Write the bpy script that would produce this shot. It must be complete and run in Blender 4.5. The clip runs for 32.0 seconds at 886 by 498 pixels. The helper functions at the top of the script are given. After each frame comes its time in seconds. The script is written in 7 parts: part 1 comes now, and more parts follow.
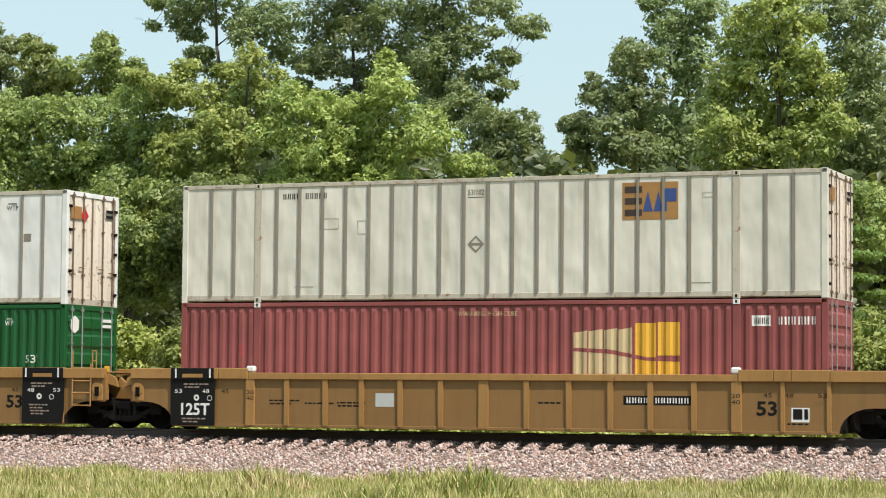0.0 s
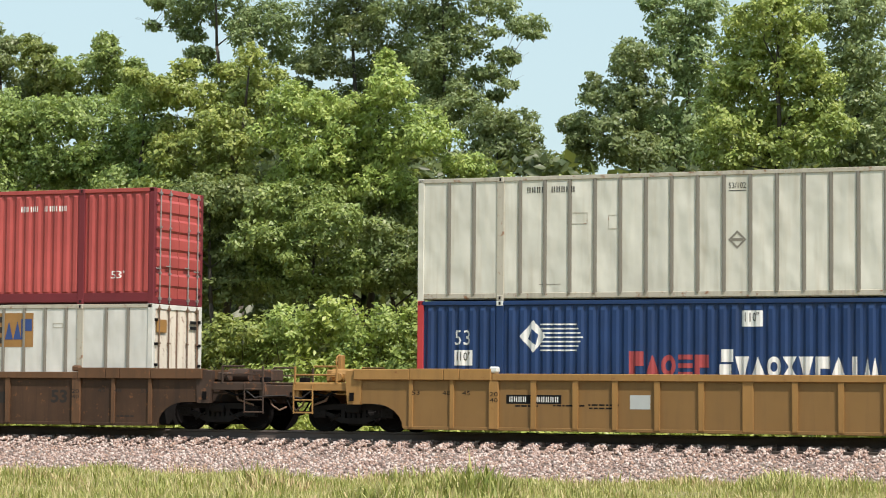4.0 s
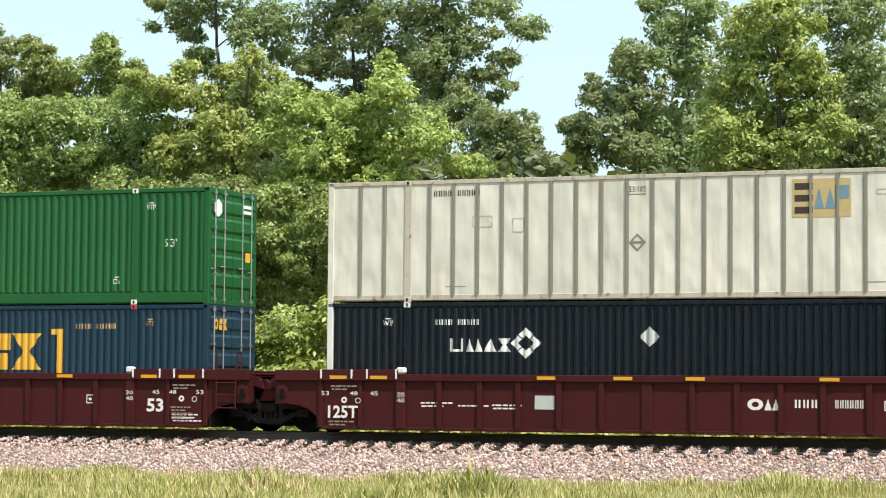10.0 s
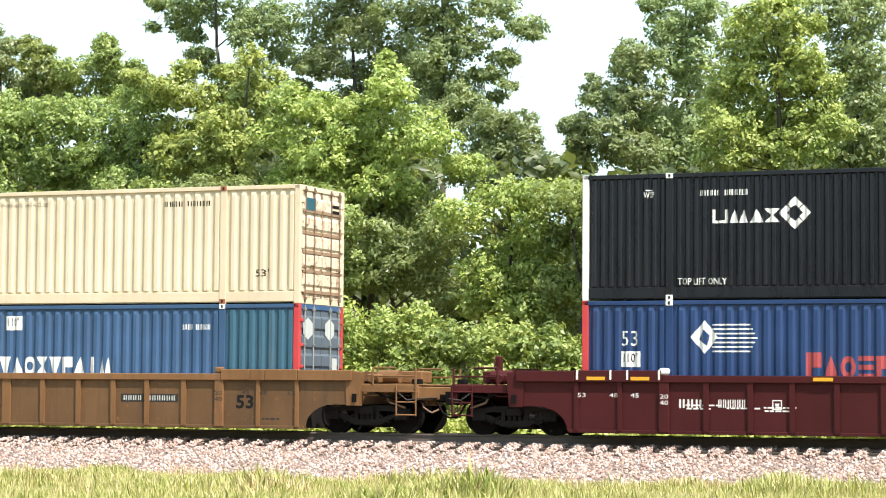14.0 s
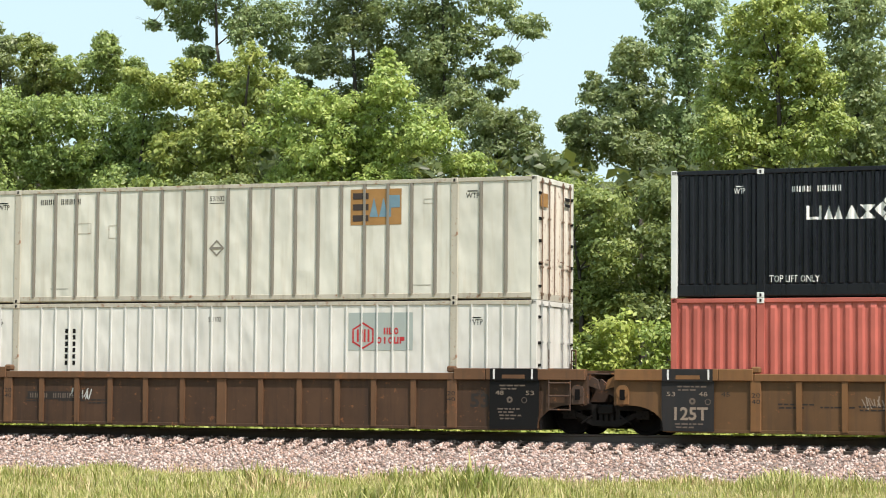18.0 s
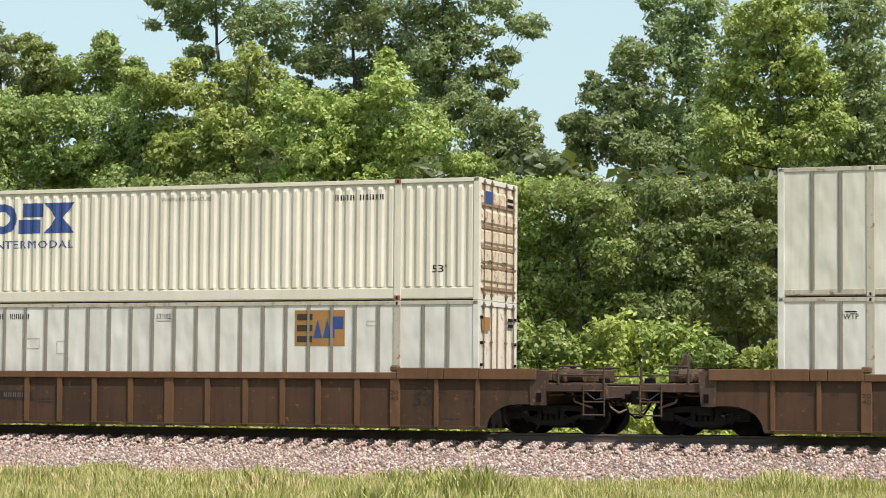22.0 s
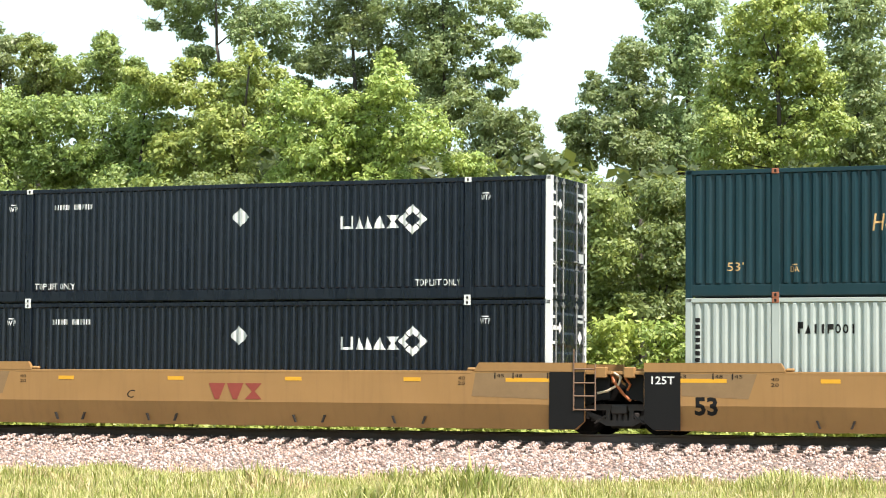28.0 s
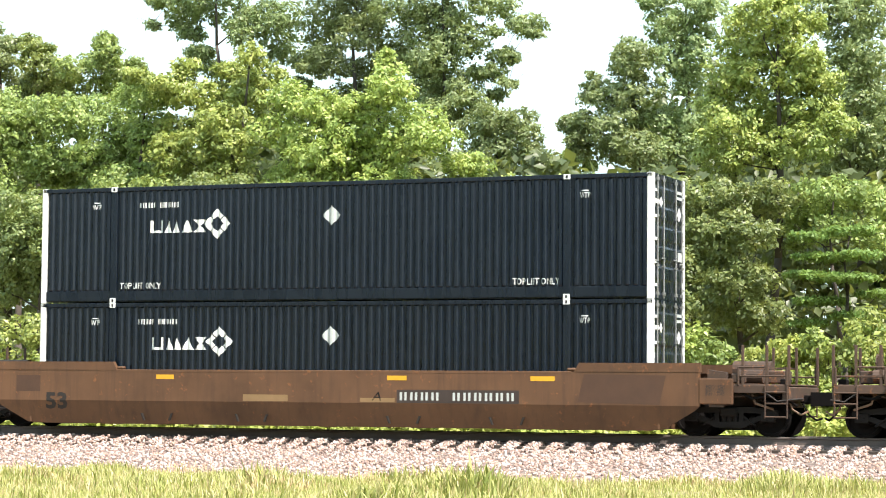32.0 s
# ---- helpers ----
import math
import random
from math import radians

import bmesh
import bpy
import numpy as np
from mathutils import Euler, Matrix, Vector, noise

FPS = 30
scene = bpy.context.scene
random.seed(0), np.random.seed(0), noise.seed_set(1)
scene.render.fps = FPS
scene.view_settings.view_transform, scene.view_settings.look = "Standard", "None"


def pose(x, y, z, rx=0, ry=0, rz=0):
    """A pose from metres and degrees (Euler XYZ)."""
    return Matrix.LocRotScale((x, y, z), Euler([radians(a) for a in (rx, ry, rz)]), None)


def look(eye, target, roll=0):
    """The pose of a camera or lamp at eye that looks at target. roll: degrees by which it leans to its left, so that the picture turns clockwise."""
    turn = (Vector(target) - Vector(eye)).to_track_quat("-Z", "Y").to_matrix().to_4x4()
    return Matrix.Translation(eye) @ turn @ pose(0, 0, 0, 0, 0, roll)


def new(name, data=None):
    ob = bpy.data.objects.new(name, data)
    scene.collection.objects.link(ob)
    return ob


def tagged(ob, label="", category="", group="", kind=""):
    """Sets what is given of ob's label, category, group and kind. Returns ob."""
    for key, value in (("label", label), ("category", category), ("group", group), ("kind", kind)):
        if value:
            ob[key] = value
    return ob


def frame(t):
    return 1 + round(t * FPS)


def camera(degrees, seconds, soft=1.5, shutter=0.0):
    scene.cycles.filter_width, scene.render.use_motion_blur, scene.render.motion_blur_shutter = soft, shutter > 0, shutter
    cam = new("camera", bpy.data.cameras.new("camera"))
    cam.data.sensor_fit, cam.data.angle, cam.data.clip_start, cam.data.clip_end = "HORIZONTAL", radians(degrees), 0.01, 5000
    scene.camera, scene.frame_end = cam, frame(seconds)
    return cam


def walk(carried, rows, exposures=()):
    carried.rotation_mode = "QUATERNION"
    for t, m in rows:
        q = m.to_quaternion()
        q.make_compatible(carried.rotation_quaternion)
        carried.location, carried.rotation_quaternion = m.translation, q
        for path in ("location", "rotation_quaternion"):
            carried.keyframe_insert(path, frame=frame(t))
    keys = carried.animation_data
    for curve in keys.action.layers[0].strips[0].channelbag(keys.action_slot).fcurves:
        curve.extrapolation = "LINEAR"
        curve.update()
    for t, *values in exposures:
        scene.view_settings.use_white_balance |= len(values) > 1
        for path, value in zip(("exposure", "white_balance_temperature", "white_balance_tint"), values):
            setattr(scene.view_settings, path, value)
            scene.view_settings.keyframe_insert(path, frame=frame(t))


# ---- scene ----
from collections import defaultdict

# the camera stands still on a tripod; world x runs along the track, rail tops lie at z = 0
SECONDS = 32.0
cam = camera(21.323, SECONDS, soft=0.95, shutter=0.05)
EYE = Vector((0.0, -52.732, 0.892))


def aim(pitch):
    y, p = radians(-22.025), radians(pitch)
    way = Vector((math.sin(y) * math.cos(p), math.cos(y) * math.cos(p), math.sin(p)))
    return look(EYE, EYE + way * 50, 0.4575)


walk(cam, [(0, aim(3.559)), (8.4, aim(3.559)), (9.2, aim(3.585)), (16.5, aim(3.585)), (17.6, aim(3.545)), (24.0, aim(3.537)), (32.0, aim(3.540))],
     exposures=[(0, 0.05), (2, 0.02), (4, 0.04), (5.5, 0.16), (6, 0.24), (7, 0.38), (8, 0.52), (9, 0.47), (10, 0.33), (11, 0.58), (12, 0.98), (13, 0.94), (14, 0.84), (17, 0.7), (18, 0.26), (19, -0.12), (20, 0.04), (21, 0.05), (22, 0.05), (23, -0.32), (24, 0.42), (25, 1.1), (28, 0.78), (29.5, 0.95), (32, 1)])

# ---------------------------------------------------------------- light
SUN_EL, SUN_AZ = 56.0, 60.0      # elevation, and degrees from straight behind the camera's side towards +x
sun_dir = Vector((math.cos(radians(SUN_EL)) * math.sin(radians(SUN_AZ)), -math.cos(radians(SUN_EL)) * math.cos(radians(SUN_AZ)), math.sin(radians(SUN_EL))))
world = bpy.data.worlds.new("sky")
scene.world = world
world.use_nodes = True
wn = world.node_tree.nodes
sky = wn.new("ShaderNodeTexSky")
sky.sky_type, sky.sun_disc = "NISHITA", False
sky.sun_elevation, sky.sun_rotation = radians(SUN_EL), math.atan2(sun_dir.x, sun_dir.y)
sky.air_density, sky.dust_density, sky.ozone_density = 1.2, 2.0, 1.0
haze = wn.new("ShaderNodeMix")          # summer haze whitens the whole sky
haze.data_type = "RGBA"
haze.inputs[0].default_value = 0.6
haze.inputs[7].default_value = (7.1, 9.2, 9.7, 1)
world.node_tree.links.new(sky.outputs[0], haze.inputs[6])
world.node_tree.links.new(haze.outputs[2], wn["Background"].inputs[0])
wn["Background"].inputs[1].default_value = 0.109
sun_data = bpy.data.lights.new("sun", "SUN")
sun_data.energy, sun_data.angle, sun_data.color = 5.0, radians(0.6), (1.0, 0.91, 0.83)
sun = new("sun", sun_data)
sun.matrix_world = look(sun_dir * 200, (0, 0, 0))


# ---------------------------------------------------------------- materials
class Net:
    """Small helper to write node materials."""

    def __init__(self, name):
        self.mat = bpy.data.materials.new(name)
        self.mat.use_nodes = True
        self.n, self.l = self.mat.node_tree.nodes, self.mat.node_tree.links
        self.bsdf = self.n["Principled BSDF"]

    def add(self, kind, **inputs):
        node = self.n.new("ShaderNode" + kind)
        for key, value in inputs.items():
            self.put(node, key, value)
        return node

    def put(self, node, key, value):
        sock = node.inputs[int(key[1:])] if key[0] == "i" and key[1:].isdigit() else node.inputs[key.replace("_", " ")]
        if isinstance(value, bpy.types.NodeSocket):
            self.l.new(value, sock)
        else:
            sock.default_value = value

    def coords(self, scale=(1, 1, 1), which="Object"):
        tc = self.n.new("ShaderNodeTexCoord")
        mp = self.n.new("ShaderNodeMapping")
        mp.inputs["Scale"].default_value = scale
        self.l.new(tc.outputs[which], mp.inputs[0])
        return mp.outputs[0]

    def noise(self, scale, detail=4, rough=0.55, vec=None, offset=None):
        node = self.add("TexNoise", Scale=scale, Detail=detail, Roughness=rough)
        if vec is not None:
            self.l.new(vec, node.inputs["Vector"])
        return node.outputs["Fac"]

    def ramp(self, fac, stops):
        node = self.n.new("ShaderNodeValToRGB")
        self.l.new(fac, node.inputs[0])
        els = node.color_ramp.elements
        while len(els) < len(stops):
            els.new(0.5)
        for el, (pos, col) in zip(els, stops):
            el.position, el.color = pos, (*col, 1) if len(col) == 3 else col
        return node.outputs[0]

    def mix(self, fac, a, b, mode="MIX"):
        node = self.n.new("ShaderNodeMix")
        node.data_type, node.blend_type = "RGBA", mode
        for i, value in ((0, fac), (6, a), (7, b)):
            if isinstance(value, bpy.types.NodeSocket):
                self.l.new(value, node.inputs[i])
            else:
                node.inputs[i].default_value = (*value, 1) if isinstance(value, tuple) and len(value) == 3 else value
        return node.outputs[2]

    def maths(self, op, a, b=0.0):
        node = self.n.new("ShaderNodeMath")
        node.operation = op
        for i, value in ((0, a), (1, b)):
            if isinstance(value, bpy.types.NodeSocket):
                self.l.new(value, node.inputs[i])
            else:
                node.inputs[i].default_value = value
        return node.outputs[0]

    def bump(self, height, strength=0.3, dist=0.01):
        node = self.add("Bump", Strength=strength, Distance=dist, Height=height)
        self.l.new(node.outputs[0], self.bsdf.inputs["Normal"])

    def done(self, colour, rough=0.5, metal=0.0):
        self.put(self.bsdf, "Base Color", colour if isinstance(colour, bpy.types.NodeSocket) else (*colour, 1))
        self.put(self.bsdf, "Roughness", rough)
        self.put(self.bsdf, "Metallic", metal)
        return self.mat


def shade(c, k):
    return tuple(min(1.0, v * k) for v in c)


def grey(c, k):
    m = sum(c) / 3
    return tuple(v * (1 - k) + m * k for v in c)


MATS = {}


def paint(name, c, wear=0.3, rough=0.45, rust=0.0, dirt=(0.13, 0.10, 0.07), fade=0.15, spec=0.4, dents=0.12):
    """Painted steel: faded blotches, downward streaks of dirt, rust spots."""
    if name in MATS:
        return MATS[name]
    t = Net(name)
    obj = t.coords()
    blotch = t.noise(0.55, 5, 0.6, obj)
    streak = t.noise(3.0, 4, 0.6, t.coords((2.2, 2.2, 0.16)))
    fine = t.noise(38, 3, 0.6, obj)
    base = t.mix(t.ramp(blotch, [(0.35, (0, 0, 0)), (0.68, (1, 1, 1))]), shade(c, 1 - fade * 0.5), tuple(min(1.0, v * (1 + fade * 0.5) + fade * 0.03 * max(c)) for v in c))
    col = t.mix(t.maths("MULTIPLY", t.ramp(streak, [(0.5, (0, 0, 0)), (0.78, (1, 1, 1))]), wear), base, dirt)
    col = t.mix(t.maths("MULTIPLY", fine, 0.14 * (0.4 + wear)), col, shade(dirt, 1.2))
    if rust:
        spots = t.ramp(t.noise(5.5, 6, 0.7, obj), [(0.62 - 0.12 * rust, (0, 0, 0)), (0.70 - 0.10 * rust, (1, 1, 1))])
        col = t.mix(t.maths("MULTIPLY", spots, 0.85), col, t.mix(fine, (0.16, 0.055, 0.02), (0.30, 0.13, 0.05)))
    t.bump(t.noise(1.5, 1.5, 0.4, t.coords((1.5, 1, 0.75))), dents, 0.09)
    t.put(t.bsdf, "Specular IOR Level", spec)
    MATS[name] = t.done(col, t.maths("ADD", t.maths("MULTIPLY", streak, 0.25), rough - 0.1))
    return MATS[name]


def plain(name, c, rough=0.6, metal=0.0, var=0.25, scale=6.0, bump=0.15):
    if name in MATS:
        return MATS[name]
    t = Net(name)
    obj = t.coords()
    a, b = t.noise(scale, 5, 0.6, obj), t.noise(scale * 9, 3, 0.6, obj)
    col = t.mix(a, shade(c, 1 - var), shade(c, 1 + var))
    col = t.mix(t.maths("MULTIPLY", b, 0.35), col, shade(c, 0.6))
    t.bump(b, bump, 0.01)
    MATS[name] = t.done(col, rough, metal)
    return MATS[name]


def leaf_material(name, low, mid, high, gloss=0.42):
    t = Net(name)
    geo = t.n.new("ShaderNodeNewGeometry")
    info = t.n.new("ShaderNodeObjectInfo")
    patch = t.noise(0.45, 3, 0.5, t.coords())
    bough = t.noise(1.7, 2, 0.5, t.coords())
    mixf = t.maths("ADD", t.maths("MULTIPLY", geo.outputs["Random Per Island"], 0.36), t.maths("ADD", t.maths("MULTIPLY", patch, 0.35), t.maths("MULTIPLY", bough, 0.42)))
    mixf = t.maths("SUBTRACT", mixf, 0.06)
    col = t.ramp(mixf, [(0.18, low), (0.5, mid), (0.85, high)])
    hsv = t.add("HueSaturation", Color=col)
    t.put(hsv, "Hue", t.maths("ADD", t.maths("MULTIPLY", info.outputs["Random"], 0.022), 0.484))
    t.put(hsv, "Saturation", 0.90)
    t.put(hsv, "Value", t.maths("ADD", t.maths("MULTIPLY", info.outputs["Random"], 0.3), 0.85))
    trans = t.add("BsdfTranslucent", Color=t.mix(0.5, hsv.outputs[0], (0.48, 0.52, 0.09)))
    both = t.n.new("ShaderNodeMixShader")
    both.inputs[0].default_value = 0.36
    t.done(hsv.outputs[0], gloss)
    t.l.new(t.bsdf.outputs[0], both.inputs[1])
    t.l.new(trans.outputs[0], both.inputs[2])
    t.l.new(both.outputs[0], t.n["Material Output"].inputs[0])
    return t.mat


LEAF = {
    "mid": leaf_material("leaves_green", (0.076, 0.134, 0.032), (0.220, 0.305, 0.067), (0.512, 0.598, 0.159)),
    "dark": leaf_material("leaves_dark_green", (0.085, 0.137, 0.051), (0.213, 0.293, 0.107), (0.451, 0.537, 0.220)),
    "bright": leaf_material("leaves_bright_green", (0.104, 0.171, 0.032), (0.305, 0.397, 0.073), (0.634, 0.660, 0.171)),
    "yellow": leaf_material("leaves_yellow_green", (0.152, 0.232, 0.037), (0.390, 0.488, 0.073), (0.660, 0.660, 0.171)),
    # shade inside the wood, put into near-black leaf colours
    "deep": leaf_material("leaves_deep_shade", (0.037, 0.067, 0.022), (0.083, 0.128, 0.041), (0.171, 0.232, 0.079)),
    # the green leaves again, toned down in colour for trees in shade
    "shade": leaf_material("leaves_shaded_green", (0.067, 0.116, 0.037), (0.183, 0.256, 0.073), (0.415, 0.488, 0.159)),
    "fern": leaf_material("leaves_fresh_green", (0.073, 0.159, 0.018), (0.146, 0.293, 0.037), (0.244, 0.415, 0.061), 0.55),
}
BARK = plain("bark", (0.075, 0.062, 0.05), 0.9, 0, 0.4, 5, 0.6)
STEEL_DARK = plain("greasy_steel", (0.007, 0.006, 0.006), 0.85, 0.0, 0.5, 5, 0.3)
STEEL_DARK.node_tree.nodes["Principled BSDF"].inputs["Specular IOR Level"].default_value = 0.12
STEEL_GREY = plain("worn_grey_steel", (0.050, 0.045, 0.043), 0.7, 0.0, 0.4, 5, 0.3)
STEEL_MID = plain("dull_black_steel", (0.012, 0.0105, 0.010), 0.75, 0.0, 0.5, 5, 0.3)
for dull in (STEEL_GREY, STEEL_MID):
    dull.node_tree.nodes["Principled BSDF"].inputs["Specular IOR Level"].default_value = 0.2
RAIL_TOP = plain("polished_rail", (0.34, 0.33, 0.32), 0.3, 0.9, 0.1)
RAIL_SIDE = plain("rusty_rail", (0.120, 0.096, 0.086), 0.8, 0.0, 0.35, 4)
TIE = plain("creosoted_wood", (0.052, 0.040, 0.032), 0.9, 0, 0.4, 3, 0.5)
GALV = plain("galvanised_steel", (0.42, 0.42, 0.41), 0.45, 0.6, 0.15)
RAIL_FOOT = plain("lighter_rail_foot", (0.22, 0.17, 0.155), 0.85, 0, 0.3, 3)
WHITE = plain("white_lettering", (0.78, 0.78, 0.76), 0.5, 0, 0.06, 8, 0.02)
BLACK = plain("black_lettering", (0.012, 0.012, 0.012), 0.75, 0, 0.2, 8, 0.02)
BLACK.node_tree.nodes["Principled BSDF"].inputs["Specular IOR Level"].default_value = 0.15
GREYD = plain("grey_decal", (0.50, 0.53, 0.52), 0.4, 0, 0.08, 8, 0.02)
REDD = plain("red_decal", (0.50, 0.03, 0.035), 0.5, 0, 0.1, 8, 0.02)
BLUED = plain("blue_decal", (0.035, 0.075, 0.24), 0.5, 0, 0.1, 8, 0.02)
GOLDD = plain("gold_decal", (0.72, 0.40, 0.04), 0.5, 0, 0.1, 8, 0.02)
AMBER = plain("amber_reflector", (0.70, 0.36, 0.03), 0.35, 0, 0.1, 8, 0.02)


# ---------------------------------------------------------------- mesh building
class Geo:
    """Collects plain faces and turns them into one mesh."""

    def __init__(self):
        self.v, self.f = [], []

    def face_list(self, verts, faces):
        k = len(self.v)
        self.v += [tuple(p) for p in verts]
        self.f += [tuple(k + i for i in f) for f in faces]
        return self

    def box(self, x0, x1, y0, y1, z0, z1, c=0.0):
        """A block; c chamfers its long upright edges."""
        if c <= 0:
            return self.face_list([(x, y, z) for z in (z0, z1) for x, y in ((x0, y0), (x1, y0), (x1, y1), (x0, y1))],
                                  [(3, 2, 1, 0), (4, 5, 6, 7), (0, 1, 5, 4), (1, 2, 6, 5), (2, 3, 7, 6), (3, 0, 4, 7)])
        ring = [(x0 + c, y0), (x1 - c, y0), (x1, y0 + c), (x1, y1 - c), (x1 - c, y1), (x0 + c, y1), (x0, y1 - c), (x0, y0 + c)]
        d = c
        inner = [(min(max(x, x0 + d), x1 - d), min(max(y, y0 + d), y1 - d)) for x, y in ring]
        rows = [(inner, z0), (ring, z0 + c), (ring, z1 - c), (inner, z1)]
        vs = [(x, y, z) for r, z in rows for x, y in r]
        fs = [tuple(range(7, -1, -1)), tuple(range(24, 32))]
        fs += [(a * 8 + i, a * 8 + (i + 1) % 8, a * 8 + 8 + (i + 1) % 8, a * 8 + 8 + i) for a in range(3) for i in range(8)]
        return self.face_list(vs, fs)

    def prism(self, poly, y0, y1):
        """A polygon of (x, z), counter-clockwise seen from -y, made thick from y0 to y1."""
        n = len(poly)
        vs = [(x, y0, z) for x, z in poly] + [(x, y1, z) for x, z in poly]
        fs = [tuple(range(n)), tuple(range(2 * n - 1, n - 1, -1))]
        fs += [(i, n + i, n + (i + 1) % n, (i + 1) % n) for i in range(n)]
        return self.face_list(vs, fs)

    def tube(self, a, b, r, n=8, r2=None):
        a, b = Vector(a), Vector(b)
        d = (b - a).normalized()
        u = d.orthogonal().normalized()
        w = d.cross(u)
        r2 = r if r2 is None else r2
        vs = [a + (u * math.cos(i * math.tau / n) + w * math.sin(i * math.tau / n)) * r for i in range(n)]
        vs += [b + (u * math.cos(i * math.tau / n) + w * math.sin(i * math.tau / n)) * r2 for i in range(n)]
        fs = [(i, (i + 1) % n, n + (i + 1) % n, n + i) for i in range(n)] + [tuple(range(n - 1, -1, -1)), tuple(range(n, 2 * n))]
        return self.face_list(vs, fs)

    def pipe(self, pts, r, n=6):
        for a, b in zip(pts, pts[1:]):
            self.tube(a, b, r, n)
        return self

    def mesh(self, name, smooth=False):
        me = bpy.data.meshes.new(name)
        me.from_pydata(self.v, [], self.f)
        me.materials.append(None)
        if smooth:
            me.shade_smooth()
        return me


MESHES = {}


def cached(key, build):
    if key not in MESHES:
        made = build()
        MESHES[key] = made.mesh(key if isinstance(key, str) else str(key[0])) if isinstance(made, Geo) else made
    return MESHES[key]


def place(name, me, mat, parent=None, at=(0, 0, 0), label="", rot=None):
    ob = new(name, me)
    if me.materials and mat is not None:
        ob.material_slots[0].link = "OBJECT"
        ob.material_slots[0].material = mat
    ob.parent = parent
    ob.location = at
    if rot:
        ob.rotation_euler = [radians(a) for a in rot]
    if label:
        ob["label"] = label
    return ob


def part(name, geo, mat, parent, label="", at=(0, 0, 0)):
    return place(name, geo.mesh(name) if isinstance(geo, Geo) else geo, mat, parent, at, label)


def thing(name, label, category, group=""):
    return tagged(new(name), label, category, group)


def letters(text, size, slant=0.0, spread=1.0, bold=0.0):
    """A flat text in the x-z plane, facing -y, its lower left at the origin; returns vertices and faces."""
    cu = bpy.data.curves.new("lettering", "FONT")
    cu.body, cu.size, cu.shear, cu.resolution_u, cu.space_character, cu.offset = text, size * 1.38, slant, 2, spread, bold
    ob = bpy.data.objects.new("lettering", cu)
    scene.collection.objects.link(ob)
    me = bpy.data.meshes.new_from_object(ob)
    vs, fs = [tuple(v.co) for v in me.vertices], [tuple(p.vertices) for p in me.polygons]
    bpy.data.objects.remove(ob)
    bpy.data.curves.remove(cu)
    bpy.data.meshes.remove(me)
    if not vs:
        return [], []
    x0 = min(v[0] for v in vs)
    return [(v[0] - x0, 0.0, v[1]) for v in vs], fs


def wave(breaks):
    """Depth of a side wall along x, from (x, depth) break points."""
    xs, ds = [b[0] for b in breaks], [b[1] for b in breaks]

    def depth(x):
        return float(np.interp(x, xs, ds))
    return xs, depth


def flat_decal(polys, x, z, skin=None, y=-1.2955, lift=0.006, scale=1.0):
    """Flat pieces (vertices, faces) laid at x, z on a wall that faces -y; skin = (breaks, depth) lets them follow the folds."""
    bm = bmesh.new()
    for vs, fs in polys:
        made = [bm.verts.new((v[0] * scale + x, 0, v[2] * scale + z)) for v in vs]
        for f in fs:
            if len(set(f)) > 2:
                try:
                    bm.faces.new([made[i] for i in f])
                except ValueError:
                    pass
    if skin:
        xs = [v.co.x for v in bm.verts]
        lo, hi = min(xs), max(xs)
        for b in skin[0]:
            if lo + 1e-4 < b < hi - 1e-4:
                bmesh.ops.bisect_plane(bm, geom=bm.verts[:] + bm.edges[:] + bm.faces[:], dist=1e-5, plane_co=(b, 0, 0), plane_no=(1, 0, 0))
        for v in bm.verts:
            v.co.y = y + skin[1](v.co.x) - lift
    else:
        for v in bm.verts:
            v.co.y = y - lift
    for f in bm.faces:
        f.normal_update()
        if f.normal.y > 0:
            f.normal_flip()
    me = bpy.data.meshes.new("decal")
    bm.to_mesh(me)
    bm.free()
    me.materials.append(None)
    return me


def quad(x0, x1, z0, z1):
    return [(x0, 0, z0), (x1, 0, z0), (x1, 0, z1), (x0, 0, z1)], [(0, 1, 2, 3)]


def poly(points):
    return [(a, 0, b) for a, b in points], [tuple(range(len(points)))]


def ring(r0, r1, n=20, sx=1.0):
    vs, fs = [], []
    for i in range(n):
        a = i * math.tau / n
        vs += [(r0 * math.cos(a) * sx, 0, r0 * math.sin(a)), (r1 * math.cos(a) * sx, 0, r1 * math.sin(a))]
        j = (i + 1) % n
        fs.append((2 * i, 2 * i + 1, 2 * j + 1, 2 * j))
    return vs, fs


def moved(piece, dx, dz, k=1.0):
    return [(v[0] * k + dx, 0, v[2] * k + dz) for v in piece[0]], piece[1]


# ---------------------------------------------------------------- ground and track
def ground_height(x, y):
    far = max(0.0, min(1.0, (y - 3.8) / 3.0))
    return -0.93 + 0.10 * noise.noise((x * 0.12, y * 0.2, 0.3)) + 0.04 * noise.noise((x * 0.9, y * 0.9, 2.0)) + 0.27 * far


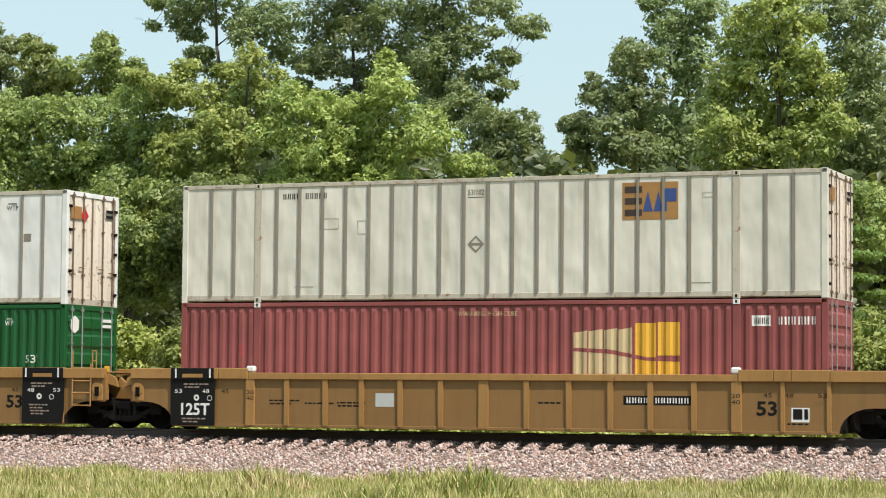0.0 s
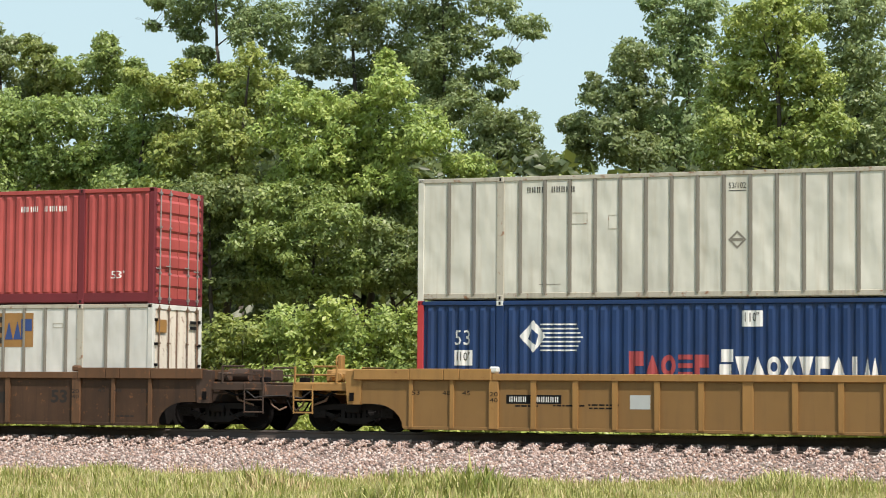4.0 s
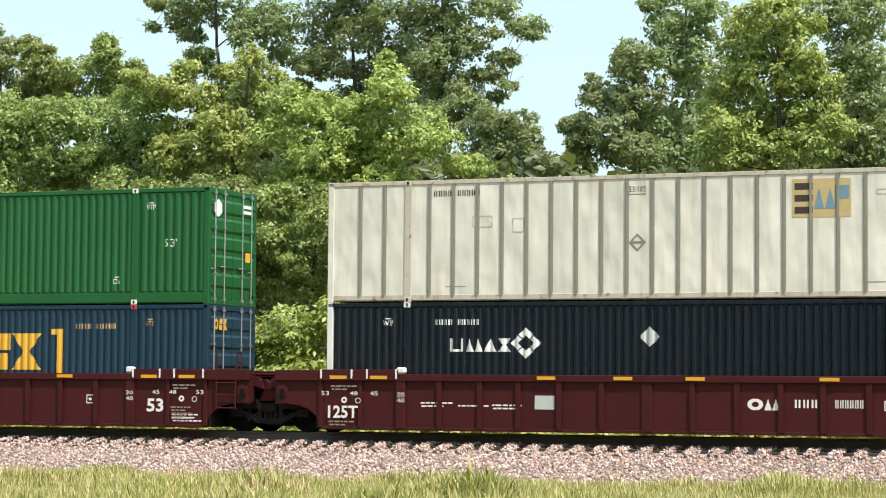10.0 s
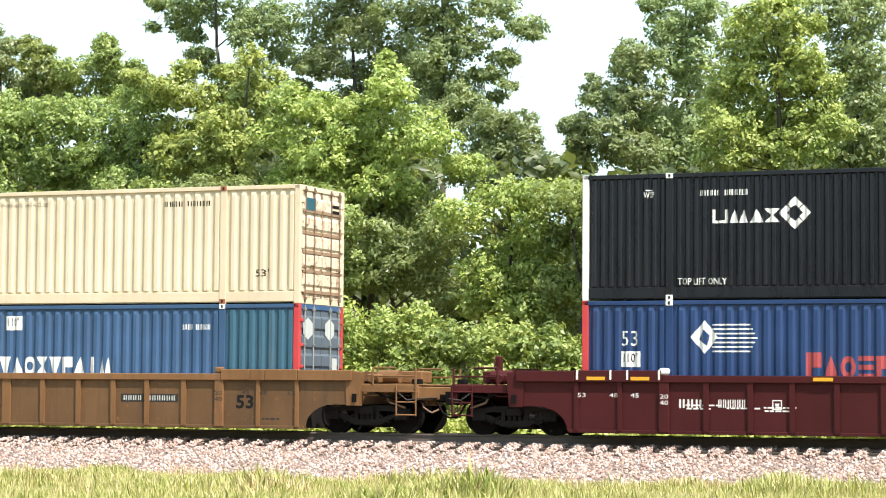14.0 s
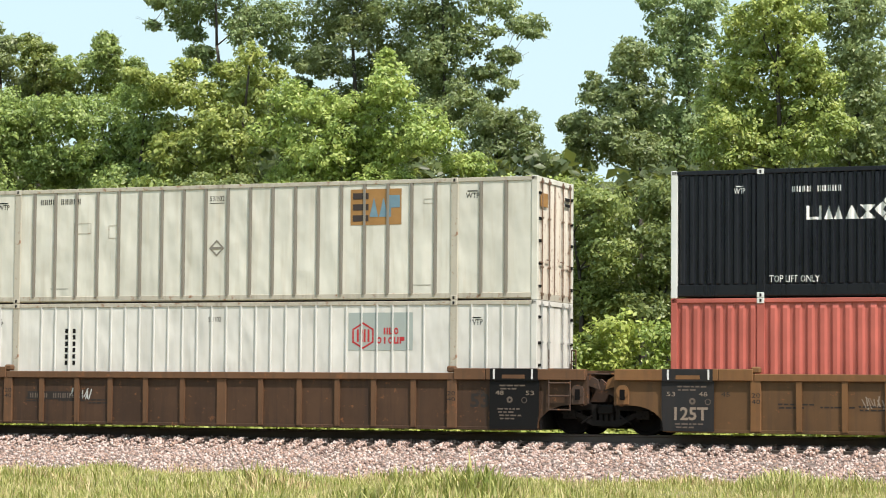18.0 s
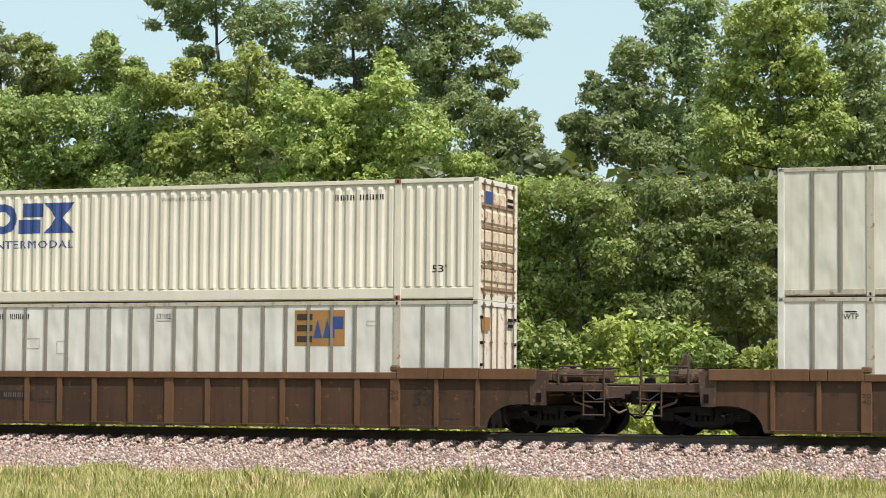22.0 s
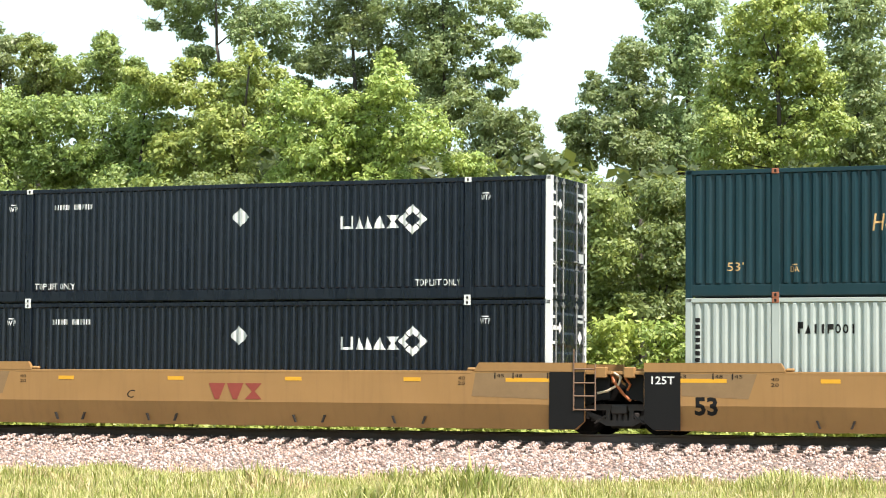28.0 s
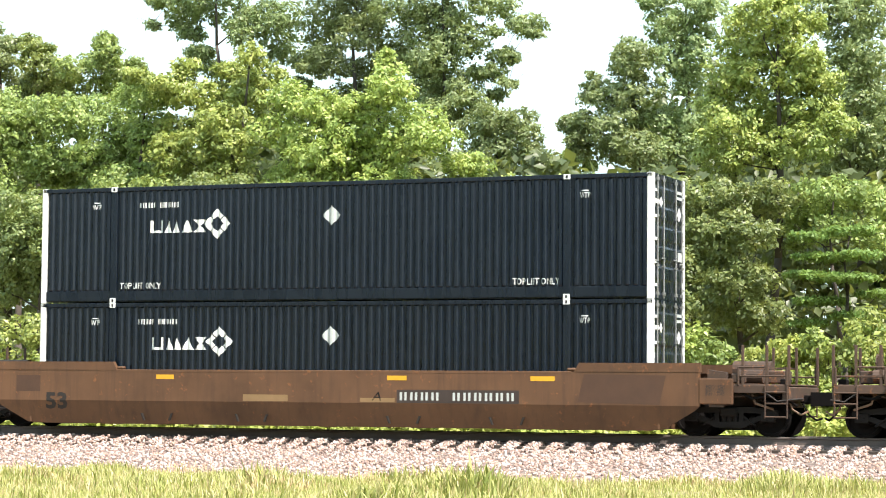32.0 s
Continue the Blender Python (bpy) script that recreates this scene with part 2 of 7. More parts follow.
def build_ground():
    t = Net("meadow_soil")
    obj = t.coords()
    a, b = t.noise(0.5, 6, 0.6, obj), t.noise(9, 5, 0.6, obj)
    col = t.mix(b, t.mix(a, (0.09, 0.11, 0.03), (0.17, 0.17, 0.06)), (0.30, 0.24, 0.12))
    t.bump(b, 0.6, 0.05)
    soil = t.done(col, 0.95)
    xs = [-3000, -900, -420] + list(np.arange(-120, 60.1, 3.0)) + [360, 900, 3000]
    ys = [-3000, -600, -150, -80] + list(np.arange(-60, 60.1, 2.0)) + [150, 600, 3000]
    vs = [(x, y, ground_height(x, y)) for y in ys for x in xs]
    n = len(xs)
    fs = [(j * n + i, j * n + i + 1, (j + 1) * n + i + 1, (j + 1) * n + i) for j in range(len(ys) - 1) for i in range(n - 1)]
    ob = place("ground", Geo().face_list(vs, fs).mesh("ground", True), soil)
    tagged(ob, "rough grassy ground beside a railway line", "ground", kind="structure")


build_ground()
X0, X1 = -440.0, 400.0

# ballast bed: a raised bank of crushed pink-grey stone
t = Net("ballast_stone")
geo_node = t.n.new("ShaderNodeNewGeometry")
stone_col = t.ramp(geo_node.outputs["Random Per Island"], [(0.0, (0.143, 0.110, 0.099)), (0.22, (0.308, 0.209, 0.176)), (0.4, (0.462, 0.308, 0.231)), (0.7, (0.506, 0.407, 0.374)), (1.0, (0.770, 0.682, 0.627))])
t.bump(t.noise(60, 3, 0.6, t.coords()), 0.3, 0.01)
STONE = t.done(t.mix(t.maths("MULTIPLY", t.noise(1.1, 4, 0.6, t.coords()), 0.5), stone_col, (0.30, 0.21, 0.18)), 0.9)
t = Net("ballast_bed_stone")
cells = t.add("TexVoronoi", Scale=16.0)
t.l.new(t.coords(), cells.inputs["Vector"])
t.bump(cells.outputs["Distance"], 0.9, 0.05)
BED = t.done(t.mix(cells.outputs["Distance"], t.ramp(cells.outputs["Color"], [(0.2, (0.20, 0.15, 0.13)), (0.8, (0.46, 0.38, 0.34))]), (0.10, 0.075, 0.065)), 0.95)
STEP = 0.545
BANK = [(-5.3, -1.02), (-4.4, -0.84), (-1.85, -0.40), (-1.45, -0.335), (-1.2, -0.30), (1.2, -0.29), (1.40, -0.33), (1.75, -0.40), (3.6, -0.66), (4.3, -0.86)]


def bank_z(y):
    return float(np.interp(y, [p[0] for p in BANK], [p[1] for p in BANK]))


bed = Geo()
for x in np.arange(X0, X1, 40.0):
    for (ya, za), (yb, zb) in zip(BANK, BANK[1:]):
        bed.face_list([(x, ya, za), (x + 40, ya, za), (x + 40, yb, zb), (x, yb, zb)], [(0, 1, 2, 3)])
bed_ob = part("ballast_bed", bed, BED, None)
tagged(bed_ob, "raised ballast bank of crushed pinkish grey stone", "ballast", kind="structure")

ROCKS = []
for k in range(6):
    bm = bmesh.new()
    bmesh.ops.create_cube(bm, size=1.35)
    bmesh.ops.triangulate(bm, faces=bm.faces[:])
    for v in bm.verts:
        v.co = Vector([c * random.uniform(0.5, 1.2) for c in v.co])
        v.co.y *= 0.8
        v.co.z *= 0.62
    bm.verts.ensure_lookup_table()
    ROCKS.append((np.array([v.co[:] for v in bm.verts]), np.array([[v.index for v in f.verts] for f in bm.faces])))
    bm.free()


def scatter_mesh(name, protos, at, size, turns, smooth=False):
    """Many small pieces joined into one mesh. protos: (verts, tris); turns: 3x3 matrices."""
    V, F, k = [], [], 0
    pick = np.random.randint(0, len(protos), len(at))
    for p, (pv, pf) in enumerate(protos):
        sel = pick == p
        m = int(sel.sum())
        if not m:
            continue
        v = np.einsum("nij,kj->nki", turns[sel], pv) * size[sel][:, None, None] + at[sel][:, None, :]
        V.append(v.reshape(-1, 3))
        f = pf[None] + (np.arange(m) * len(pv))[:, None, None] + k
        F.append(f.reshape(-1, pf.shape[1]))
        k += m * len(pv)
    V, F = np.concatenate(V).astype(np.float32), np.concatenate(F).astype(np.int32)
    me = bpy.data.meshes.new(name)
    me.vertices.add(len(V))
    me.vertices.foreach_set("co", V.ravel())
    me.loops.add(F.size)
    me.loops.foreach_set("vertex_index", F.ravel())
    me.polygons.add(len(F))
    me.polygons.foreach_set("loop_start", np.arange(len(F), dtype=np.int32) * F.shape[1])
    me.update(calc_edges=True)
    me.materials.append(None)
    if smooth:
        me.shade_smooth()
    return me


def random_turns(n):
    q = np.random.normal(size=(n, 4))
    q /= np.linalg.norm(q, axis=1)[:, None]
    w, x, y, z = q.T
    return np.stack([1 - 2 * (y * y + z * z), 2 * (x * y - z * w), 2 * (x * z + y * w), 2 * (x * y + z * w), 1 - 2 * (x * x + z * z), 2 * (y * z - x * w),
                     2 * (x * z - y * w), 2 * (y * z + x * w), 1 - 2 * (x * x + y * y)], 1).reshape(-1, 3, 3)


def stones():
    n = 60000
    x = np.random.uniform(-46, 2, n)
    y = -5.4 + 4.6 * np.random.rand(n) ** 0.95
    crib = np.random.rand(n) < 0.36
    y[crib] = np.random.uniform(-1.95, -1.2, int(crib.sum()))
    far = np.random.rand(n) < 0.06
    y[far] = np.random.uniform(1.2, 4.0, int(far.sum()))
    z = np.interp(y, [p[0] for p in BANK], [p[1] for p in BANK]) + np.random.uniform(-0.012, 0.022, n) + 0.006 * np.sin(x * 1.7) * np.cos(y * 2.3 + x)
    phase = ((x - X0) / STEP + 0.5) % 1.0 - 0.5
    crest = np.array([noise.noise((a * 1.9, 0.0, 7.0)) for a in x])
    over_tie = (np.abs(phase) < 0.25 + 0.06 * crest) & (y > -1.80 + 0.05 * crest) & (y < 1.5)
    mound = np.clip((np.abs(phase) - 0.24) / 0.05, 0, 1) * np.clip((y + 2.15) / 0.35, 0, 1) * (y < -0.8)
    z = z + mound * (0.10 * np.random.rand(n) ** 0.6 + 0.012 * crest)
    x, y, z = x[~over_tie], y[~over_tie], z[~over_tie]
    n = len(x)
    me = scatter_mesh("crushed_stone", ROCKS, np.stack([x, y, z], 1), np.random.uniform(0.028, 0.062, n), random_turns(n))
    tagged(place("crushed_stone", me, STONE), "loose crushed pinkish grey track stone", "gravel", kind="stuff")


stones()

# ties: separate pieces before the camera, joined elsewhere
tie_root = tagged(new("track_ties"), "row of dark creosoted wooden railway ties", "railway ties", kind="structure")
tie_mesh = cached("tie", lambda: Geo().box(-0.115, 0.115, -1.50, 1.40, -0.46, -0.268, 0.012))
rest = Geo()
for i in range(int((X1 - X0) / STEP)):
    x = X0 + i * STEP
    if -50 < x < 4:
        place("tie", tie_mesh, TIE, tie_root, (x + random.uniform(-0.03, 0.03), random.uniform(-0.05, 0.05), random.uniform(-0.012, 0.004)), rot=(0, 0, random.uniform(-0.8, 0.8)))
    else:
        rest.box(x - 0.115, x + 0.115, -1.3, 1.3, -0.46, -0.268)
tagged(part("far_ties", rest, TIE, tie_root), kind="stuff")

# rails with head, web and foot, on plates
RAIL = [(-0.075, -0.175), (0.075, -0.175), (0.075, -0.163), (0.012, -0.14), (0.009, -0.045), (0.036, -0.032), (0.037, -0.008), (0.028, 0.0), (-0.028, 0.0), (-0.037, -0.008), (-0.036, -0.032), (-0.009, -0.045), (-0.012, -0.14), (-0.075, -0.163)]
RAIL = [(p, q * 1.24) for p, q in RAIL]
for side in (-0.755, 0.755):
    g, cap = Geo(), Geo()
    n = len(RAIL)
    g.face_list([(x, side + p, q) for x in (X0, X1) for p, q in RAIL], [(i, (i + 1) % n, n + (i + 1) % n, n + i) for i in range(n)])
    cap.box(X0, X1, side - 0.027, side + 0.027, 0.0005, 0.002)
    rail = part("rail", g, RAIL_SIDE, None)
    tagged(rail, "rusty steel rail with a polished running surface", "rail", "rails of the track", kind="structure")
    # a strip along the foot, coloured lighter than the rail side
    part("rail_foot", Geo().prism([(X0, -0.262), (X1, -0.262), (X1, -0.203), (X0, -0.203)], side - 0.10, side + 0.10), RAIL_FOOT, rail, "rail foot on its plates, lighter than the rail side")
    part("running_surface", cap, RAIL_TOP, rail, "polished steel band worn by wheels")
PLATE = plain("weathered_tie_plate", (0.40, 0.30, 0.28), 0.8, 0, 0.3, 4)
plate_mesh = cached("tie_plate", lambda: Geo().box(-0.10, 0.10, -0.19, 0.19, -0.27, -0.236, 0.006).box(-0.03, 0.03, -0.14, -0.11, -0.237, -0.190).box(-0.03, 0.03, 0.11, 0.14, -0.237, -0.190))
for i in range(int(44 / STEP)):
    place("tie_plate", plate_mesh, PLATE, tie_root, (X0 + (int((-46 - X0) / STEP) + i) * STEP, -0.755, 0))


# ---------------------------------------------------------------- grass
def grass():
    t = Net("grass_blades")
    geo = t.n.new("ShaderNodeNewGeometry")
    patch = t.noise(0.6, 4, 0.6, t.coords())
    f = t.maths("ADD", t.maths("MULTIPLY", geo.outputs["Random Per Island"], 0.6), t.maths("MULTIPLY", patch, 0.45))
    col = t.ramp(f, [(0.12, (0.12, 0.16, 0.025)), (0.38, (0.30, 0.335, 0.075)), (0.62, (0.47, 0.455, 0.16)), (0.85, (0.66, 0.56, 0.32))])
    trans = t.add("BsdfTranslucent", Color=col)
    both = t.n.new("ShaderNodeMixShader")
    both.inputs[0].default_value = 0.3
    t.done(col, 0.55)
    t.l.new(t.bsdf.outputs[0], both.inputs[1])
    t.l.new(trans.outputs[0], both.inputs[2])
    t.l.new(both.outputs[0], t.n["Material Output"].inputs[0])
    protos = []
    for k in range(7):
        lean, w = random.uniform(0.15, 1.0), random.uniform(0.030, 0.062)
        v = [(-w, 0, 0), (w, 0, 0), (w * 0.8, lean * 0.35, 0.55), (-w * 0.8, lean * 0.35, 0.55), (0, lean, 1.0 - lean * 0.25)]
        protos.append((np.array(v), np.array([[0, 1, 2], [0, 2, 3], [3, 2, 4]])))
    n = 170000
    y = -20.0 + 17.4 * np.random.rand(n) ** 0.85
    x = np.random.uniform(-0.70, -0.15, n) * (y + 52.7)
    clump = np.array([noise.noise((a * 0.7, b * 0.7, 5.0)) for a, b in zip(x, y)])
    edge = np.array([noise.noise((a * 0.45, 0.0, 9.0)) + 0.5 * noise.noise((a * 1.6, 0.0, 3.0)) for a in x])
    keep = (np.random.rand(n) < 1.0 + 0.6 * clump) & (y < np.clip(-4.9 + 3.4 * edge, -5.3, -2.7) - 1.5 * np.random.rand(n) ** 1.5) & ((y < -4.9) | (np.random.rand(n) < 0.45))
    x, y, clump = x[keep], y[keep], clump[keep]
    z = np.array([max(ground_height(a, b), bank_z(b) if b > -5.3 else -9.0) for a, b in zip(x, y)]) - 0.02
    a = np.random.uniform(0, math.tau, len(x))
    turns = np.zeros((len(x), 3, 3))
    turns[:, 0, 0], turns[:, 0, 1], turns[:, 1, 0], turns[:, 1, 1], turns[:, 2, 2] = np.cos(a), -np.sin(a), np.sin(a), np.cos(a), 1
    size = np.random.uniform(0.07, 0.31, len(x)) * (1 + 1.2 * np.clip(clump, -0.5, 0.7)) * np.clip(0.60 - (y + 5.0) * 0.10, 0.45, 0.85) * (1 + 0.35 * (np.random.rand(len(x)) < 0.04))
    tall = np.array([noise.noise((a * 0.4, b * 0.4, 11.0)) for a, b in zip(x, y)])
    size = size * np.clip(0.85 + 1.3 * tall, 0.65, 1.5)
    dry = np.random.rand(len(x)) < np.clip(0.06 + (y + 7.6) / 3.0, 0.06, 0.72)
    dry |= np.random.rand(len(x)) < np.clip(0.9 * np.array([noise.noise((a * 0.55, b * 0.8, 21.0)) + 0.5 * noise.noise((a * 1.9, b * 2.2, 4.0)) for a, b in zip(x, y)]), 0, 0.6)
    me = scatter_mesh("meadow_grass", protos, np.stack([x, y, z], 1)[~dry], size[~dry], turns[~dry])
    tagged(place("meadow_grass", me, t.mat), "long sunlit summer grass with dry stems", "grass", kind="stuff")
    me = scatter_mesh("dry_grass", protos, np.stack([x, y, z], 1)[dry], size[dry] * 0.85, turns[dry])
    straw = plain("dry_straw", (0.58, 0.44, 0.24), 0.8, 0, 0.35, 1.5, 0.0)
    tagged(place("dry_grass", me, straw), "short dry straw-coloured grass at the ballast edge", "grass", kind="stuff")


grass()


# ---------------------------------------------------------------- trees and bushes
random.seed(7)
np.random.seed(7)
LEAF_SHAPES = []
for k in range(4):
    w, c = random.uniform(0.24, 0.36), random.uniform(0.03, 0.12)
    LEAF_SHAPES.append((np.array([(0, 0, 0), (0.45, w, c), (1, 0, -c), (0.45, -w, c)]), np.array([[0, 3, 2], [0, 2, 1]])))


def leaf_turns(normals):
    n = len(normals)
    nn = normals / np.linalg.norm(normals, axis=1)[:, None]
    t = np.random.normal(size=(n, 3))
    t -= nn * np.sum(t * nn, axis=1)[:, None]
    t /= np.linalg.norm(t, axis=1)[:, None]
    b = np.cross(nn, t)
    return np.stack([t, b, nn], 2)


def unit(n):
    v = np.random.normal(size=(n, 3))
    return v / np.linalg.norm(v, axis=1)[:, None]


def even_directions(m):
    """Evenly spread directions with some scatter, so that sprays stand apart."""
    i = np.arange(m) + 0.5
    z = 1 - 2 * i / m
    a = i * 2.399963 + np.random.rand() * math.tau
    r = np.sqrt(np.maximum(0, 1 - z * z))
    d = np.stack([r * np.cos(a), r * np.sin(a), z], 1) + np.random.normal(size=(m, 3)) * 0.35 / math.sqrt(max(m, 4) / 12)
    return d / np.linalg.norm(d, axis=1)[:, None]


def crown_mesh(name, lobes, size, density=1.0, clump=0.42, flat=0.75):
    """Leaves in sprays, the sprays on boughs, the boughs round the lobes, over a dark inner fill. lobes: (x, y, z, rx, ry, rz)."""
    P, N, S = [], [], []
    for x, y, z, rx, ry, rz in lobes:
        mid, half = np.array([x, y, z]), np.array([rx, ry, rz])
        mean = (rx * ry * rz) ** (1 / 3)
        bough = max(0.22, min(clump * 1.7, 0.50 * mean))
        area = 4 * math.pi * ((rx * ry) ** 1.6 / 3 + (rx * rz) ** 1.6 / 3 + (ry * rz) ** 1.6 / 3) ** (1 / 1.6)
        m = max(5, int(area / (math.pi * bough * bough) * 1.25 * density))
        d = even_directions(m)
        br = bough * np.random.uniform(0.55, 1.25, m)
        c = mid + d * np.random.uniform(0.62, 1.12, m)[:, None] * np.maximum(half[None] - 0.5 * br[:, None], 0.3 * half[None])
        ns = np.random.randint(6, 10, m)
        who = np.repeat(np.arange(m), ns)
        e = unit(len(who)) + d[who] * 0.6 + np.array([0.0, -0.25, 0.05])
        e /= np.linalg.norm(e, axis=1)[:, None]
        cr = br[who] * np.random.uniform(0.32, 0.58, len(who))
        sc = c[who] + e * (br[who] * np.random.uniform(0.55, 0.95, len(who)))[:, None] * np.array([1, 1, flat])
        tilt = e * 0.6 + np.array([0.0, -0.12, 0.38]) + 0.35 * np.random.normal(size=(len(who), 3))
        k = np.maximum(5, (np.random.uniform(0.8, 1.25, len(who)) * 6.5 * (cr / size) ** 2).astype(int))
        idx = np.repeat(np.arange(len(who)), k)
        o = unit(len(idx)) * (np.random.rand(len(idx)) ** 0.4)[:, None]
        P.append(sc[idx] + o * cr[idx][:, None] * np.array([1, 1, flat * 0.8]))
        N.append(tilt[idx] + o * 0.55 + 0.30 * np.random.normal(size=(len(idx), 3)))
        S.append(size * np.random.uniform(0.6, 1.3, len(idx)))
        q = max(12, int(area * 14 * density))
        di = unit(q)
        P.append(mid + di * np.random.uniform(0.2, 0.78, q)[:, None] * half)
        N.append(di + np.array([0, 0, 0.3]) + 0.5 * np.random.normal(size=(q, 3)))
        S.append(size * 1.5 * np.random.uniform(0.7, 1.3, q))
    P, N, S = np.concatenate(P), np.concatenate(N), np.concatenate(S)
    return scatter_mesh(name, LEAF_SHAPES, P, S, leaf_turns(N))


def wood_mesh(name, base, tops, r):
    """A tapered, slightly crooked trunk with limbs that run out to the given places."""
    g = Geo()
    top = max(tops, key=lambda p: p[2])
    pts = [Vector(base)]
    n = 7
    for i in range(1, n + 1):
        f = i / n
        pts.append(Vector(base).lerp(Vector(top), f) + Vector((random.uniform(-0.14, 0.14), random.uniform(-0.14, 0.14), 0)) * (1 if i < n else 0))
    for i in range(n):
        g.tube(pts[i], pts[i + 1], r * (1 - 0.86 * i / n), 8, r * (1 - 0.86 * (i + 1) / n))
    # limbs grow outward from the trunk, each from the nearest wood already there
    joints = [(q, r * (1 - 0.86 * i / n)) for i, q in enumerate(pts) if 1 <= i < n]
    for p in sorted((Vector(q) for q in tops), key=lambda q: abs(q.x - base[0]) + 0.4 * abs(q.z - base[2])):
        below = [(q, k) for q, k in joints if q.z < p.z - 0.15] or joints[:1]
        a, k = min(below, key=lambda j: (j[0] - p).length)
        r0 = min(0.5 * k, 0.075) * 0.8 + 0.008
        mid = a.lerp(p, 0.5) + Vector((random.uniform(-0.2, 0.2), random.uniform(-0.2, 0.2), random.uniform(-0.05, 0.2))) * min(1.0, (p - a).length)
        g.tube(a, mid, r0, 6, r0 * 0.75)
        g.tube(mid, p, r0 * 0.75, 6, r0 * 0.45)
        joints += [(mid, r0 * 0.9), (p, r0 * 0.6)]
        for _ in range(6):
            q = p + Vector((random.uniform(-0.6, 0.6), random.uniform(-0.6, 0.6), random.uniform(-0.3, 0.4)))
            g.tube(mid.lerp(p, random.uniform(0.3, 1.0)), q, r0 * 0.32, 4, 0.005)
    return g


TREE_WORDS = {"mid": "leafy green deciduous tree at the edge of a wood", "dark": "tall dark green deciduous tree behind the railway",
              "bright": "bright green broad-leaved tree at the edge of a wood", "shade": "leafy young tree at the edge of a wood, coloured as if shaded", "fern": "light green feathery young tree behind the railway"}


def tree(kind, x, y, lobes, size=0.14, density=1.0):
    base = (x, y, ground_height(x, y) - 0.05)
    full = []
    for dx, z, rx, rz in lobes:
        swell = 1.0 if kind == "fern" else 1.04 + 0.16 * min(1.0, rx / 0.6)
        full.append((x + dx, y + random.uniform(-0.9, 0.9), z, rx * swell, 0.35 + 0.75 * rx, rz * swell))
    root = thing("tree", TREE_WORDS[kind], "tree", "trees along the railway")
    root.location = base
    off = Matrix.Translation(-Vector(base))
    g = wood_mesh("trunk", base, [(l[0], l[1], l[2]) for l in full], 0.07 + 0.009 * max(l[2] for l in full))
    me = g.mesh("trunk", True)
    me.transform(off)
    place("trunk", me, BARK, root)
    me = crown_mesh("crown", full, size, density, {"fern": 0.30, "dark": 0.36}.get(kind, 0.46), 0.25 if kind == "fern" else 0.72)
    me.transform(off)
    place("crown", me, LEAF[kind], root)
    return root


tree("dark", -39.4, 26.0, [(-3.8, 15.7, 0.48, 0.22), (-3.2, 15, 0.53, 0.63), (-4.1, 14.8, 0.19, 0.09), (-2.2, 15.5, 0.84, 0.45), (-2.7, 14.5, 0.39, 0.27), (-1.1, 15.2, 0.84, 0.62), (-0.4, 14.3, 0.43, 0.55), (-2.2, 13.7, 0.48, 0.25), (-2, 13.2, 0.43, 0.33), (-2.9, 13.8, 0.31, 0.18), (0.3, 14.8, 0.57, 0.84), (1.3, 14.7, 0.62, 0.83), (0.6, 13.8, 0.48, 0.48), (-1.4, 16.3, 1.44, 0.4), (-0.7, 12.9, 0.48, 0.31)])
tree("dark", -35.2, 25.5, [(-0.7, 14.7, 0.98, 0.74), (0.5, 15.1, 0.93, 0.6), (-1.6, 13.9, 0.75, 0.65), (-0.9, 13, 0.89, 0.5), (-0.2, 11.8, 0.79, 0.52), (-1.6, 11.8, 0.47, 0.3), (0.7, 14, 0.93, 0.65), (0.3, 12.8, 0.81, 0.54), (-2.5, 13.2, 0.38, 0.31), (-2.3, 12.3, 0.42, 0.3), (1.4, 13.3, 0.79, 0.51), (0.9, 11.9, 0.79, 0.51), (0.4, 15.9, 1.63, 0.43)])
tree("dark", -31.3, 25.0, [(-1.6, 14.7, 0.96, 0.64), (-0.7, 13.9, 1.03, 0.72), (-1.1, 12.8, 0.69, 0.42), (0.1, 14.5, 0.86, 0.63), (-0.3, 12.8, 0.96, 0.59), (0.8, 13.5, 0.63, 0.53), (0.3, 12, 0.95, 0.59), (-0.8, 11.9, 0.73, 0.59), (1.7, 14.8, 0.77, 0.38), (2.7, 14.1, 0.61, 0.38), (3.2, 13.7, 0.22, 0.15), (2, 13.7, 0.23, 0.13), (1.9, 13, 0.54, 0.27), (2.5, 12.8, 0.25, 0.15), (1.5, 12.4, 0.5, 0.27), (2.4, 11.9, 0.31, 0.1), (1.7, 11.6, 0.32, 0.17), (1, 11.2, 0.72, 0.42), (0.2, 11, 0.95, 0.59), (-0.1, 15.6, 1.59, 0.38)])
tree("dark", -28.6, 23.0, [(-0, 10.4, 0.7, 0.45), (0.9, 10.2, 0.48, 0.49), (1.5, 9.6, 0.35, 0.52), (1.1, 8.9, 0.61, 0.57), (0.4, 9.4, 0.74, 0.65), (-0.7, 9.9, 0.84, 0.65), (-0.4, 8.9, 0.92, 0.61), (-1.3, 8.7, 0.88, 0.57)])
tree("mid", -27.7, 27.0, [(-0.3, 9.1, 0.5, 0.42), (0.2, 9.3, 0.32, 0.42), (0.8, 9.2, 0.55, 0.38), (-0.7, 8.6, 0.69, 0.38), (0.4, 8.4, 0.77, 0.46)])
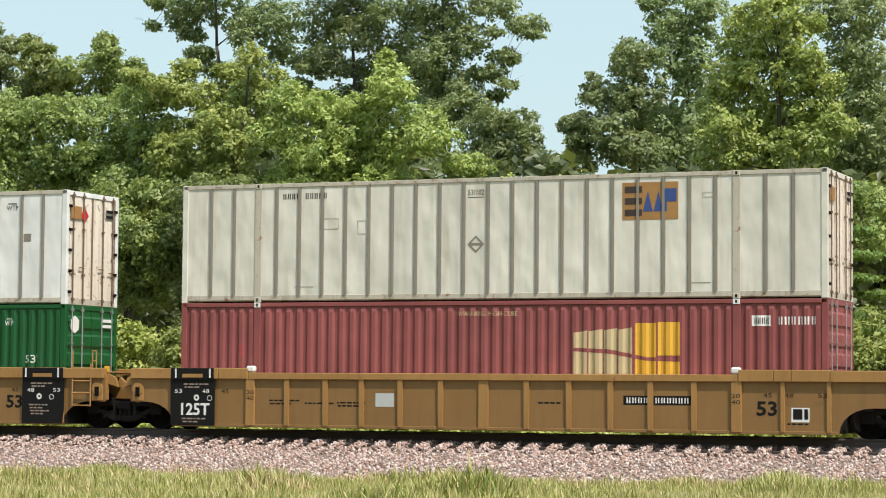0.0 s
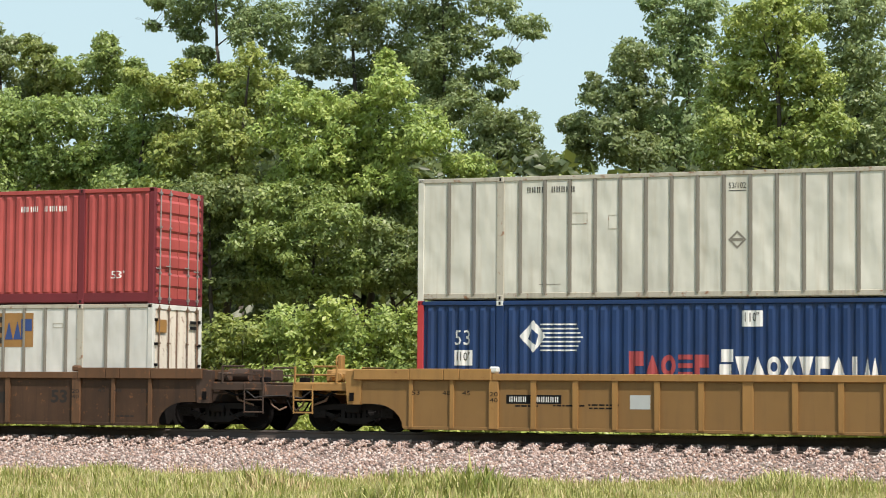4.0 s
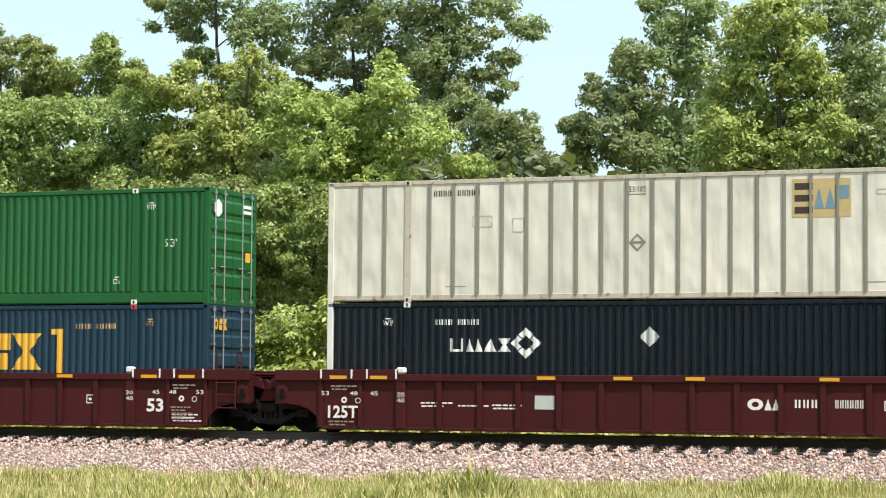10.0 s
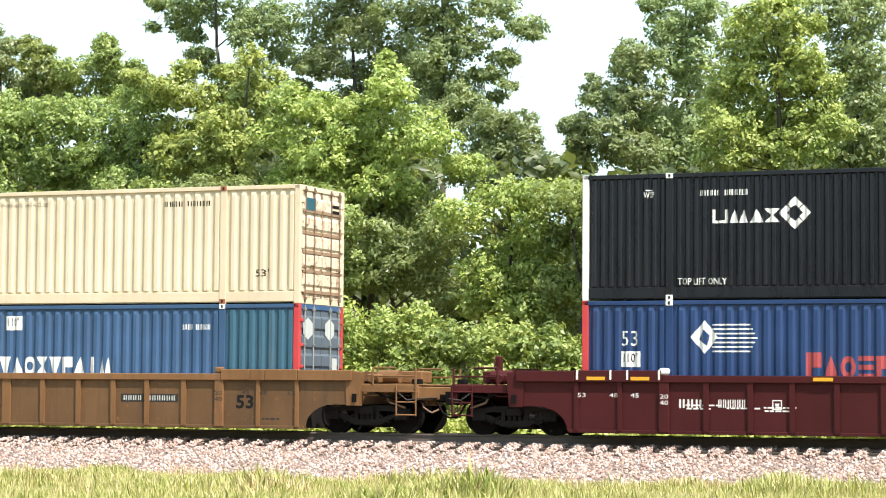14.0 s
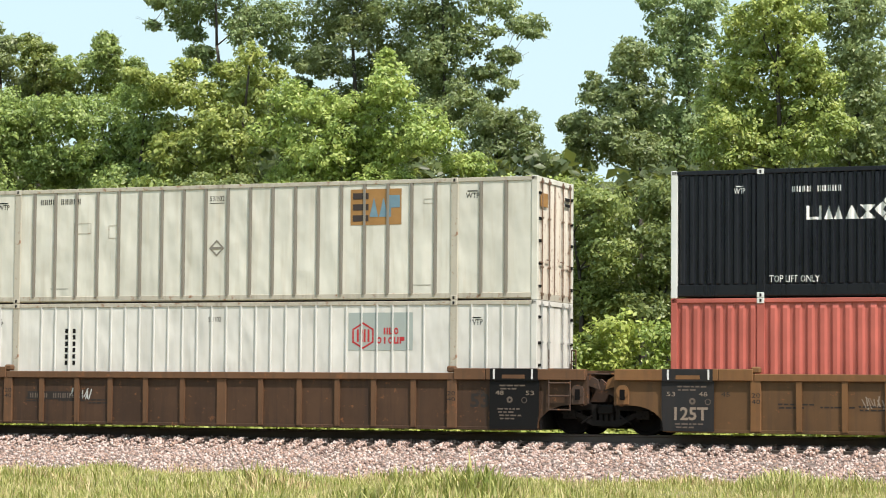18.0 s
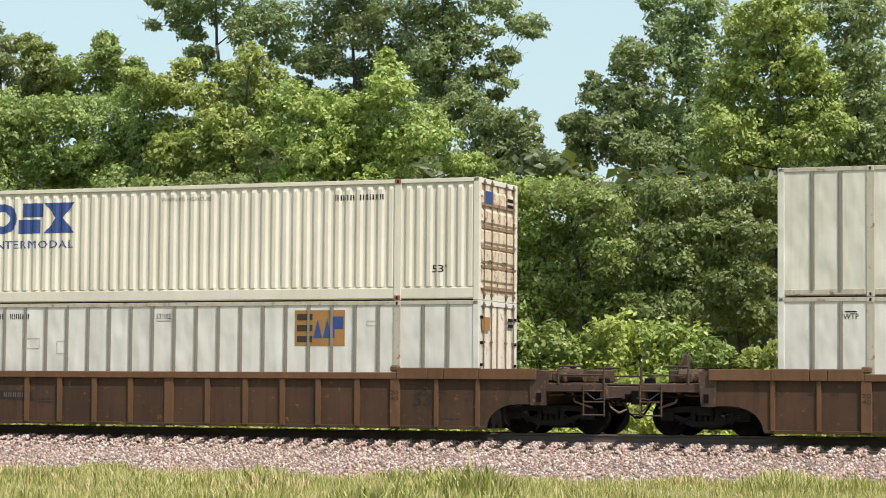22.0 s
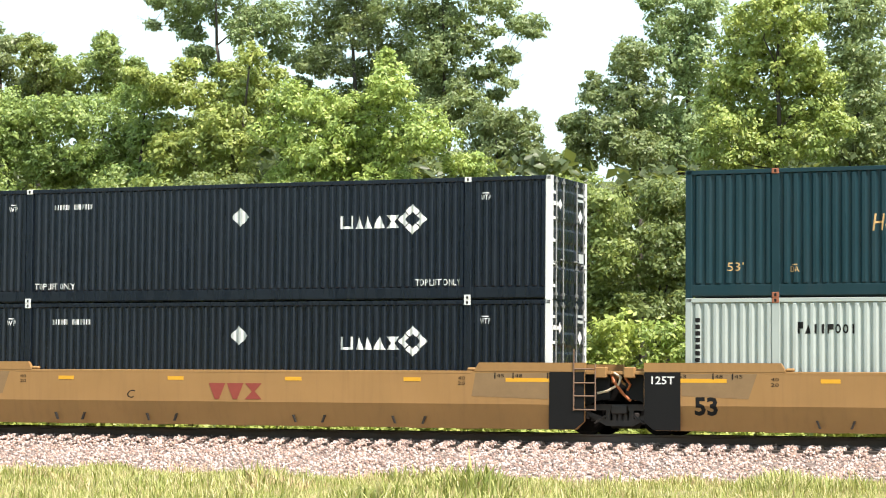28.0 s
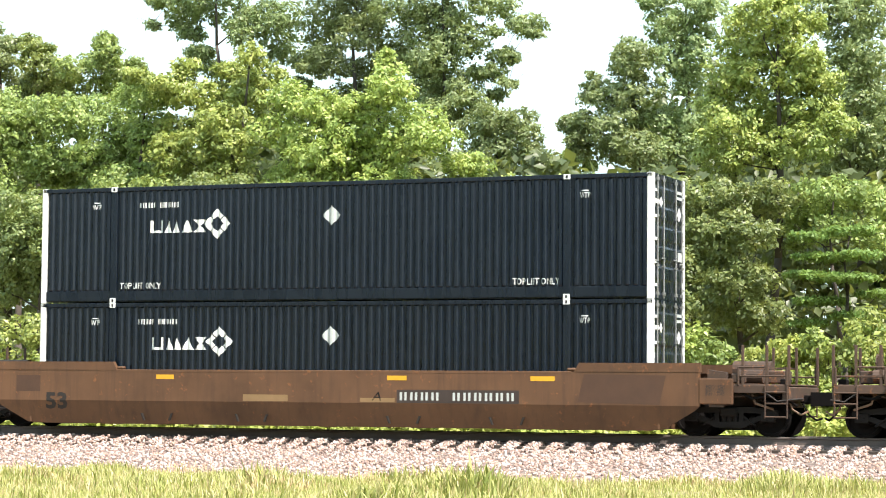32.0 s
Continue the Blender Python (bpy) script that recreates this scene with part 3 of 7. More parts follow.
tree("dark", -23.4, 24.0, [(-2.2, 11.6, 0.44, 0.45), (-2.5, 11.3, 0.26, 0.16), (-3, 10.3, 0.4, 0.28), (-2.2, 10.2, 0.52, 0.45), (-0.8, 12.7, 0.48, 0.44), (-1.1, 12.2, 0.48, 0.32), (-0.4, 12.3, 0.61, 0.52), (-1.4, 11, 0.7, 0.44), (-0.4, 11.2, 0.74, 0.64), (-1, 10, 0.83, 0.6), (-1.8, 9.3, 0.79, 0.49), (-0.4, 9.2, 0.91, 0.56), (-2.5, 9.6, 0.35, 0.28)])
tree("dark", -22.3, 24.5, [(-0.9, 13.7, 0.57, 0.69), (-1.2, 14.4, 0.39, 0.24), (-0.5, 12.3, 0.61, 0.64), (-0.2, 13.3, 0.52, 0.64), (0.1, 11.7, 0.52, 0.52), (0.4, 13.7, 0.52, 0.72), (0.5, 12.5, 0.39, 0.56), (0.9, 14.1, 0.61, 0.4), (-1.1, 10.2, 0.83, 0.65), (0.1, 10.3, 0.74, 0.64), (-0.3, 9.2, 0.87, 0.56), (-0.3, 14.9, 1.09, 0.36)])
tree("bright", -17.1, 15.0, [(-0.9, 12, 0.49, 0.31), (0.2, 12.1, 0.75, 0.49), (1.1, 12, 0.45, 0.24), (-1, 11.3, 0.68, 0.49), (-0.2, 11.1, 0.79, 0.56), (0.7, 11.4, 0.64, 0.55), (1.4, 10.8, 0.48, 0.31), (1.6, 10.2, 0.48, 0.38), (0.9, 10.4, 0.71, 0.55), (-0.3, 10.3, 0.79, 0.56), (-1.2, 10.3, 0.53, 0.56), (-1.5, 9.5, 0.53, 0.49), (1, 9.4, 0.78, 0.55), (1.7, 9.4, 0.45, 0.45), (-0.2, 9.3, 0.86, 0.59), (-1, 8.8, 0.72, 0.59), (2.1, 8.8, 0.52, 0.31), (1.2, 8.4, 0.86, 0.48), (0, 8.2, 0.86, 0.49), (-1.2, 8, 0.87, 0.42), (0.6, 12.5, 0.56, 0.24)])
tree("dark", -15.4, 20.0, [(-1, 12.9, 0.68, 0.59), (-0.4, 11.9, 0.68, 0.59), (0.3, 12.8, 0.75, 0.66), (0.4, 11.4, 0.67, 0.59), (-0.4, 11, 0.6, 0.44), (0.1, 10.3, 0.75, 0.51), (0.4, 9.2, 0.79, 0.59), (-0.4, 8.5, 0.87, 0.52), (0.6, 8.2, 0.63, 0.44), (-0.2, 13.6, 1, 0.33)])
tree("dark", -47.5, 22.0, [(-0.4, 14.4, 0.14, 0.26), (-0.3, 14, 0.31, 0.18), (-0.2, 13.7, 0.47, 0.2), (-0.3, 13.1, 0.61, 0.31), (-0.1, 12.5, 0.71, 0.44), (-0.9, 13, 0.57, 0.57), (-0.2, 11.7, 0.85, 0.57)])
tree("mid", -45.9, 22.0, [(-0.6, 13.9, 0.24, 0.22), (-0.3, 13.5, 0.52, 0.24), (-0.2, 13, 0.66, 0.39), (0.2, 12.6, 0.8, 0.43), (-0.5, 12.2, 0.8, 0.48), (0.5, 11.9, 0.84, 0.52)])
tree("mid", -43.2, 22.0, [(-0.9, 13.6, 0.3, 0.22), (-1, 13.1, 0.56, 0.32), (-0, 13.6, 0.28, 0.34), (0.2, 13.1, 0.39, 0.34), (-0, 12.7, 0.6, 0.39), (0.8, 12.8, 0.28, 0.26), (0.9, 12.4, 0.46, 0.24), (-1.3, 12.6, 0.56, 0.39), (-0.6, 12.1, 0.93, 0.47), (0.6, 11.9, 0.83, 0.47)])
tree("mid", -42.8, 16.0, [(-1.4, 10.5, 0.9, 0.69), (-0.1, 10.4, 0.59, 0.55), (1.3, 10.4, 0.93, 0.45), (-0.9, 9.9, 0.8, 0.58), (0, 9.9, 0.69, 0.68), (1.8, 9.8, 0.89, 0.46), (-1.4, 9.2, 0.59, 0.67), (-0.4, 9.1, 0.97, 0.67), (0.9, 8.7, 0.79, 0.61), (-1, 7.9, 0.85, 0.69), (0.7, 8.2, 0.72, 0.46), (1.4, 8.3, 0.69, 0.58)])
tree("mid", -39.4, 16.0, [(-1.5, 10.5, 0.71, 0.5), (0.1, 10.5, 0.69, 0.55), (1.2, 10.7, 0.94, 0.42), (-0.4, 9.6, 0.58, 0.63), (0.4, 9.7, 0.58, 0.43), (1.4, 9.5, 0.64, 0.62), (-0.9, 8.7, 0.71, 0.51), (-0, 8.8, 0.61, 0.62), (1.3, 8.7, 0.58, 0.67), (-0.9, 8.2, 0.81, 0.67), (0.4, 7.9, 0.78, 0.5), (1.5, 8.2, 0.6, 0.45)])
tree("bright", -35.4, 15.0, [(-2.5, 11.2, 0.38, 0.19), (-1.9, 10.8, 0.71, 0.39), (-1, 11.5, 0.37, 0.27), (-1.3, 10.9, 0.71, 0.35), (0.3, 11.4, 0.49, 0.29), (0.3, 10.8, 0.78, 0.42), (-0.7, 10.5, 0.79, 0.5), (1.6, 11.7, 0.37, 0.34), (1.5, 11.2, 0.49, 0.42), (1.1, 10.4, 0.78, 0.49), (-1.4, 9.5, 0.65, 0.45), (-0.1, 9.7, 0.75, 0.5), (0.8, 9.5, 0.76, 0.55), (-1.3, 8.7, 0.6, 0.57), (0.4, 9, 0.87, 0.7), (1.3, 8.7, 0.62, 0.55), (-1.7, 8, 0.71, 0.56), (-0.1, 7.9, 0.97, 0.56), (0.7, 7.9, 0.77, 0.51)])
tree("bright", -29.7, 14.0, [(0.7, 11.4, 0.2, 0.22), (0.9, 10.8, 0.47, 0.4), (1.2, 10.2, 0.67, 0.4), (0.2, 9.8, 0.75, 0.4), (-1.6, 9.9, 0.76, 0.41), (-0.8, 9.6, 0.68, 0.29), (-2.4, 10.2, 0.64, 0.48), (1.5, 9.4, 0.82, 0.47), (2.5, 8.7, 0.74, 0.47), (3.2, 8, 0.66, 0.36), (-2.5, 9.1, 0.79, 0.6), (-0.9, 8.8, 0.83, 0.44), (-0.4, 9, 0.95, 0.57), (0.9, 8.7, 0.94, 0.52), (-1.7, 8.1, 0.78, 0.53), (-0.8, 8.2, 0.95, 0.52), (0.3, 7.9, 0.89, 0.49), (-2.7, 7.5, 0.74, 0.52), (-1.3, 7.3, 0.9, 0.55), (-0.2, 7.4, 0.93, 0.55), (0.9, 7.3, 0.98, 0.52)])
tree("shade", -41.3, 13.0, [(-0.8, 6.6, 0.88, 0.66), (-0.1, 6.6, 1.06, 0.64), (1.5, 6.7, 0.96, 0.54), (-0.3, 5.8, 0.94, 0.63), (0.9, 5.7, 0.92, 0.72), (-1.4, 5.1, 0.85, 0.7), (-0, 4.8, 0.92, 0.5), (1.4, 5, 0.67, 0.53), (-0.6, 4.1, 0.73, 0.5), (0.8, 4, 0.91, 0.68)])
tree("mid", -38.0, 13.0, [(-1.1, 6.7, 0.64, 0.61), (0.2, 7, 0.69, 0.75), (1.4, 7.2, 0.9, 0.51), (-0.2, 6.1, 0.89, 0.79), (1.2, 6, 0.98, 0.68), (-0.9, 5.3, 0.9, 0.66), (0.7, 4.8, 0.89, 0.59), (1.8, 5.3, 0.68, 0.65), (-0.1, 4.3, 0.91, 0.76), (0.9, 4.1, 0.73, 0.57)])
tree("shade", -34.2, 13.0, [(-0.8, 6.9, 0.99, 0.72), (0, 7, 0.99, 0.59), (1, 6.9, 0.99, 0.59), (-0.7, 6, 0.65, 0.63), (0.5, 6.1, 0.91, 0.69), (-1.4, 5.1, 0.71, 0.72), (0.2, 5.2, 0.7, 0.49), (1.4, 5.2, 0.83, 0.58), (-0.4, 4.1, 0.89, 0.48), (0.7, 4.3, 0.81, 0.54)])
tree("mid", -31.1, 12.5, [(-0.6, 6.7, 0.9, 0.58), (0.5, 6.9, 0.86, 0.54), (-1, 5.7, 0.86, 0.62), (-1.6, 4.8, 0.71, 0.55), (0.2, 5.3, 0.86, 0.65), (1.3, 6, 0.85, 0.61), (1.7, 4.8, 0.77, 0.64), (0.6, 4.3, 0.81, 0.54), (-0.6, 4.3, 0.7, 0.47)])
tree("shade", -27.8, 14.0, [(-0.4, 6.6, 0.74, 0.54), (0.4, 6.1, 0.74, 0.61), (-0.8, 5.6, 0.74, 0.62), (0.1, 4.9, 0.78, 0.61), (-0.9, 4.5, 0.71, 0.54), (0.8, 4.1, 0.7, 0.54), (1.1, 5.7, 0.58, 0.54), (-1.5, 6.8, 0.79, 0.55)])
tree("bright", -24.1, 12.0, [(-0.3, 6.8, 0.97, 0.49), (0.1, 5.4, 0.82, 0.45), (-0.9, 4.7, 0.64, 0.42), (0.8, 5.8, 0.71, 0.48), (1, 6.8, 0.82, 0.48), (-0.4, 4.2, 0.82, 0.45), (0.7, 4.7, 0.74, 0.45), (-0.9, 3.7, 0.86, 0.49), (0.4, 3.5, 0.93, 0.48), (-1.4, 6.2, 0.68, 0.49)])
tree("mid", -21.5, 12.0, [(-0.5, 6.6, 0.85, 0.51), (0.5, 6.2, 0.77, 0.68), (0.2, 5.2, 0.84, 0.61), (-0.9, 5.5, 0.66, 0.51), (-1, 4.1, 0.92, 0.51), (0, 3.8, 0.84, 0.58), (0.9, 4.8, 0.66, 0.61), (0.9, 3.5, 0.69, 0.54), (-1.6, 2.9, 0.92, 0.45)])
tree("shade", -19.1, 12.0, [(-0.7, 6.6, 0.8, 0.54), (0.3, 6.6, 0.8, 0.5), (-0.3, 5.4, 0.76, 0.61), (0.7, 5.6, 0.72, 0.6), (-0.7, 4.3, 0.73, 0.57), (0.3, 4.5, 0.76, 0.57), (-0.3, 3.3, 0.76, 0.5), (0.8, 3.4, 0.69, 0.5)])
tree("shade", -16.9, 12.5, [(-0.7, 6.6, 0.8, 0.5), (0.3, 6.6, 0.79, 0.47), (-0.5, 5.6, 0.76, 0.57), (-0.8, 4.5, 0.72, 0.6), (0, 4.1, 0.72, 0.53), (-0.5, 3.2, 0.72, 0.47), (0.5, 3.2, 0.65, 0.43), (0.3, 5.4, 0.54, 0.43)])
tree("fern", -13.8, 10.0, [(-0.8, 5.2, 0.52, 0.13), (0.2, 5.4, 0.75, 0.14), (-0.5, 4.7, 0.79, 0.14), (0.6, 4.7, 0.68, 0.14), (-0.9, 4.2, 0.62, 0.13), (0.2, 4.1, 0.85, 0.16), (0.9, 3.7, 0.61, 0.14), (-0.6, 3.5, 0.75, 0.14), (0.3, 3.1, 0.85, 0.16), (-0.9, 2.9, 0.58, 0.14), (0.9, 2.7, 0.58, 0.14)], 0.11)
tree("mid", -14.8, 14.0, [(-1, 6.7, 0.77, 0.48), (0, 6.8, 0.8, 0.47), (1, 6.6, 0.76, 0.5), (-1.3, 5.7, 0.55, 0.48), (-0.2, 5.8, 0.73, 0.51), (1.1, 5.5, 0.65, 0.5)])

BUSHES = [("bright", -37.4, 2.5, 1.4, 0.8), ("bright", -35.9, 2.6, 1.1, 0.7), ("yellow", -34.1, 2.3, 0.8, 0.7), ("bright", -32.3, 2.1, 1.1, 0.7),
          ("bright", -30.5, 2.5, 1.1, 0.8), ("bright", -29.0, 2.6, 0.9, 0.8), ("yellow", -27.8, 2.9, 0.9, 0.7), ("bright", -26.5, 2.6, 1.0, 0.8),
          ("bright", -25.1, 2.6, 0.9, 0.8), ("mid", -24.1, 2.4, 0.9, 0.7), ("bright", -22.7, 2.4, 1.0, 0.7), ("mid", -21.4, 2.3, 0.9, 0.6)]
BUSHES += [("bright", -20.1, 2.1, 0.7, 0.6), ("yellow", -19.2, 2.4, 0.8, 0.7), ("bright", -17.8, 2.3, 0.9, 0.7), ("mid", -16.7, 2.0, 0.6, 0.4),
           ("bright", -15.5, 1.8, 0.6, 0.4), ("yellow", -14.6, 2.1, 0.5, 0.4), ("bright", -13.8, 2.2, 0.6, 0.5), ("bright", -12.6, 2.4, 0.7, 0.7)]
BUSH_WORDS = {"bright": "bright green leafy shrub beside the track", "yellow": "sunlit yellow-green shrub beside the track", "mid": "dark green leafy shrub beside the track"}


def bush(kind, x, z, rx, rz, y=7.5):
    base = Vector((x, y, ground_height(x, y) - 0.05))
    lobes = [(x, y, z, rx, 0.8, rz), (x - 0.25 * rx, y - 0.3, (z - 0.6) * 0.5, rx * 1.15, 0.8, (z + 0.8) * 0.42), (x + 0.5 * rx, y - 0.4, (z - 0.6) * 0.3, rx * 0.9, 0.7, (z + 0.8) * 0.35)]
    root = thing("shrub", BUSH_WORDS[kind], "shrub", "shrubs along the railway")
    root.location = base
    off = Matrix.Translation(-base)
    g = Geo()
    for i in range(7):
        tip = base + Vector((random.uniform(-rx, rx), random.uniform(-0.6, 0.6), (z - base.z) * random.uniform(0.7, 1.1)))
        g.tube(base + Vector((random.uniform(-0.2, 0.2), 0, 0)), base.lerp(tip, 0.6) + Vector((0, 0, 0.2)), 0.02, 5, 0.012)
        g.tube(base.lerp(tip, 0.6) + Vector((0, 0, 0.2)), tip, 0.012, 4, 0.004)
    me = g.mesh("stems")
    me.transform(off)
    place("stems", me, BARK, root)
    me = crown_mesh("foliage", lobes, 0.15 if kind != "yellow" else 0.17, 1.0, 0.36, 0.8)
    me.transform(off)
    place("foliage", me, LEAF[kind], root)


for spec in BUSHES:
    bush(*spec)


def far_wood():
    lobes = []
    for x in np.arange(-75, 8, 2.6):
        for z in (0.8, 3.0, 5.2, 7.2):
            lobes.append((x + random.uniform(-1, 1), 21 + random.uniform(-2, 2) - 0.15 * z, z + random.uniform(-0.6, 0.6), 1.9, 1.5, 1.5))
    for x in np.arange(-95, 20, 3.4):
        for z in (-0.3, 1.4, 4.0, 6.8) + ((9.2, 10.4 if x < -46 else 11.8) if x < -34.5 or x > -26.5 else ()):
            lobes.append((x + random.uniform(-1, 1), 33 + random.uniform(-2, 2), z + random.uniform(-0.6, 0.6), 2.6, 1.6, 2.0))
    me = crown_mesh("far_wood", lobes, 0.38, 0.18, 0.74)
    # unseen trees behind the camera, added so glossy paint reflects dark leaves, not sky
    back = [(x + random.uniform(-2, 2), -92 + random.uniform(-3, 3), z, 5.0, 3.0, 3.4) for x in np.arange(-150, 70, 8.0) for z in (1.0, 5.5, 10.0, 14.5)]
    tagged(place("wood_behind", crown_mesh("wood_behind", back, 2.2, 0.2, 2.2), LEAF["deep"]), "added unseen belt of trees behind the camera", "wood", kind="stuff")
    # backs the gaps between trees, with shade in the leaf colour
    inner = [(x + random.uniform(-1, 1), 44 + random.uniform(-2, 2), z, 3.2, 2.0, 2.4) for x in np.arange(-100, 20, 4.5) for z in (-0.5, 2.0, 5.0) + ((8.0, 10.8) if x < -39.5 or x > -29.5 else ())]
    tagged(place("inner_wood", crown_mesh("inner_wood", inner, 0.85, 0.3, 1.4), LEAF["deep"]), "depth of the wood, its shade put into the leaf colour", "wood", kind="stuff")
    tagged(place("far_wood", me, LEAF["deep"]), "dense undergrowth and far trees, shade put into the leaf colour", "wood", kind="stuff")
    low = []
    for x in np.arange(-62, 2, 1.5):
        low.append((x, random.uniform(4.9, 6.3), -0.25 + random.uniform(-0.1, 0.25), 1.0, 0.8, 0.5))
    for x in np.arange(-46, 0, 2.3):
        low.append((x + random.uniform(-0.9, 0.9), random.uniform(4.6, 5.6), random.uniform(-0.1, 0.35), random.uniform(0.4, 0.8), 0.6, random.uniform(0.35, 0.65)))
    me = crown_mesh("weeds", low, 0.15, 0.75, 0.25, 0.9)
    tagged(place("weeds", me, LEAF["yellow"]), "low green weeds along the far side of the track", "weeds", kind="stuff")


far_wood()


# ---------------------------------------------------------------- containers, 53 ft long
LEN, HALF_W, TALL = 16.154, 1.2955, 2.896
HX, LIFT = LEN / 2, 5.9925
DEEP = 0.052


def corrugation(pitch, deep, x0, x1):
    """Break points of a folded wall between x0 and x1, starting and ending on the outer plane recess."""
    n = max(2, round((x1 - x0) / pitch))
    p = (x1 - x0) / n
    out = []
    for i in range(n):
        a = x0 + i * p
        out += [(a + 0.02 * p, deep), (a + 0.30 * p, deep), (a + 0.50 * p, 0.004), (a + 0.82 * p, 0.004)]
    return [(x0, deep)] + out + [(x1, deep)]


def wall_breaks(pitch, deep=DEEP):
    out = []
    for a, b in ((-HX + 0.14, -LIFT - 0.09), (-LIFT + 0.09, LIFT - 0.09), (LIFT + 0.09, HX - 0.14)):
        out += corrugation(pitch, deep, a, b)
    return out


def folded_wall(breaks, z0, z1, taper, side):
    """A corrugated sheet whose folds die out over the taper at the top."""
    g = Geo()
    levels = [(z0, 0.25), (z0 + 0.045, 1.0), (z1 - taper, 1.0), (z1 - 0.012, 0.1), (z1, 0.1)]
    n = len(breaks)
    vs = []
    for z, k in levels:
        for x, d in breaks:
            dd = DEEP - (DEEP - d) * k if k < 1 else d
            vs.append((x, side * (HALF_W - dd), z))
    fs = []
    for j in range(len(levels) - 1):
        for i in range(n - 1):
            q = (j * n + i, j * n + i + 1, (j + 1) * n + i + 1, (j + 1) * n + i)
            fs.append(q if side < 0 else q[::-1])
    return g.face_list(vs, fs)


def door_leaf(x, y0, y1, folded):
    if not folded:
        return Geo().box(x - 0.05, x, y0, y1, 0.16, TALL - 0.13)
    prof = [(x, 0.16)]
    for z in np.arange(0.42, TALL - 0.4, 0.46):
        prof += [(x, z), (x + 0.034, z + 0.06), (x + 0.034, z + 0.30), (x, z + 0.36)]
    prof += [(x, TALL - 0.13), (x - 0.05, TALL - 0.13), (x - 0.05, 0.16)]
    n = len(prof)
    vs = [(a, y, b) for y in (y0, y1) for a, b in prof]
    fs = [tuple(range(n)), tuple(range(2 * n - 1, n - 1, -1))] + [(i, n + i, n + (i + 1) % n, (i + 1) % n) for i in range(n)]
    return Geo().face_list(vs, fs)


SINGLE = {"container_code": "code_bar", "number_bars": "number_bar", "brand_word": "brand_block", "brand_mark": "brand_mark", "brand_bars": "brand_bar", "round_badge": "round_badge", "emblem_bars": "emblem_bar", "diamond_badge": "badge_arm", "speed_stripes": "speed_stripe"}


def split_marks(name, polys):
    """Marks made of separate bars become one part for each bar."""
    return [(SINGLE[name], [p]) for p in polys] if name in SINGLE else [(name, polys)]


def casting_block():
    """A corner casting with its dark oval hole."""
    return Geo().box(-0.082, 0.082, -0.012, 0.10, -0.06, 0.06, 0.008)


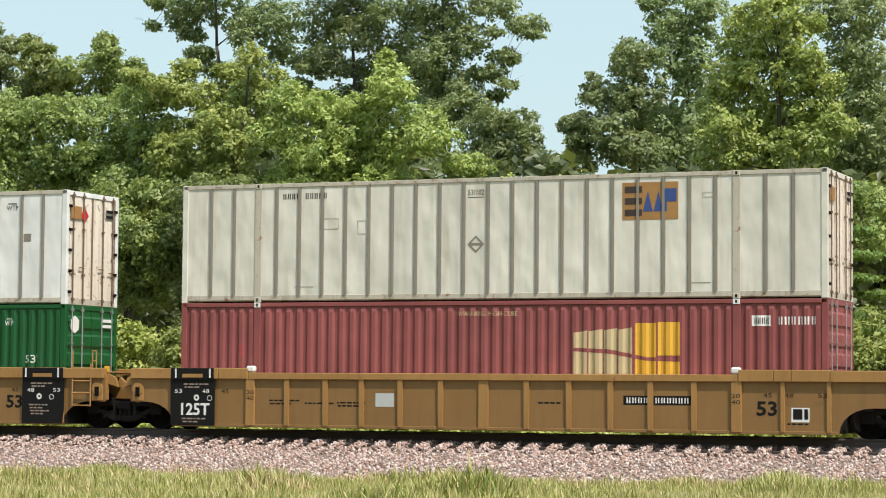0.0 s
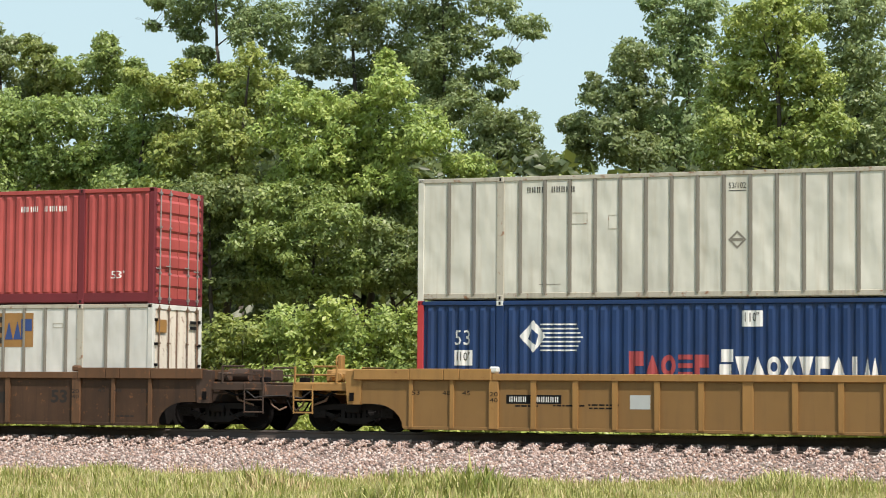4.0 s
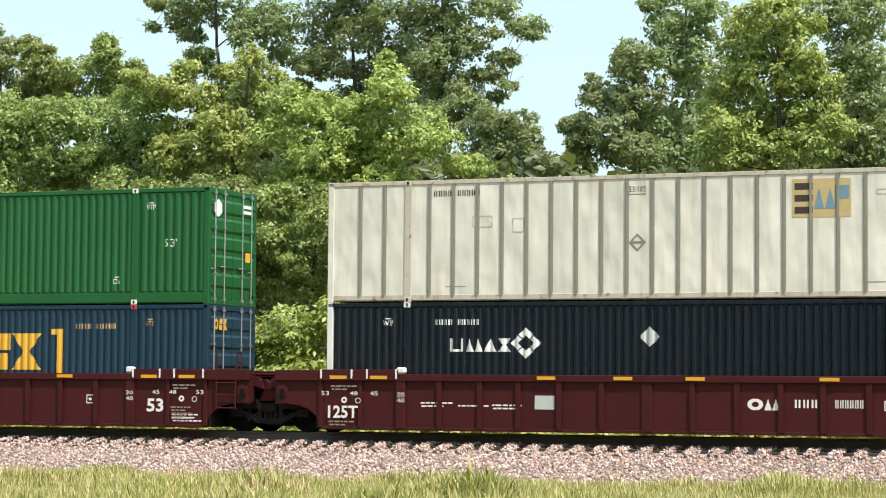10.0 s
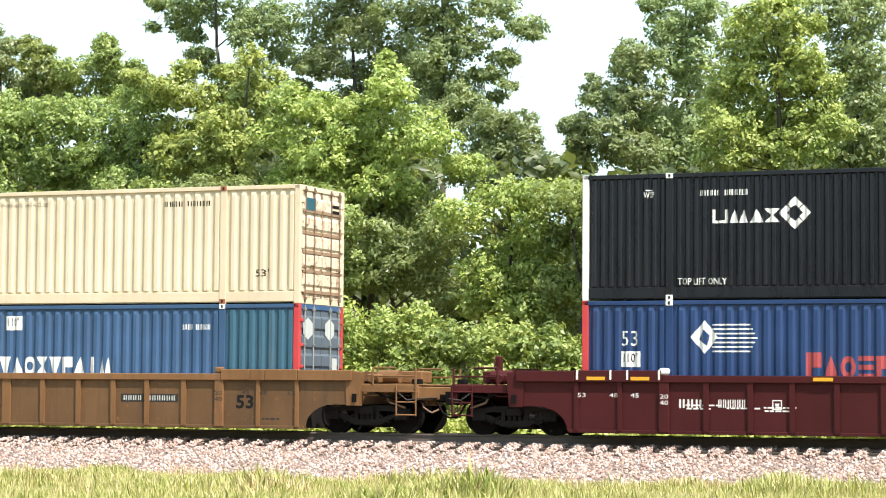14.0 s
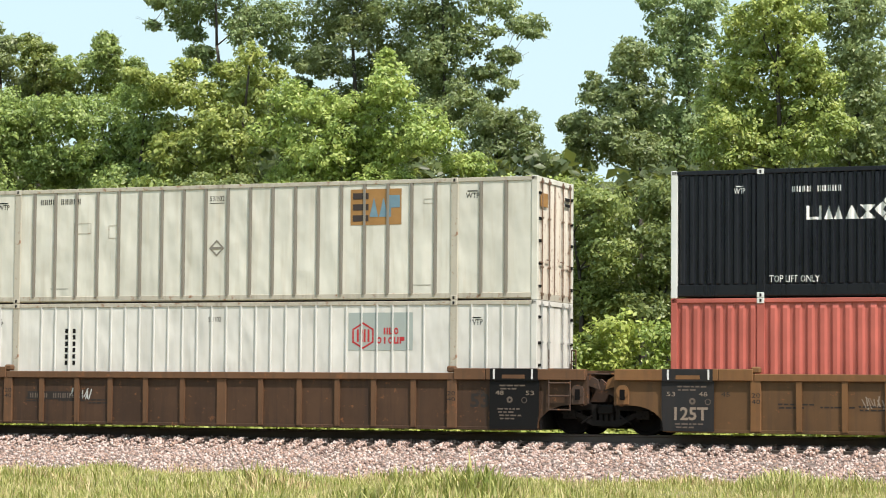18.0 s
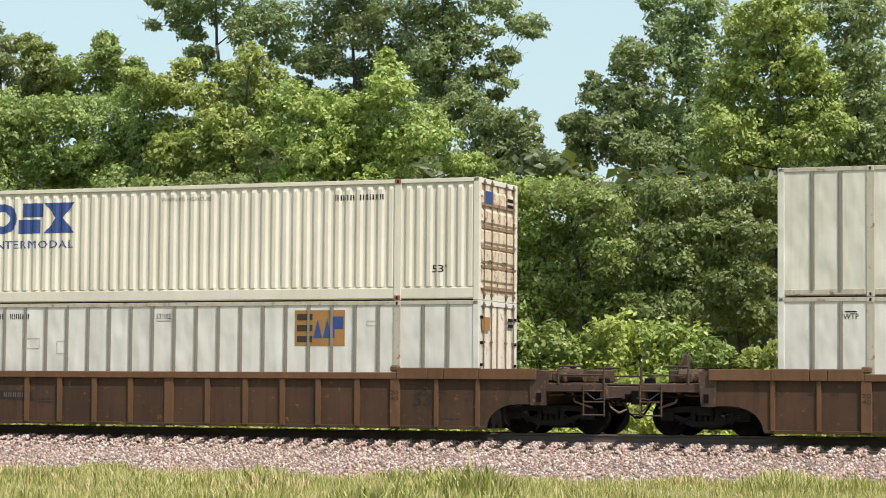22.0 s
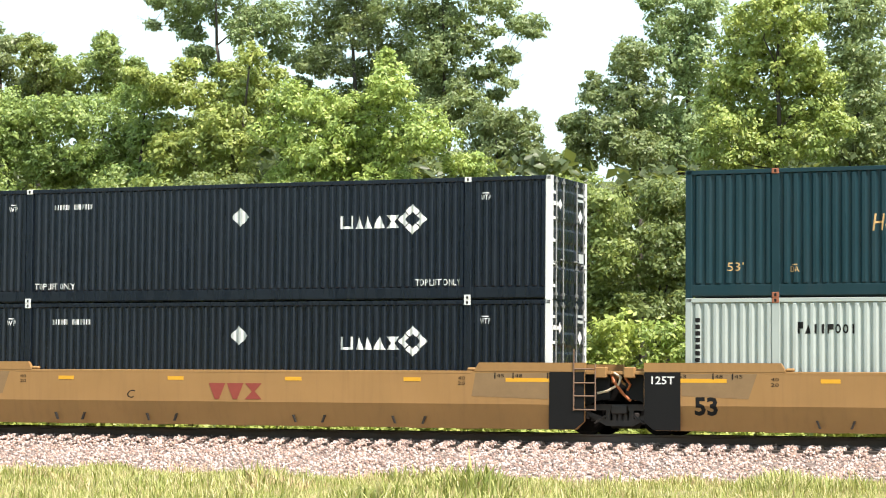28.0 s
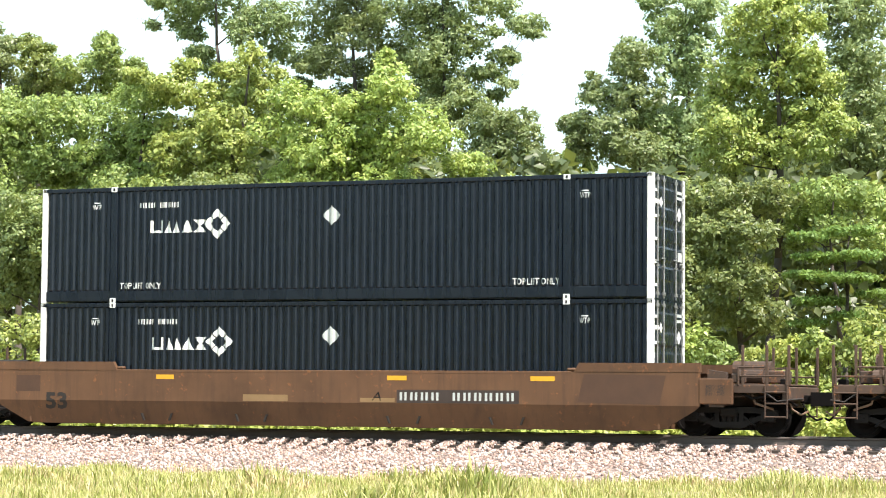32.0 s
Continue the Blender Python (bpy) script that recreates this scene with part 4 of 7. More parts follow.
def container(label, skin, pitch=0.2, frame_mat=None, post_mat=None, cast_mat=None, door_mat=None, rod_mat=None, kind="folded", rib_mat=None, band=0.0, rail_mat=None,
              pieces=(), roof_mat=None, taper=0.05, rib_shift=0.0):
    """One 53 ft container; its origin is the middle of its underside."""
    root = thing("shipping_container", label, "container", "containers on the train")
    frame_mat, post_mat, cast_mat, door_mat = frame_mat or skin, post_mat or frame_mat or skin, cast_mat or frame_mat or skin, door_mat or skin
    rail_mat, rod_mat = rail_mat or frame_mat, rod_mat or GALV
    deep = DEEP
    z0, z1 = 0.17 + band, TALL - 0.09
    for s in (-1, 1):
        if kind == "folded":
            br = wall_breaks(pitch)
            place("side_wall", cached(("side_wall", pitch, band, taper, s), lambda: folded_wall(br, z0, z1, taper, s)), skin, root)
        else:
            place("side_wall", cached(("side_panel", s), lambda: Geo().box(-HX + 0.1, HX - 0.1, s * (HALF_W - 0.03) - 0.008, s * (HALF_W - 0.03) + 0.008, 0.12, TALL - 0.06)), skin, root)
        place("top_rail", cached(("top_rail", s), lambda: Geo().box(-HX + 0.02, HX - 0.02, s * HALF_W - (0.07 if s > 0 else 0.0), s * HALF_W + (0.07 if s < 0 else 0.0), TALL - 0.10, TALL - 0.006, 0.006)), rail_mat, root)
        place("bottom_rail", cached(("bottom_rail", band, s), lambda: Geo().box(-HX + 0.13, HX - 0.13, s * (HALF_W - 0.012) - (0.07 if s > 0 else 0), s * (HALF_W - 0.012) + (0.07 if s < 0 else 0), 0.05, 0.175 + band, 0.008)), rail_mat if kind != "folded" else frame_mat, root)
        for x in (-HX + 0.075, HX - 0.075):
            place("corner_post", cached(("corner_post", s), lambda: Geo().box(-0.075, 0.075, (-0.0 if s < 0 else -0.14), (0.14 if s < 0 else 0.0), 0.0, TALL, 0.01)), post_mat, root, (x, s * HALF_W, 0))
        for x in (-LIFT, LIFT):
            place("lift_post", cached(("lift_post", s), lambda: Geo().box(-0.09, 0.09, (0.0 if s < 0 else -0.08), (0.08 if s < 0 else 0.0), 0.0, TALL - 0.01, 0.008)), frame_mat, root, (x, s * (HALF_W + 0.002), 0))
            for z in (0.06, TALL - 0.06):
                cst = place("corner_casting", cached("casting", casting_block), cast_mat, root, (x, s * (HALF_W + 0.004), z), rot=(0, 0, 0 if s < 0 else 180))
                place("casting_hole", cached("casting_hole", lambda: Geo().face_list([(-0.025, -0.014, -0.036), (0.025, -0.014, -0.036), (0.025, -0.014, 0.036), (-0.025, -0.014, 0.036)], [(0, 1, 2, 3)])), BLACK, cst)
    place("roof", cached("roof", lambda: Geo().box(-HX + 0.05, HX - 0.05, -HALF_W + 0.03, HALF_W - 0.03, TALL - 0.05, TALL - 0.015)), roof_mat or skin, root)
    place("floor_frame", cached("floor_frame", lambda: Geo().box(-HX + 0.1, HX - 0.1, -HALF_W + 0.06, HALF_W - 0.06, 0.03, 0.15)), frame_mat, root)
    place("front_wall", cached("front_wall", lambda: Geo().box(-HX + 0.03, -HX + 0.08, -HALF_W + 0.1, HALF_W - 0.1, 0.1, TALL - 0.05)), skin, root)
    place("door_header", cached("door_header", lambda: Geo().box(HX - 0.1, HX - 0.005, -HALF_W + 0.14, HALF_W - 0.14, TALL - 0.125, TALL - 0.004, 0.006)), skin, root)
    place("door_sill", cached("door_sill", lambda: Geo().box(HX - 0.1, HX - 0.005, -HALF_W + 0.14, HALF_W - 0.14, 0.0, 0.15, 0.006)), frame_mat, root)
    xd = HX - 0.03
    for s in (-1, 1):
        y0, y1 = (-HALF_W + 0.15, -0.012) if s < 0 else (0.012, HALF_W - 0.15)
        leaf = place("door", cached(("door", kind, s), lambda: door_leaf(xd, y0, y1, kind == "folded")), door_mat, root)
        for f in (0.42, 0.90):
            y = s * (0.05 + (HALF_W - 0.25) * f)
            place("lock_rod", cached("lock_rod", lambda: Geo().tube((0, 0, 0.03), (0, 0, TALL - 0.03), 0.019, 6).box(-0.02, 0.03, -0.045, 0.045, 0.1, 0.17).box(-0.02, 0.03, -0.045, 0.045, TALL - 0.16, TALL - 0.09)
                                        .box(-0.03, 0.03, -0.04, 0.04, 0.75, 0.79).box(-0.03, 0.03, -0.04, 0.04, 1.9, 1.94)), rod_mat, leaf, (xd + 0.045, y, 0))
            place("rod_handle", cached("rod_handle", lambda: Geo().box(-0.012, 0.012, -0.22, 0.02, -0.015, 0.015, 0.004)), rod_mat, leaf, (xd + 0.06, y, 0.95 if f < 0.5 else 0.88))
        if rod_mat is P_RUSTROD:
            a, b = (y0, y1)
            place("door_seal", cached(("door_seal", s), lambda: Geo().box(xd - 0.01, xd + 0.006, a - 0.02, a + 0.03, 0.14, TALL - 0.12).box(xd - 0.01, xd + 0.006, b - 0.03, b + (0.008 if s < 0 else 0.02), 0.14, TALL - 0.12)), P_RUSTROD, leaf, label="dark perished rubber door seal")
            if kind == "folded":
                for z in (0.30, 0.80, 1.27, 1.74, 2.28):
                    # bands across the leaf, darker brown than the door
                    place("door_band", cached(("door_band", s), lambda: Geo().box(xd - 0.01, xd + 0.038, a + 0.04, b - 0.04, -0.045, 0.045, 0.008)), P_DOORBAND, leaf, (0, 0, z), "mottled brown door stiffener")
        for z in (0.32, 0.85, 1.38, 1.9, 2.5):
            place("hinge", cached("hinge", lambda: Geo().box(-0.02, 0.02, -0.075, 0.075, -0.035, 0.035, 0.006)), STEEL_DARK if kind != "folded" else post_mat, leaf, (HX + 0.004, s * (HALF_W - 0.16), z))
    if kind in ("ribbed", "narrow"):
        step, w = (0.6115, 0.062) if kind == "ribbed" else (0.403, 0.03)
        most = int(5.55 / step)
        ends = [6.66, 7.29] if kind == "ribbed" else [6.45, 6.83, 7.21, 7.59]
        xs = [step * i for i in range(-most, most + 1)] + ends + [-e for e in ends]
        rib = cached(("rib", kind), lambda: Geo().prism([(-w * 0.75, 0.15), (w * 0.75, 0.15), (w * 0.75, TALL - 0.09), (-w * 0.75, TALL - 0.09)], -0.004, 0.012).prism([(-w * 0.45, 0.15), (w * 0.45, 0.15), (w * 0.45, TALL - 0.09), (-w * 0.45, TALL - 0.09)], -0.034, 0.0))
        far = Geo()
        for x in xs:
            place("rib", rib, rib_mat, root, (x + rib_shift, -HALF_W + 0.022, 0))
        place("far_ribs", cached(("far_ribs", kind), lambda: [far.box(x - w, x + w, HALF_W - 0.03, HALF_W, 0.15, TALL - 0.09) for x in xs][-1]), rib_mat, root)
    breaks = wave(wall_breaks(pitch)) if kind == "folded" else None
    for piece in pieces:
        name, polys, mat, x, z = piece[:5]
        where = piece[5] if len(piece) > 5 else ""
        end = where == "door"
        if end:
            me = flat_decal(polys, 0, 0, None, 0, 0)
            ob = place(name, me, mat, root, (HX + 0.012, x, z), rot=(0, 0, 90))
        else:
            for name, polys in split_marks(name, polys):
                ob = place(name, flat_decal(polys, x, z, breaks, -HALF_W + (0.0 if breaks else 0.022), {"": 0.006, "over": 0.010, "over2": 0.014}[where]), mat, root)
        if len(piece) > 6:
            ob["label"] = piece[6]
    return root


# ---------------------------------------------------------------- well cars
def wheelset_mesh(r):
    g = Geo().tube((0, -1.05, 0), (0, 1.05, 0), 0.075, 10)
    for s in (-1, 1):
        y = s * 0.755
        prof = [(0.10, s * 0.09), (0.16, s * 0.07), (r * 0.55, s * 0.02), (r - 0.075, s * 0.03), (r - 0.06, s * 0.065), (r, s * 0.06), (r + 0.004, -s * 0.045), (r + 0.026, -s * 0.055), (r + 0.02, -s * 0.075), (r - 0.07, -s * 0.07), (r * 0.5, -s * 0.03), (0.1, -s * 0.05)]
        n = 28
        vs = [(q * math.cos(i * math.tau / n), y + d, q * math.sin(i * math.tau / n)) for i in range(n) for q, d in prof]
        m = len(prof)
        fs = [(i * m + k, i * m + (k + 1) % m, ((i + 1) % n) * m + (k + 1) % m, ((i + 1) % n) * m + k) for i in range(n) for k in range(m)]
        g.face_list(vs, fs)
        g.tube((0, s * 0.98, 0), (0, s * 1.09, 0), 0.10, 10)
        for k in range(3):
            a = k * math.tau / 3
            g.tube((0.055 * math.cos(a), s * 1.09, 0.055 * math.sin(a)), (0.055 * math.cos(a), s * 1.105, 0.055 * math.sin(a)), 0.018, 6)
    return g


def truck_side(r):
    """A cast side frame with its two window openings, seen from the side."""
    g = Geo()
    a = 0.89
    for s in (-1, 1):
        y0, y1 = (s * 1.02 - 0.06, s * 1.02 + 0.06)
        g.prism([(-a - 0.22, r + 0.02), (-a + 0.2, r - 0.06), (-0.32, 0.20), (0.32, 0.20), (a - 0.2, r - 0.06), (a + 0.22, r + 0.02), (a + 0.22, r + 0.17), (a - 0.25, r + 0.2), (-a + 0.25, r + 0.2), (-a - 0.22, r + 0.17)][:6] + [(0.9, r + 0.09), (0.62, r + 0.02), (0.26, 0.33), (-0.26, 0.33), (-0.62, r + 0.02), (-0.9, r + 0.09)], y0, y1)
        g.prism([(-a - 0.22, r + 0.04), (-a + 0.3, r + 0.1), (a - 0.3, r + 0.1), (a + 0.22, r + 0.04), (a + 0.22, r + 0.16), (0.5, r + 0.24), (-0.5, r + 0.24), (-a - 0.22, r + 0.16)], y0, y1)
        for x in (-0.28, 0.28):
            g.box(x - 0.05, x + 0.05, y0, y1, 0.3, r + 0.15)
        for x in (-0.13, 0.0, 0.13):
            g.tube((x, s * 1.03, 0.33), (x, s * 1.03, r + 0.02), 0.058, 8)
        g.box(-a - 0.16, -a + 0.16, y0 - 0.02, y1 + 0.02, r - 0.10, r + 0.12, 0.02).box(a - 0.16, a + 0.16, y0 - 0.02, y1 + 0.02, r - 0.10, r + 0.12, 0.02)
        g.tube((-0.6, s * 1.08, 0.26), (-0.34, s * 1.08, 0.44), 0.025, 6)
        g.tube((0.6, s * 1.08, 0.26), (0.34, s * 1.08, 0.44), 0.025, 6)
    g.box(-0.2, 0.2, -1.15, 1.15, r + 0.02, r + 0.22, 0.03)
    g.box(-0.75, -0.65, -0.9, 0.9, 0.3, 0.42).box(0.65, 0.75, -0.9, 0.9, 0.3, 0.42)
    # brake beams, levers and the body bolster fill the space between the wheels
    for x in (-0.42, 0.42):
        g.box(x - 0.05, x + 0.05, -0.72, 0.72, 0.22, 0.50, 0.015)
        g.prism([(x - 0.10, 0.16), (x + 0.10, 0.16), (x + 0.04, r + 0.2), (x - 0.04, r + 0.2)], -0.05, 0.05)
    g.box(-0.36, 0.36, -0.62, 0.62, 0.14, 0.24, 0.02)
    g.box(-1.18, 1.18, -0.20, 0.20, r + 0.06, r + 0.22, 0.03)
    g.box(-0.30, 0.30, -0.85, 0.85, 0.24, r + 0.05, 0.03)
    return g


WHEELS = []


def truck(car, x, r=0.44, cast_mat=None):
    place("truck_frame", cached(("truck_frame", r), lambda: truck_side(r)), cast_mat or STEEL_MID, car, (x, 0, 0), "black cast steel truck side frame")
    for d in (-0.89, 0.89):
        w = place("wheelset", cached(("wheelset", r), lambda: wheelset_mesh(r)), STEEL_DARK, car, (x + d, 0, r), "dark steel wheels on an axle")
        WHEELS.append((w, x + d, r))


def arc(x0, z0, x1, z1, n=6):
    """Points of a quarter arch that rises from (x0, z0) and levels out at (x1, z1)."""
    return [(x0 + (x1 - x0) * (1 - math.cos(k / n * math.pi / 2)), z0 + (z1 - z0) * math.sin(k / n * math.pi / 2)) for k in range(n + 1)]


def coupler_mesh(d):
    g = Geo().box(0, 0.75, -0.09, 0.09, -0.09, 0.09, 0.02)
    g.prism([(0.7, -0.16), (1.02, -0.16), (1.02, 0.16), (0.7, 0.16)], -0.16, 0.02)
    g.prism([(0.8, -0.14), (1.06, -0.14), (1.06, 0.14), (0.8, 0.14)], 0.04, 0.17)
    return g


def rib_car(label, paint_mat, posts, left, right, sign_mat=BLACK, panel=None, lines=(), stripes=None, wheel=0.44, hook_mat=None, cable=False, edge_mat=None):
    """A well car unit with ribbed sides. left, right: 'art' (shares a truck with the next unit) or 'end' (own truck and coupler)."""
    car = thing("well_car", label, "railcar", "well cars of the train")
    edge_mat = edge_mat or paint_mat
    web_y, post_y, chord_y = 1.455, 1.515, 1.545
    ends = {-1: left, 1: right}
    tip = {s: (9.36 if ends[s] == "art" else 9.62) for s in (-1, 1)}
    arch = {s: (arc(8.16, 0.12, 8.95, 0.68) if ends[s] == "art" else arc(8.36, 0.12, 9.1, 0.68)) for s in (-1, 1)}
    foot = {s: arch[s][0][0] - 0.05 for s in (-1, 1)}
    for s in (-1, 1):
        prof = [(-foot[-1], 0.10), (foot[1], 0.10)] + arch[1] + [(tip[1], 0.68), (tip[1], 1.27), (-tip[-1], 1.27), (-tip[-1], 0.68)] + [(-x, z) for x, z in reversed(arch[-1])]
        part("side_web", Geo().prism(prof, s * web_y - 0.015, s * web_y + 0.015), paint_mat, car)
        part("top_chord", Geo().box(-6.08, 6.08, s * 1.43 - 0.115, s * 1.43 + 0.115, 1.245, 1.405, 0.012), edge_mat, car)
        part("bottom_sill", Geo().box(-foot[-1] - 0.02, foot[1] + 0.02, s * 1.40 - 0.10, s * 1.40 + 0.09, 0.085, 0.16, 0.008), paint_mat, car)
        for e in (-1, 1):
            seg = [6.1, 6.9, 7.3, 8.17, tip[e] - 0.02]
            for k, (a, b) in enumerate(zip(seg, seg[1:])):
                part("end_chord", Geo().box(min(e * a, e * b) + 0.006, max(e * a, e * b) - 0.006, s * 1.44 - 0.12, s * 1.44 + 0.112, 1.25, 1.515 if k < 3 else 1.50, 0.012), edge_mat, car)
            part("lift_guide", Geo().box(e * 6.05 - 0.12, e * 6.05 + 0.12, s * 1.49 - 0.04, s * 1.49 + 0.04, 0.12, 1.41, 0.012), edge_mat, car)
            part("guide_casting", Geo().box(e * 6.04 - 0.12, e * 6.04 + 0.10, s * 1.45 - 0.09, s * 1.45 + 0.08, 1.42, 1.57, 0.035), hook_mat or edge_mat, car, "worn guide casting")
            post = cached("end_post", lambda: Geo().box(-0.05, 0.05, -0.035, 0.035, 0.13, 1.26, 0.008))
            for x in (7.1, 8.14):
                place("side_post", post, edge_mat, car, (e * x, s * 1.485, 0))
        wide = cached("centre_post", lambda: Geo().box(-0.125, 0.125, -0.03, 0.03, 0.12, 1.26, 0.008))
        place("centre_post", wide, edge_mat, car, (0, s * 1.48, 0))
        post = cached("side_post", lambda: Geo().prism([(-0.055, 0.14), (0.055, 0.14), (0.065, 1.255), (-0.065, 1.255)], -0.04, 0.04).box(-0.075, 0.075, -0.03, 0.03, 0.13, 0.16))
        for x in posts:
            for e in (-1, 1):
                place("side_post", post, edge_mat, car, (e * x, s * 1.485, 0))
    for x in (-7.2, -4.8, -2.4, 0, 2.4, 4.8, 7.2):
        part("floor_beam", Geo().box(x - 0.2, x + 0.2, -1.4, 1.4, 0.09, 0.19, 0.01), paint_mat, car)
    for x in (-5.99, 5.99, -7.9, 7.9):
        part("floor_pad", Geo().box(x - 0.35, x + 0.35, -1.38, 1.38, 0.10, 0.213, 0.01), paint_mat, car)
    for e in (-1, 1):
        # darkness inside the wheel arch is put into the colour: black, not car paint
        part("bulkhead", Geo().box(min(e * 8.22, e * 8.27), max(e * 8.22, e * 8.27), -1.44, 1.44, 0.12, 1.30), STEEL_MID, car, "end bulkhead, coloured black for the dark wheel arch")
        end_fittings(car, e, ends[e], P_ENDRUST if edge_mat is P_BROWNEDGE else edge_mat, tip[e], wheel)
        if panel and ends[e] == "art":
            for s in (-1, 1):
                part("black_panel", Geo().prism([(e * 7.0, 0.115), (e * 8.18, 0.115), (e * 8.22, 0.5), (e * 8.22, 1.24), (e * 7.0, 1.24)][::e], s * 1.525 - 0.003, s * 1.525 + 0.003), panel, car, "black painted weight panel")
                part("black_chord", Geo().box(min(e * 7.02, e * 8.2), max(e * 7.02, e * 8.2), s * 1.560 - 0.006, s * 1.560 + 0.006, 1.235, 1.511), panel, car)
                for x in (7.12, 8.06):
                    part("white_mark", Geo().box(e * x - 0.02, e * x + 0.02, s * 1.569 - 0.004, s * 1.569 + 0.004, 1.27, 1.50), WHITE, car, "white position mark")
                part("gold_patch", Geo().box(e * 7.6 - 0.28, e * 7.6 + 0.28, s * 1.568 - 0.003, s * 1.568 + 0.003, 1.28, 1.37), edge_mat, car)
    for ob_name, polys, mat, x, z, *on in lines:
        lettered = min(v[0] for v in polys[0][0])
        deep = -1.530 if any(abs(abs(lettered) - c) < 0.25 for c in (6.05, 7.1, 8.14)) and ob_name == "size_figure" else -1.47
        lift = {"": 0.003, "over": 0.007, "panel": 0.040}[on[0] if on else ("over" if ob_name == "number_bars" else "")]
        for ob_name, polys in split_marks(ob_name, polys):
            place(ob_name, flat_decal(polys, x, z, None, -1.529 if on and on[0] == "panel" else deep, 0.004 if on and on[0] == "panel" else lift), mat, car)
    if cable:
        part("hanging_cable", Geo().pipe([(-1.8, -1.50, 1.12), (-1.6, -1.52, 0.9), (-1.42, -1.52, 0.76), (-1.3, -1.52, 0.74), (-1.1, -1.52, 0.85), (-0.85, -1.50, 1.12)], 0.022), STEEL_DARK, car, "dark cable hung on the side")
    if stripes:
        for x in (-7.65, -6.6, -2.4, -0.55, 1.15, 4.2, 6.6, 7.65):
            part("reflector", Geo().box(x - 0.22, x + 0.22, -1.568, -1.548, 1.29, 1.37), stripes, car, "amber reflective strip")
        for x in (-8.1, -7.3, -6.9, -6.15, 6.15, 6.9, 7.3, 8.1):
            part("white_mark", Geo().box(x - 0.022, x + 0.022, -1.568, -1.55, 1.30, 1.52), WHITE, car, "white position mark")
    return car


def end_fittings(car, e, how, mat, tip, wheel):
    """What stands beyond the well: truck, coupler, platform, ladders, brake gear."""
    if how == "art":
        if e > 0:
            truck(car, 9.70, 0.46)
        part("end_beam", Geo().box(min(e * 8.3, e * 9.62), max(e * 8.3, e * 9.62), -0.55, 0.55, 0.72, 1.12, 0.03), mat, car)
        for s in (-1, 1):
            part("side_bracket", Geo().prism([(e * 8.98, 0.8), (e * 9.22, 0.66), (e * 9.35, 0.72), (e * 9.37, 1.34), (e * 8.95, 1.42)][::e], s * 1.36 - 0.09, s * 1.36 + 0.09), mat, car)
            part("bracket_boss", Geo().tube((e * 9.15, s * 1.43, 1.0), (e * 9.15, s * 1.52, 1.0), 0.15, 14).box(e * 9.15 - 0.15, e * 9.15 + 0.15, s * 1.465 - 0.035, s * 1.465 + 0.035, 0.70, 1.0, 0.01), mat, car)
            part("slot", Geo().box(e * 9.15 - 0.06, e * 9.15 + 0.06, s * 1.525 - 0.003, s * 1.525 + 0.003, 0.80, 1.04), STEEL_DARK, car)
            part("hood_plate", Geo().prism([(e * 9.36, 1.12), (e * 9.62, 1.04), (e * 9.56, 1.26), (e * 9.36, 1.38)][::e], s * 1.28 - 0.05, s * 1.28 + 0.05), mat, car)
        part("end_cover", Geo().box(min(e * 8.3, e * 9.5), max(e * 8.3, e * 9.5), -1.3, 1.3, 1.38, 1.42, 0.01), mat, car)
        if e > 0:
            ladder(car, 8.72, mat)
            part("brake_hose", Geo().pipe([(9.3, -0.9, 1.1), (9.5, -1.05, 1.25), (9.7, -1.0, 1.2), (9.9, -1.02, 0.95), (10.05, -0.9, 0.8)], 0.03), STEEL_DARK, car, "black rubber brake hose")
            part("connector", Geo().box(9.45, 9.95, -0.28, 0.28, 0.62, 1.0, 0.04), mat, car)
            part("grab_iron", Geo().pipe([(8.98, -1.46, 1.42), (8.98, -1.46, 1.93), (9.09, -1.46, 1.93), (9.09, -1.46, 1.42)], 0.018).tube((8.98, -1.46, 1.68), (9.09, -1.46, 1.68), 0.016, 6), mat, car)
            part("yoke_arm", Geo().prism([(9.5, 1.08), (9.95, 0.85), (10.0, 0.95), (9.6, 1.28)], -1.16, -1.06), mat, car)
        return
    truck(car, e * 9.80, 0.43)
    a, b = sorted((e * 8.3, e * 11.2))
    part("centre_sill", Geo().box(a, b, -0.35, 0.35, 0.66, 1.02, 0.03), mat, car)
    a, b = sorted((e * 9.6, e * 11.25))
    for s in (-1, 1):
        part("side_step_beam", Geo().box(a, b, s * 1.38 - 0.05, s * 1.38 + 0.05, 0.98, 1.16, 0.01), mat, car)
        part("end_bracket", Geo().prism([(e * 9.45, 0.66), (e * 9.78, 0.66), (e * 9.84, 1.28), (e * 9.84, 1.44), (e * 9.4, 1.50)][::e], s * 1.42 - 0.08, s * 1.42 + 0.10), mat, car)
        part("slot", Geo().box(e * 9.66 - 0.06, e * 9.66 + 0.06, s * 1.525 - 0.003, s * 1.525 + 0.003, 0.74, 0.94), STEEL_DARK, car)
    part("end_platform", Geo().box(a, b, -1.42, 1.42, 1.14, 1.18, 0.01), mat, car)
    part("end_sill", Geo().box(min(e * 11.1, e * 11.28), max(e * 11.1, e * 11.28), -1.42, 1.42, 0.80, 1.12, 0.02), mat, car)
    for y in (-1.42, 1.42):
        g = Geo()
        for x in (10.1, 11.2):
            g.tube((e * x, y, 1.16), (e * x, y, 1.56), 0.03, 6)
        g.tube((e * 10.1, y, 1.56), (e * 10.7, y, 1.56), 0.024, 6)
        g.tube((e * 10.1, y, 1.36), (e * 11.2, y, 1.36), 0.02, 6)
        part("handrail", g, mat, car, "painted tube handrail")
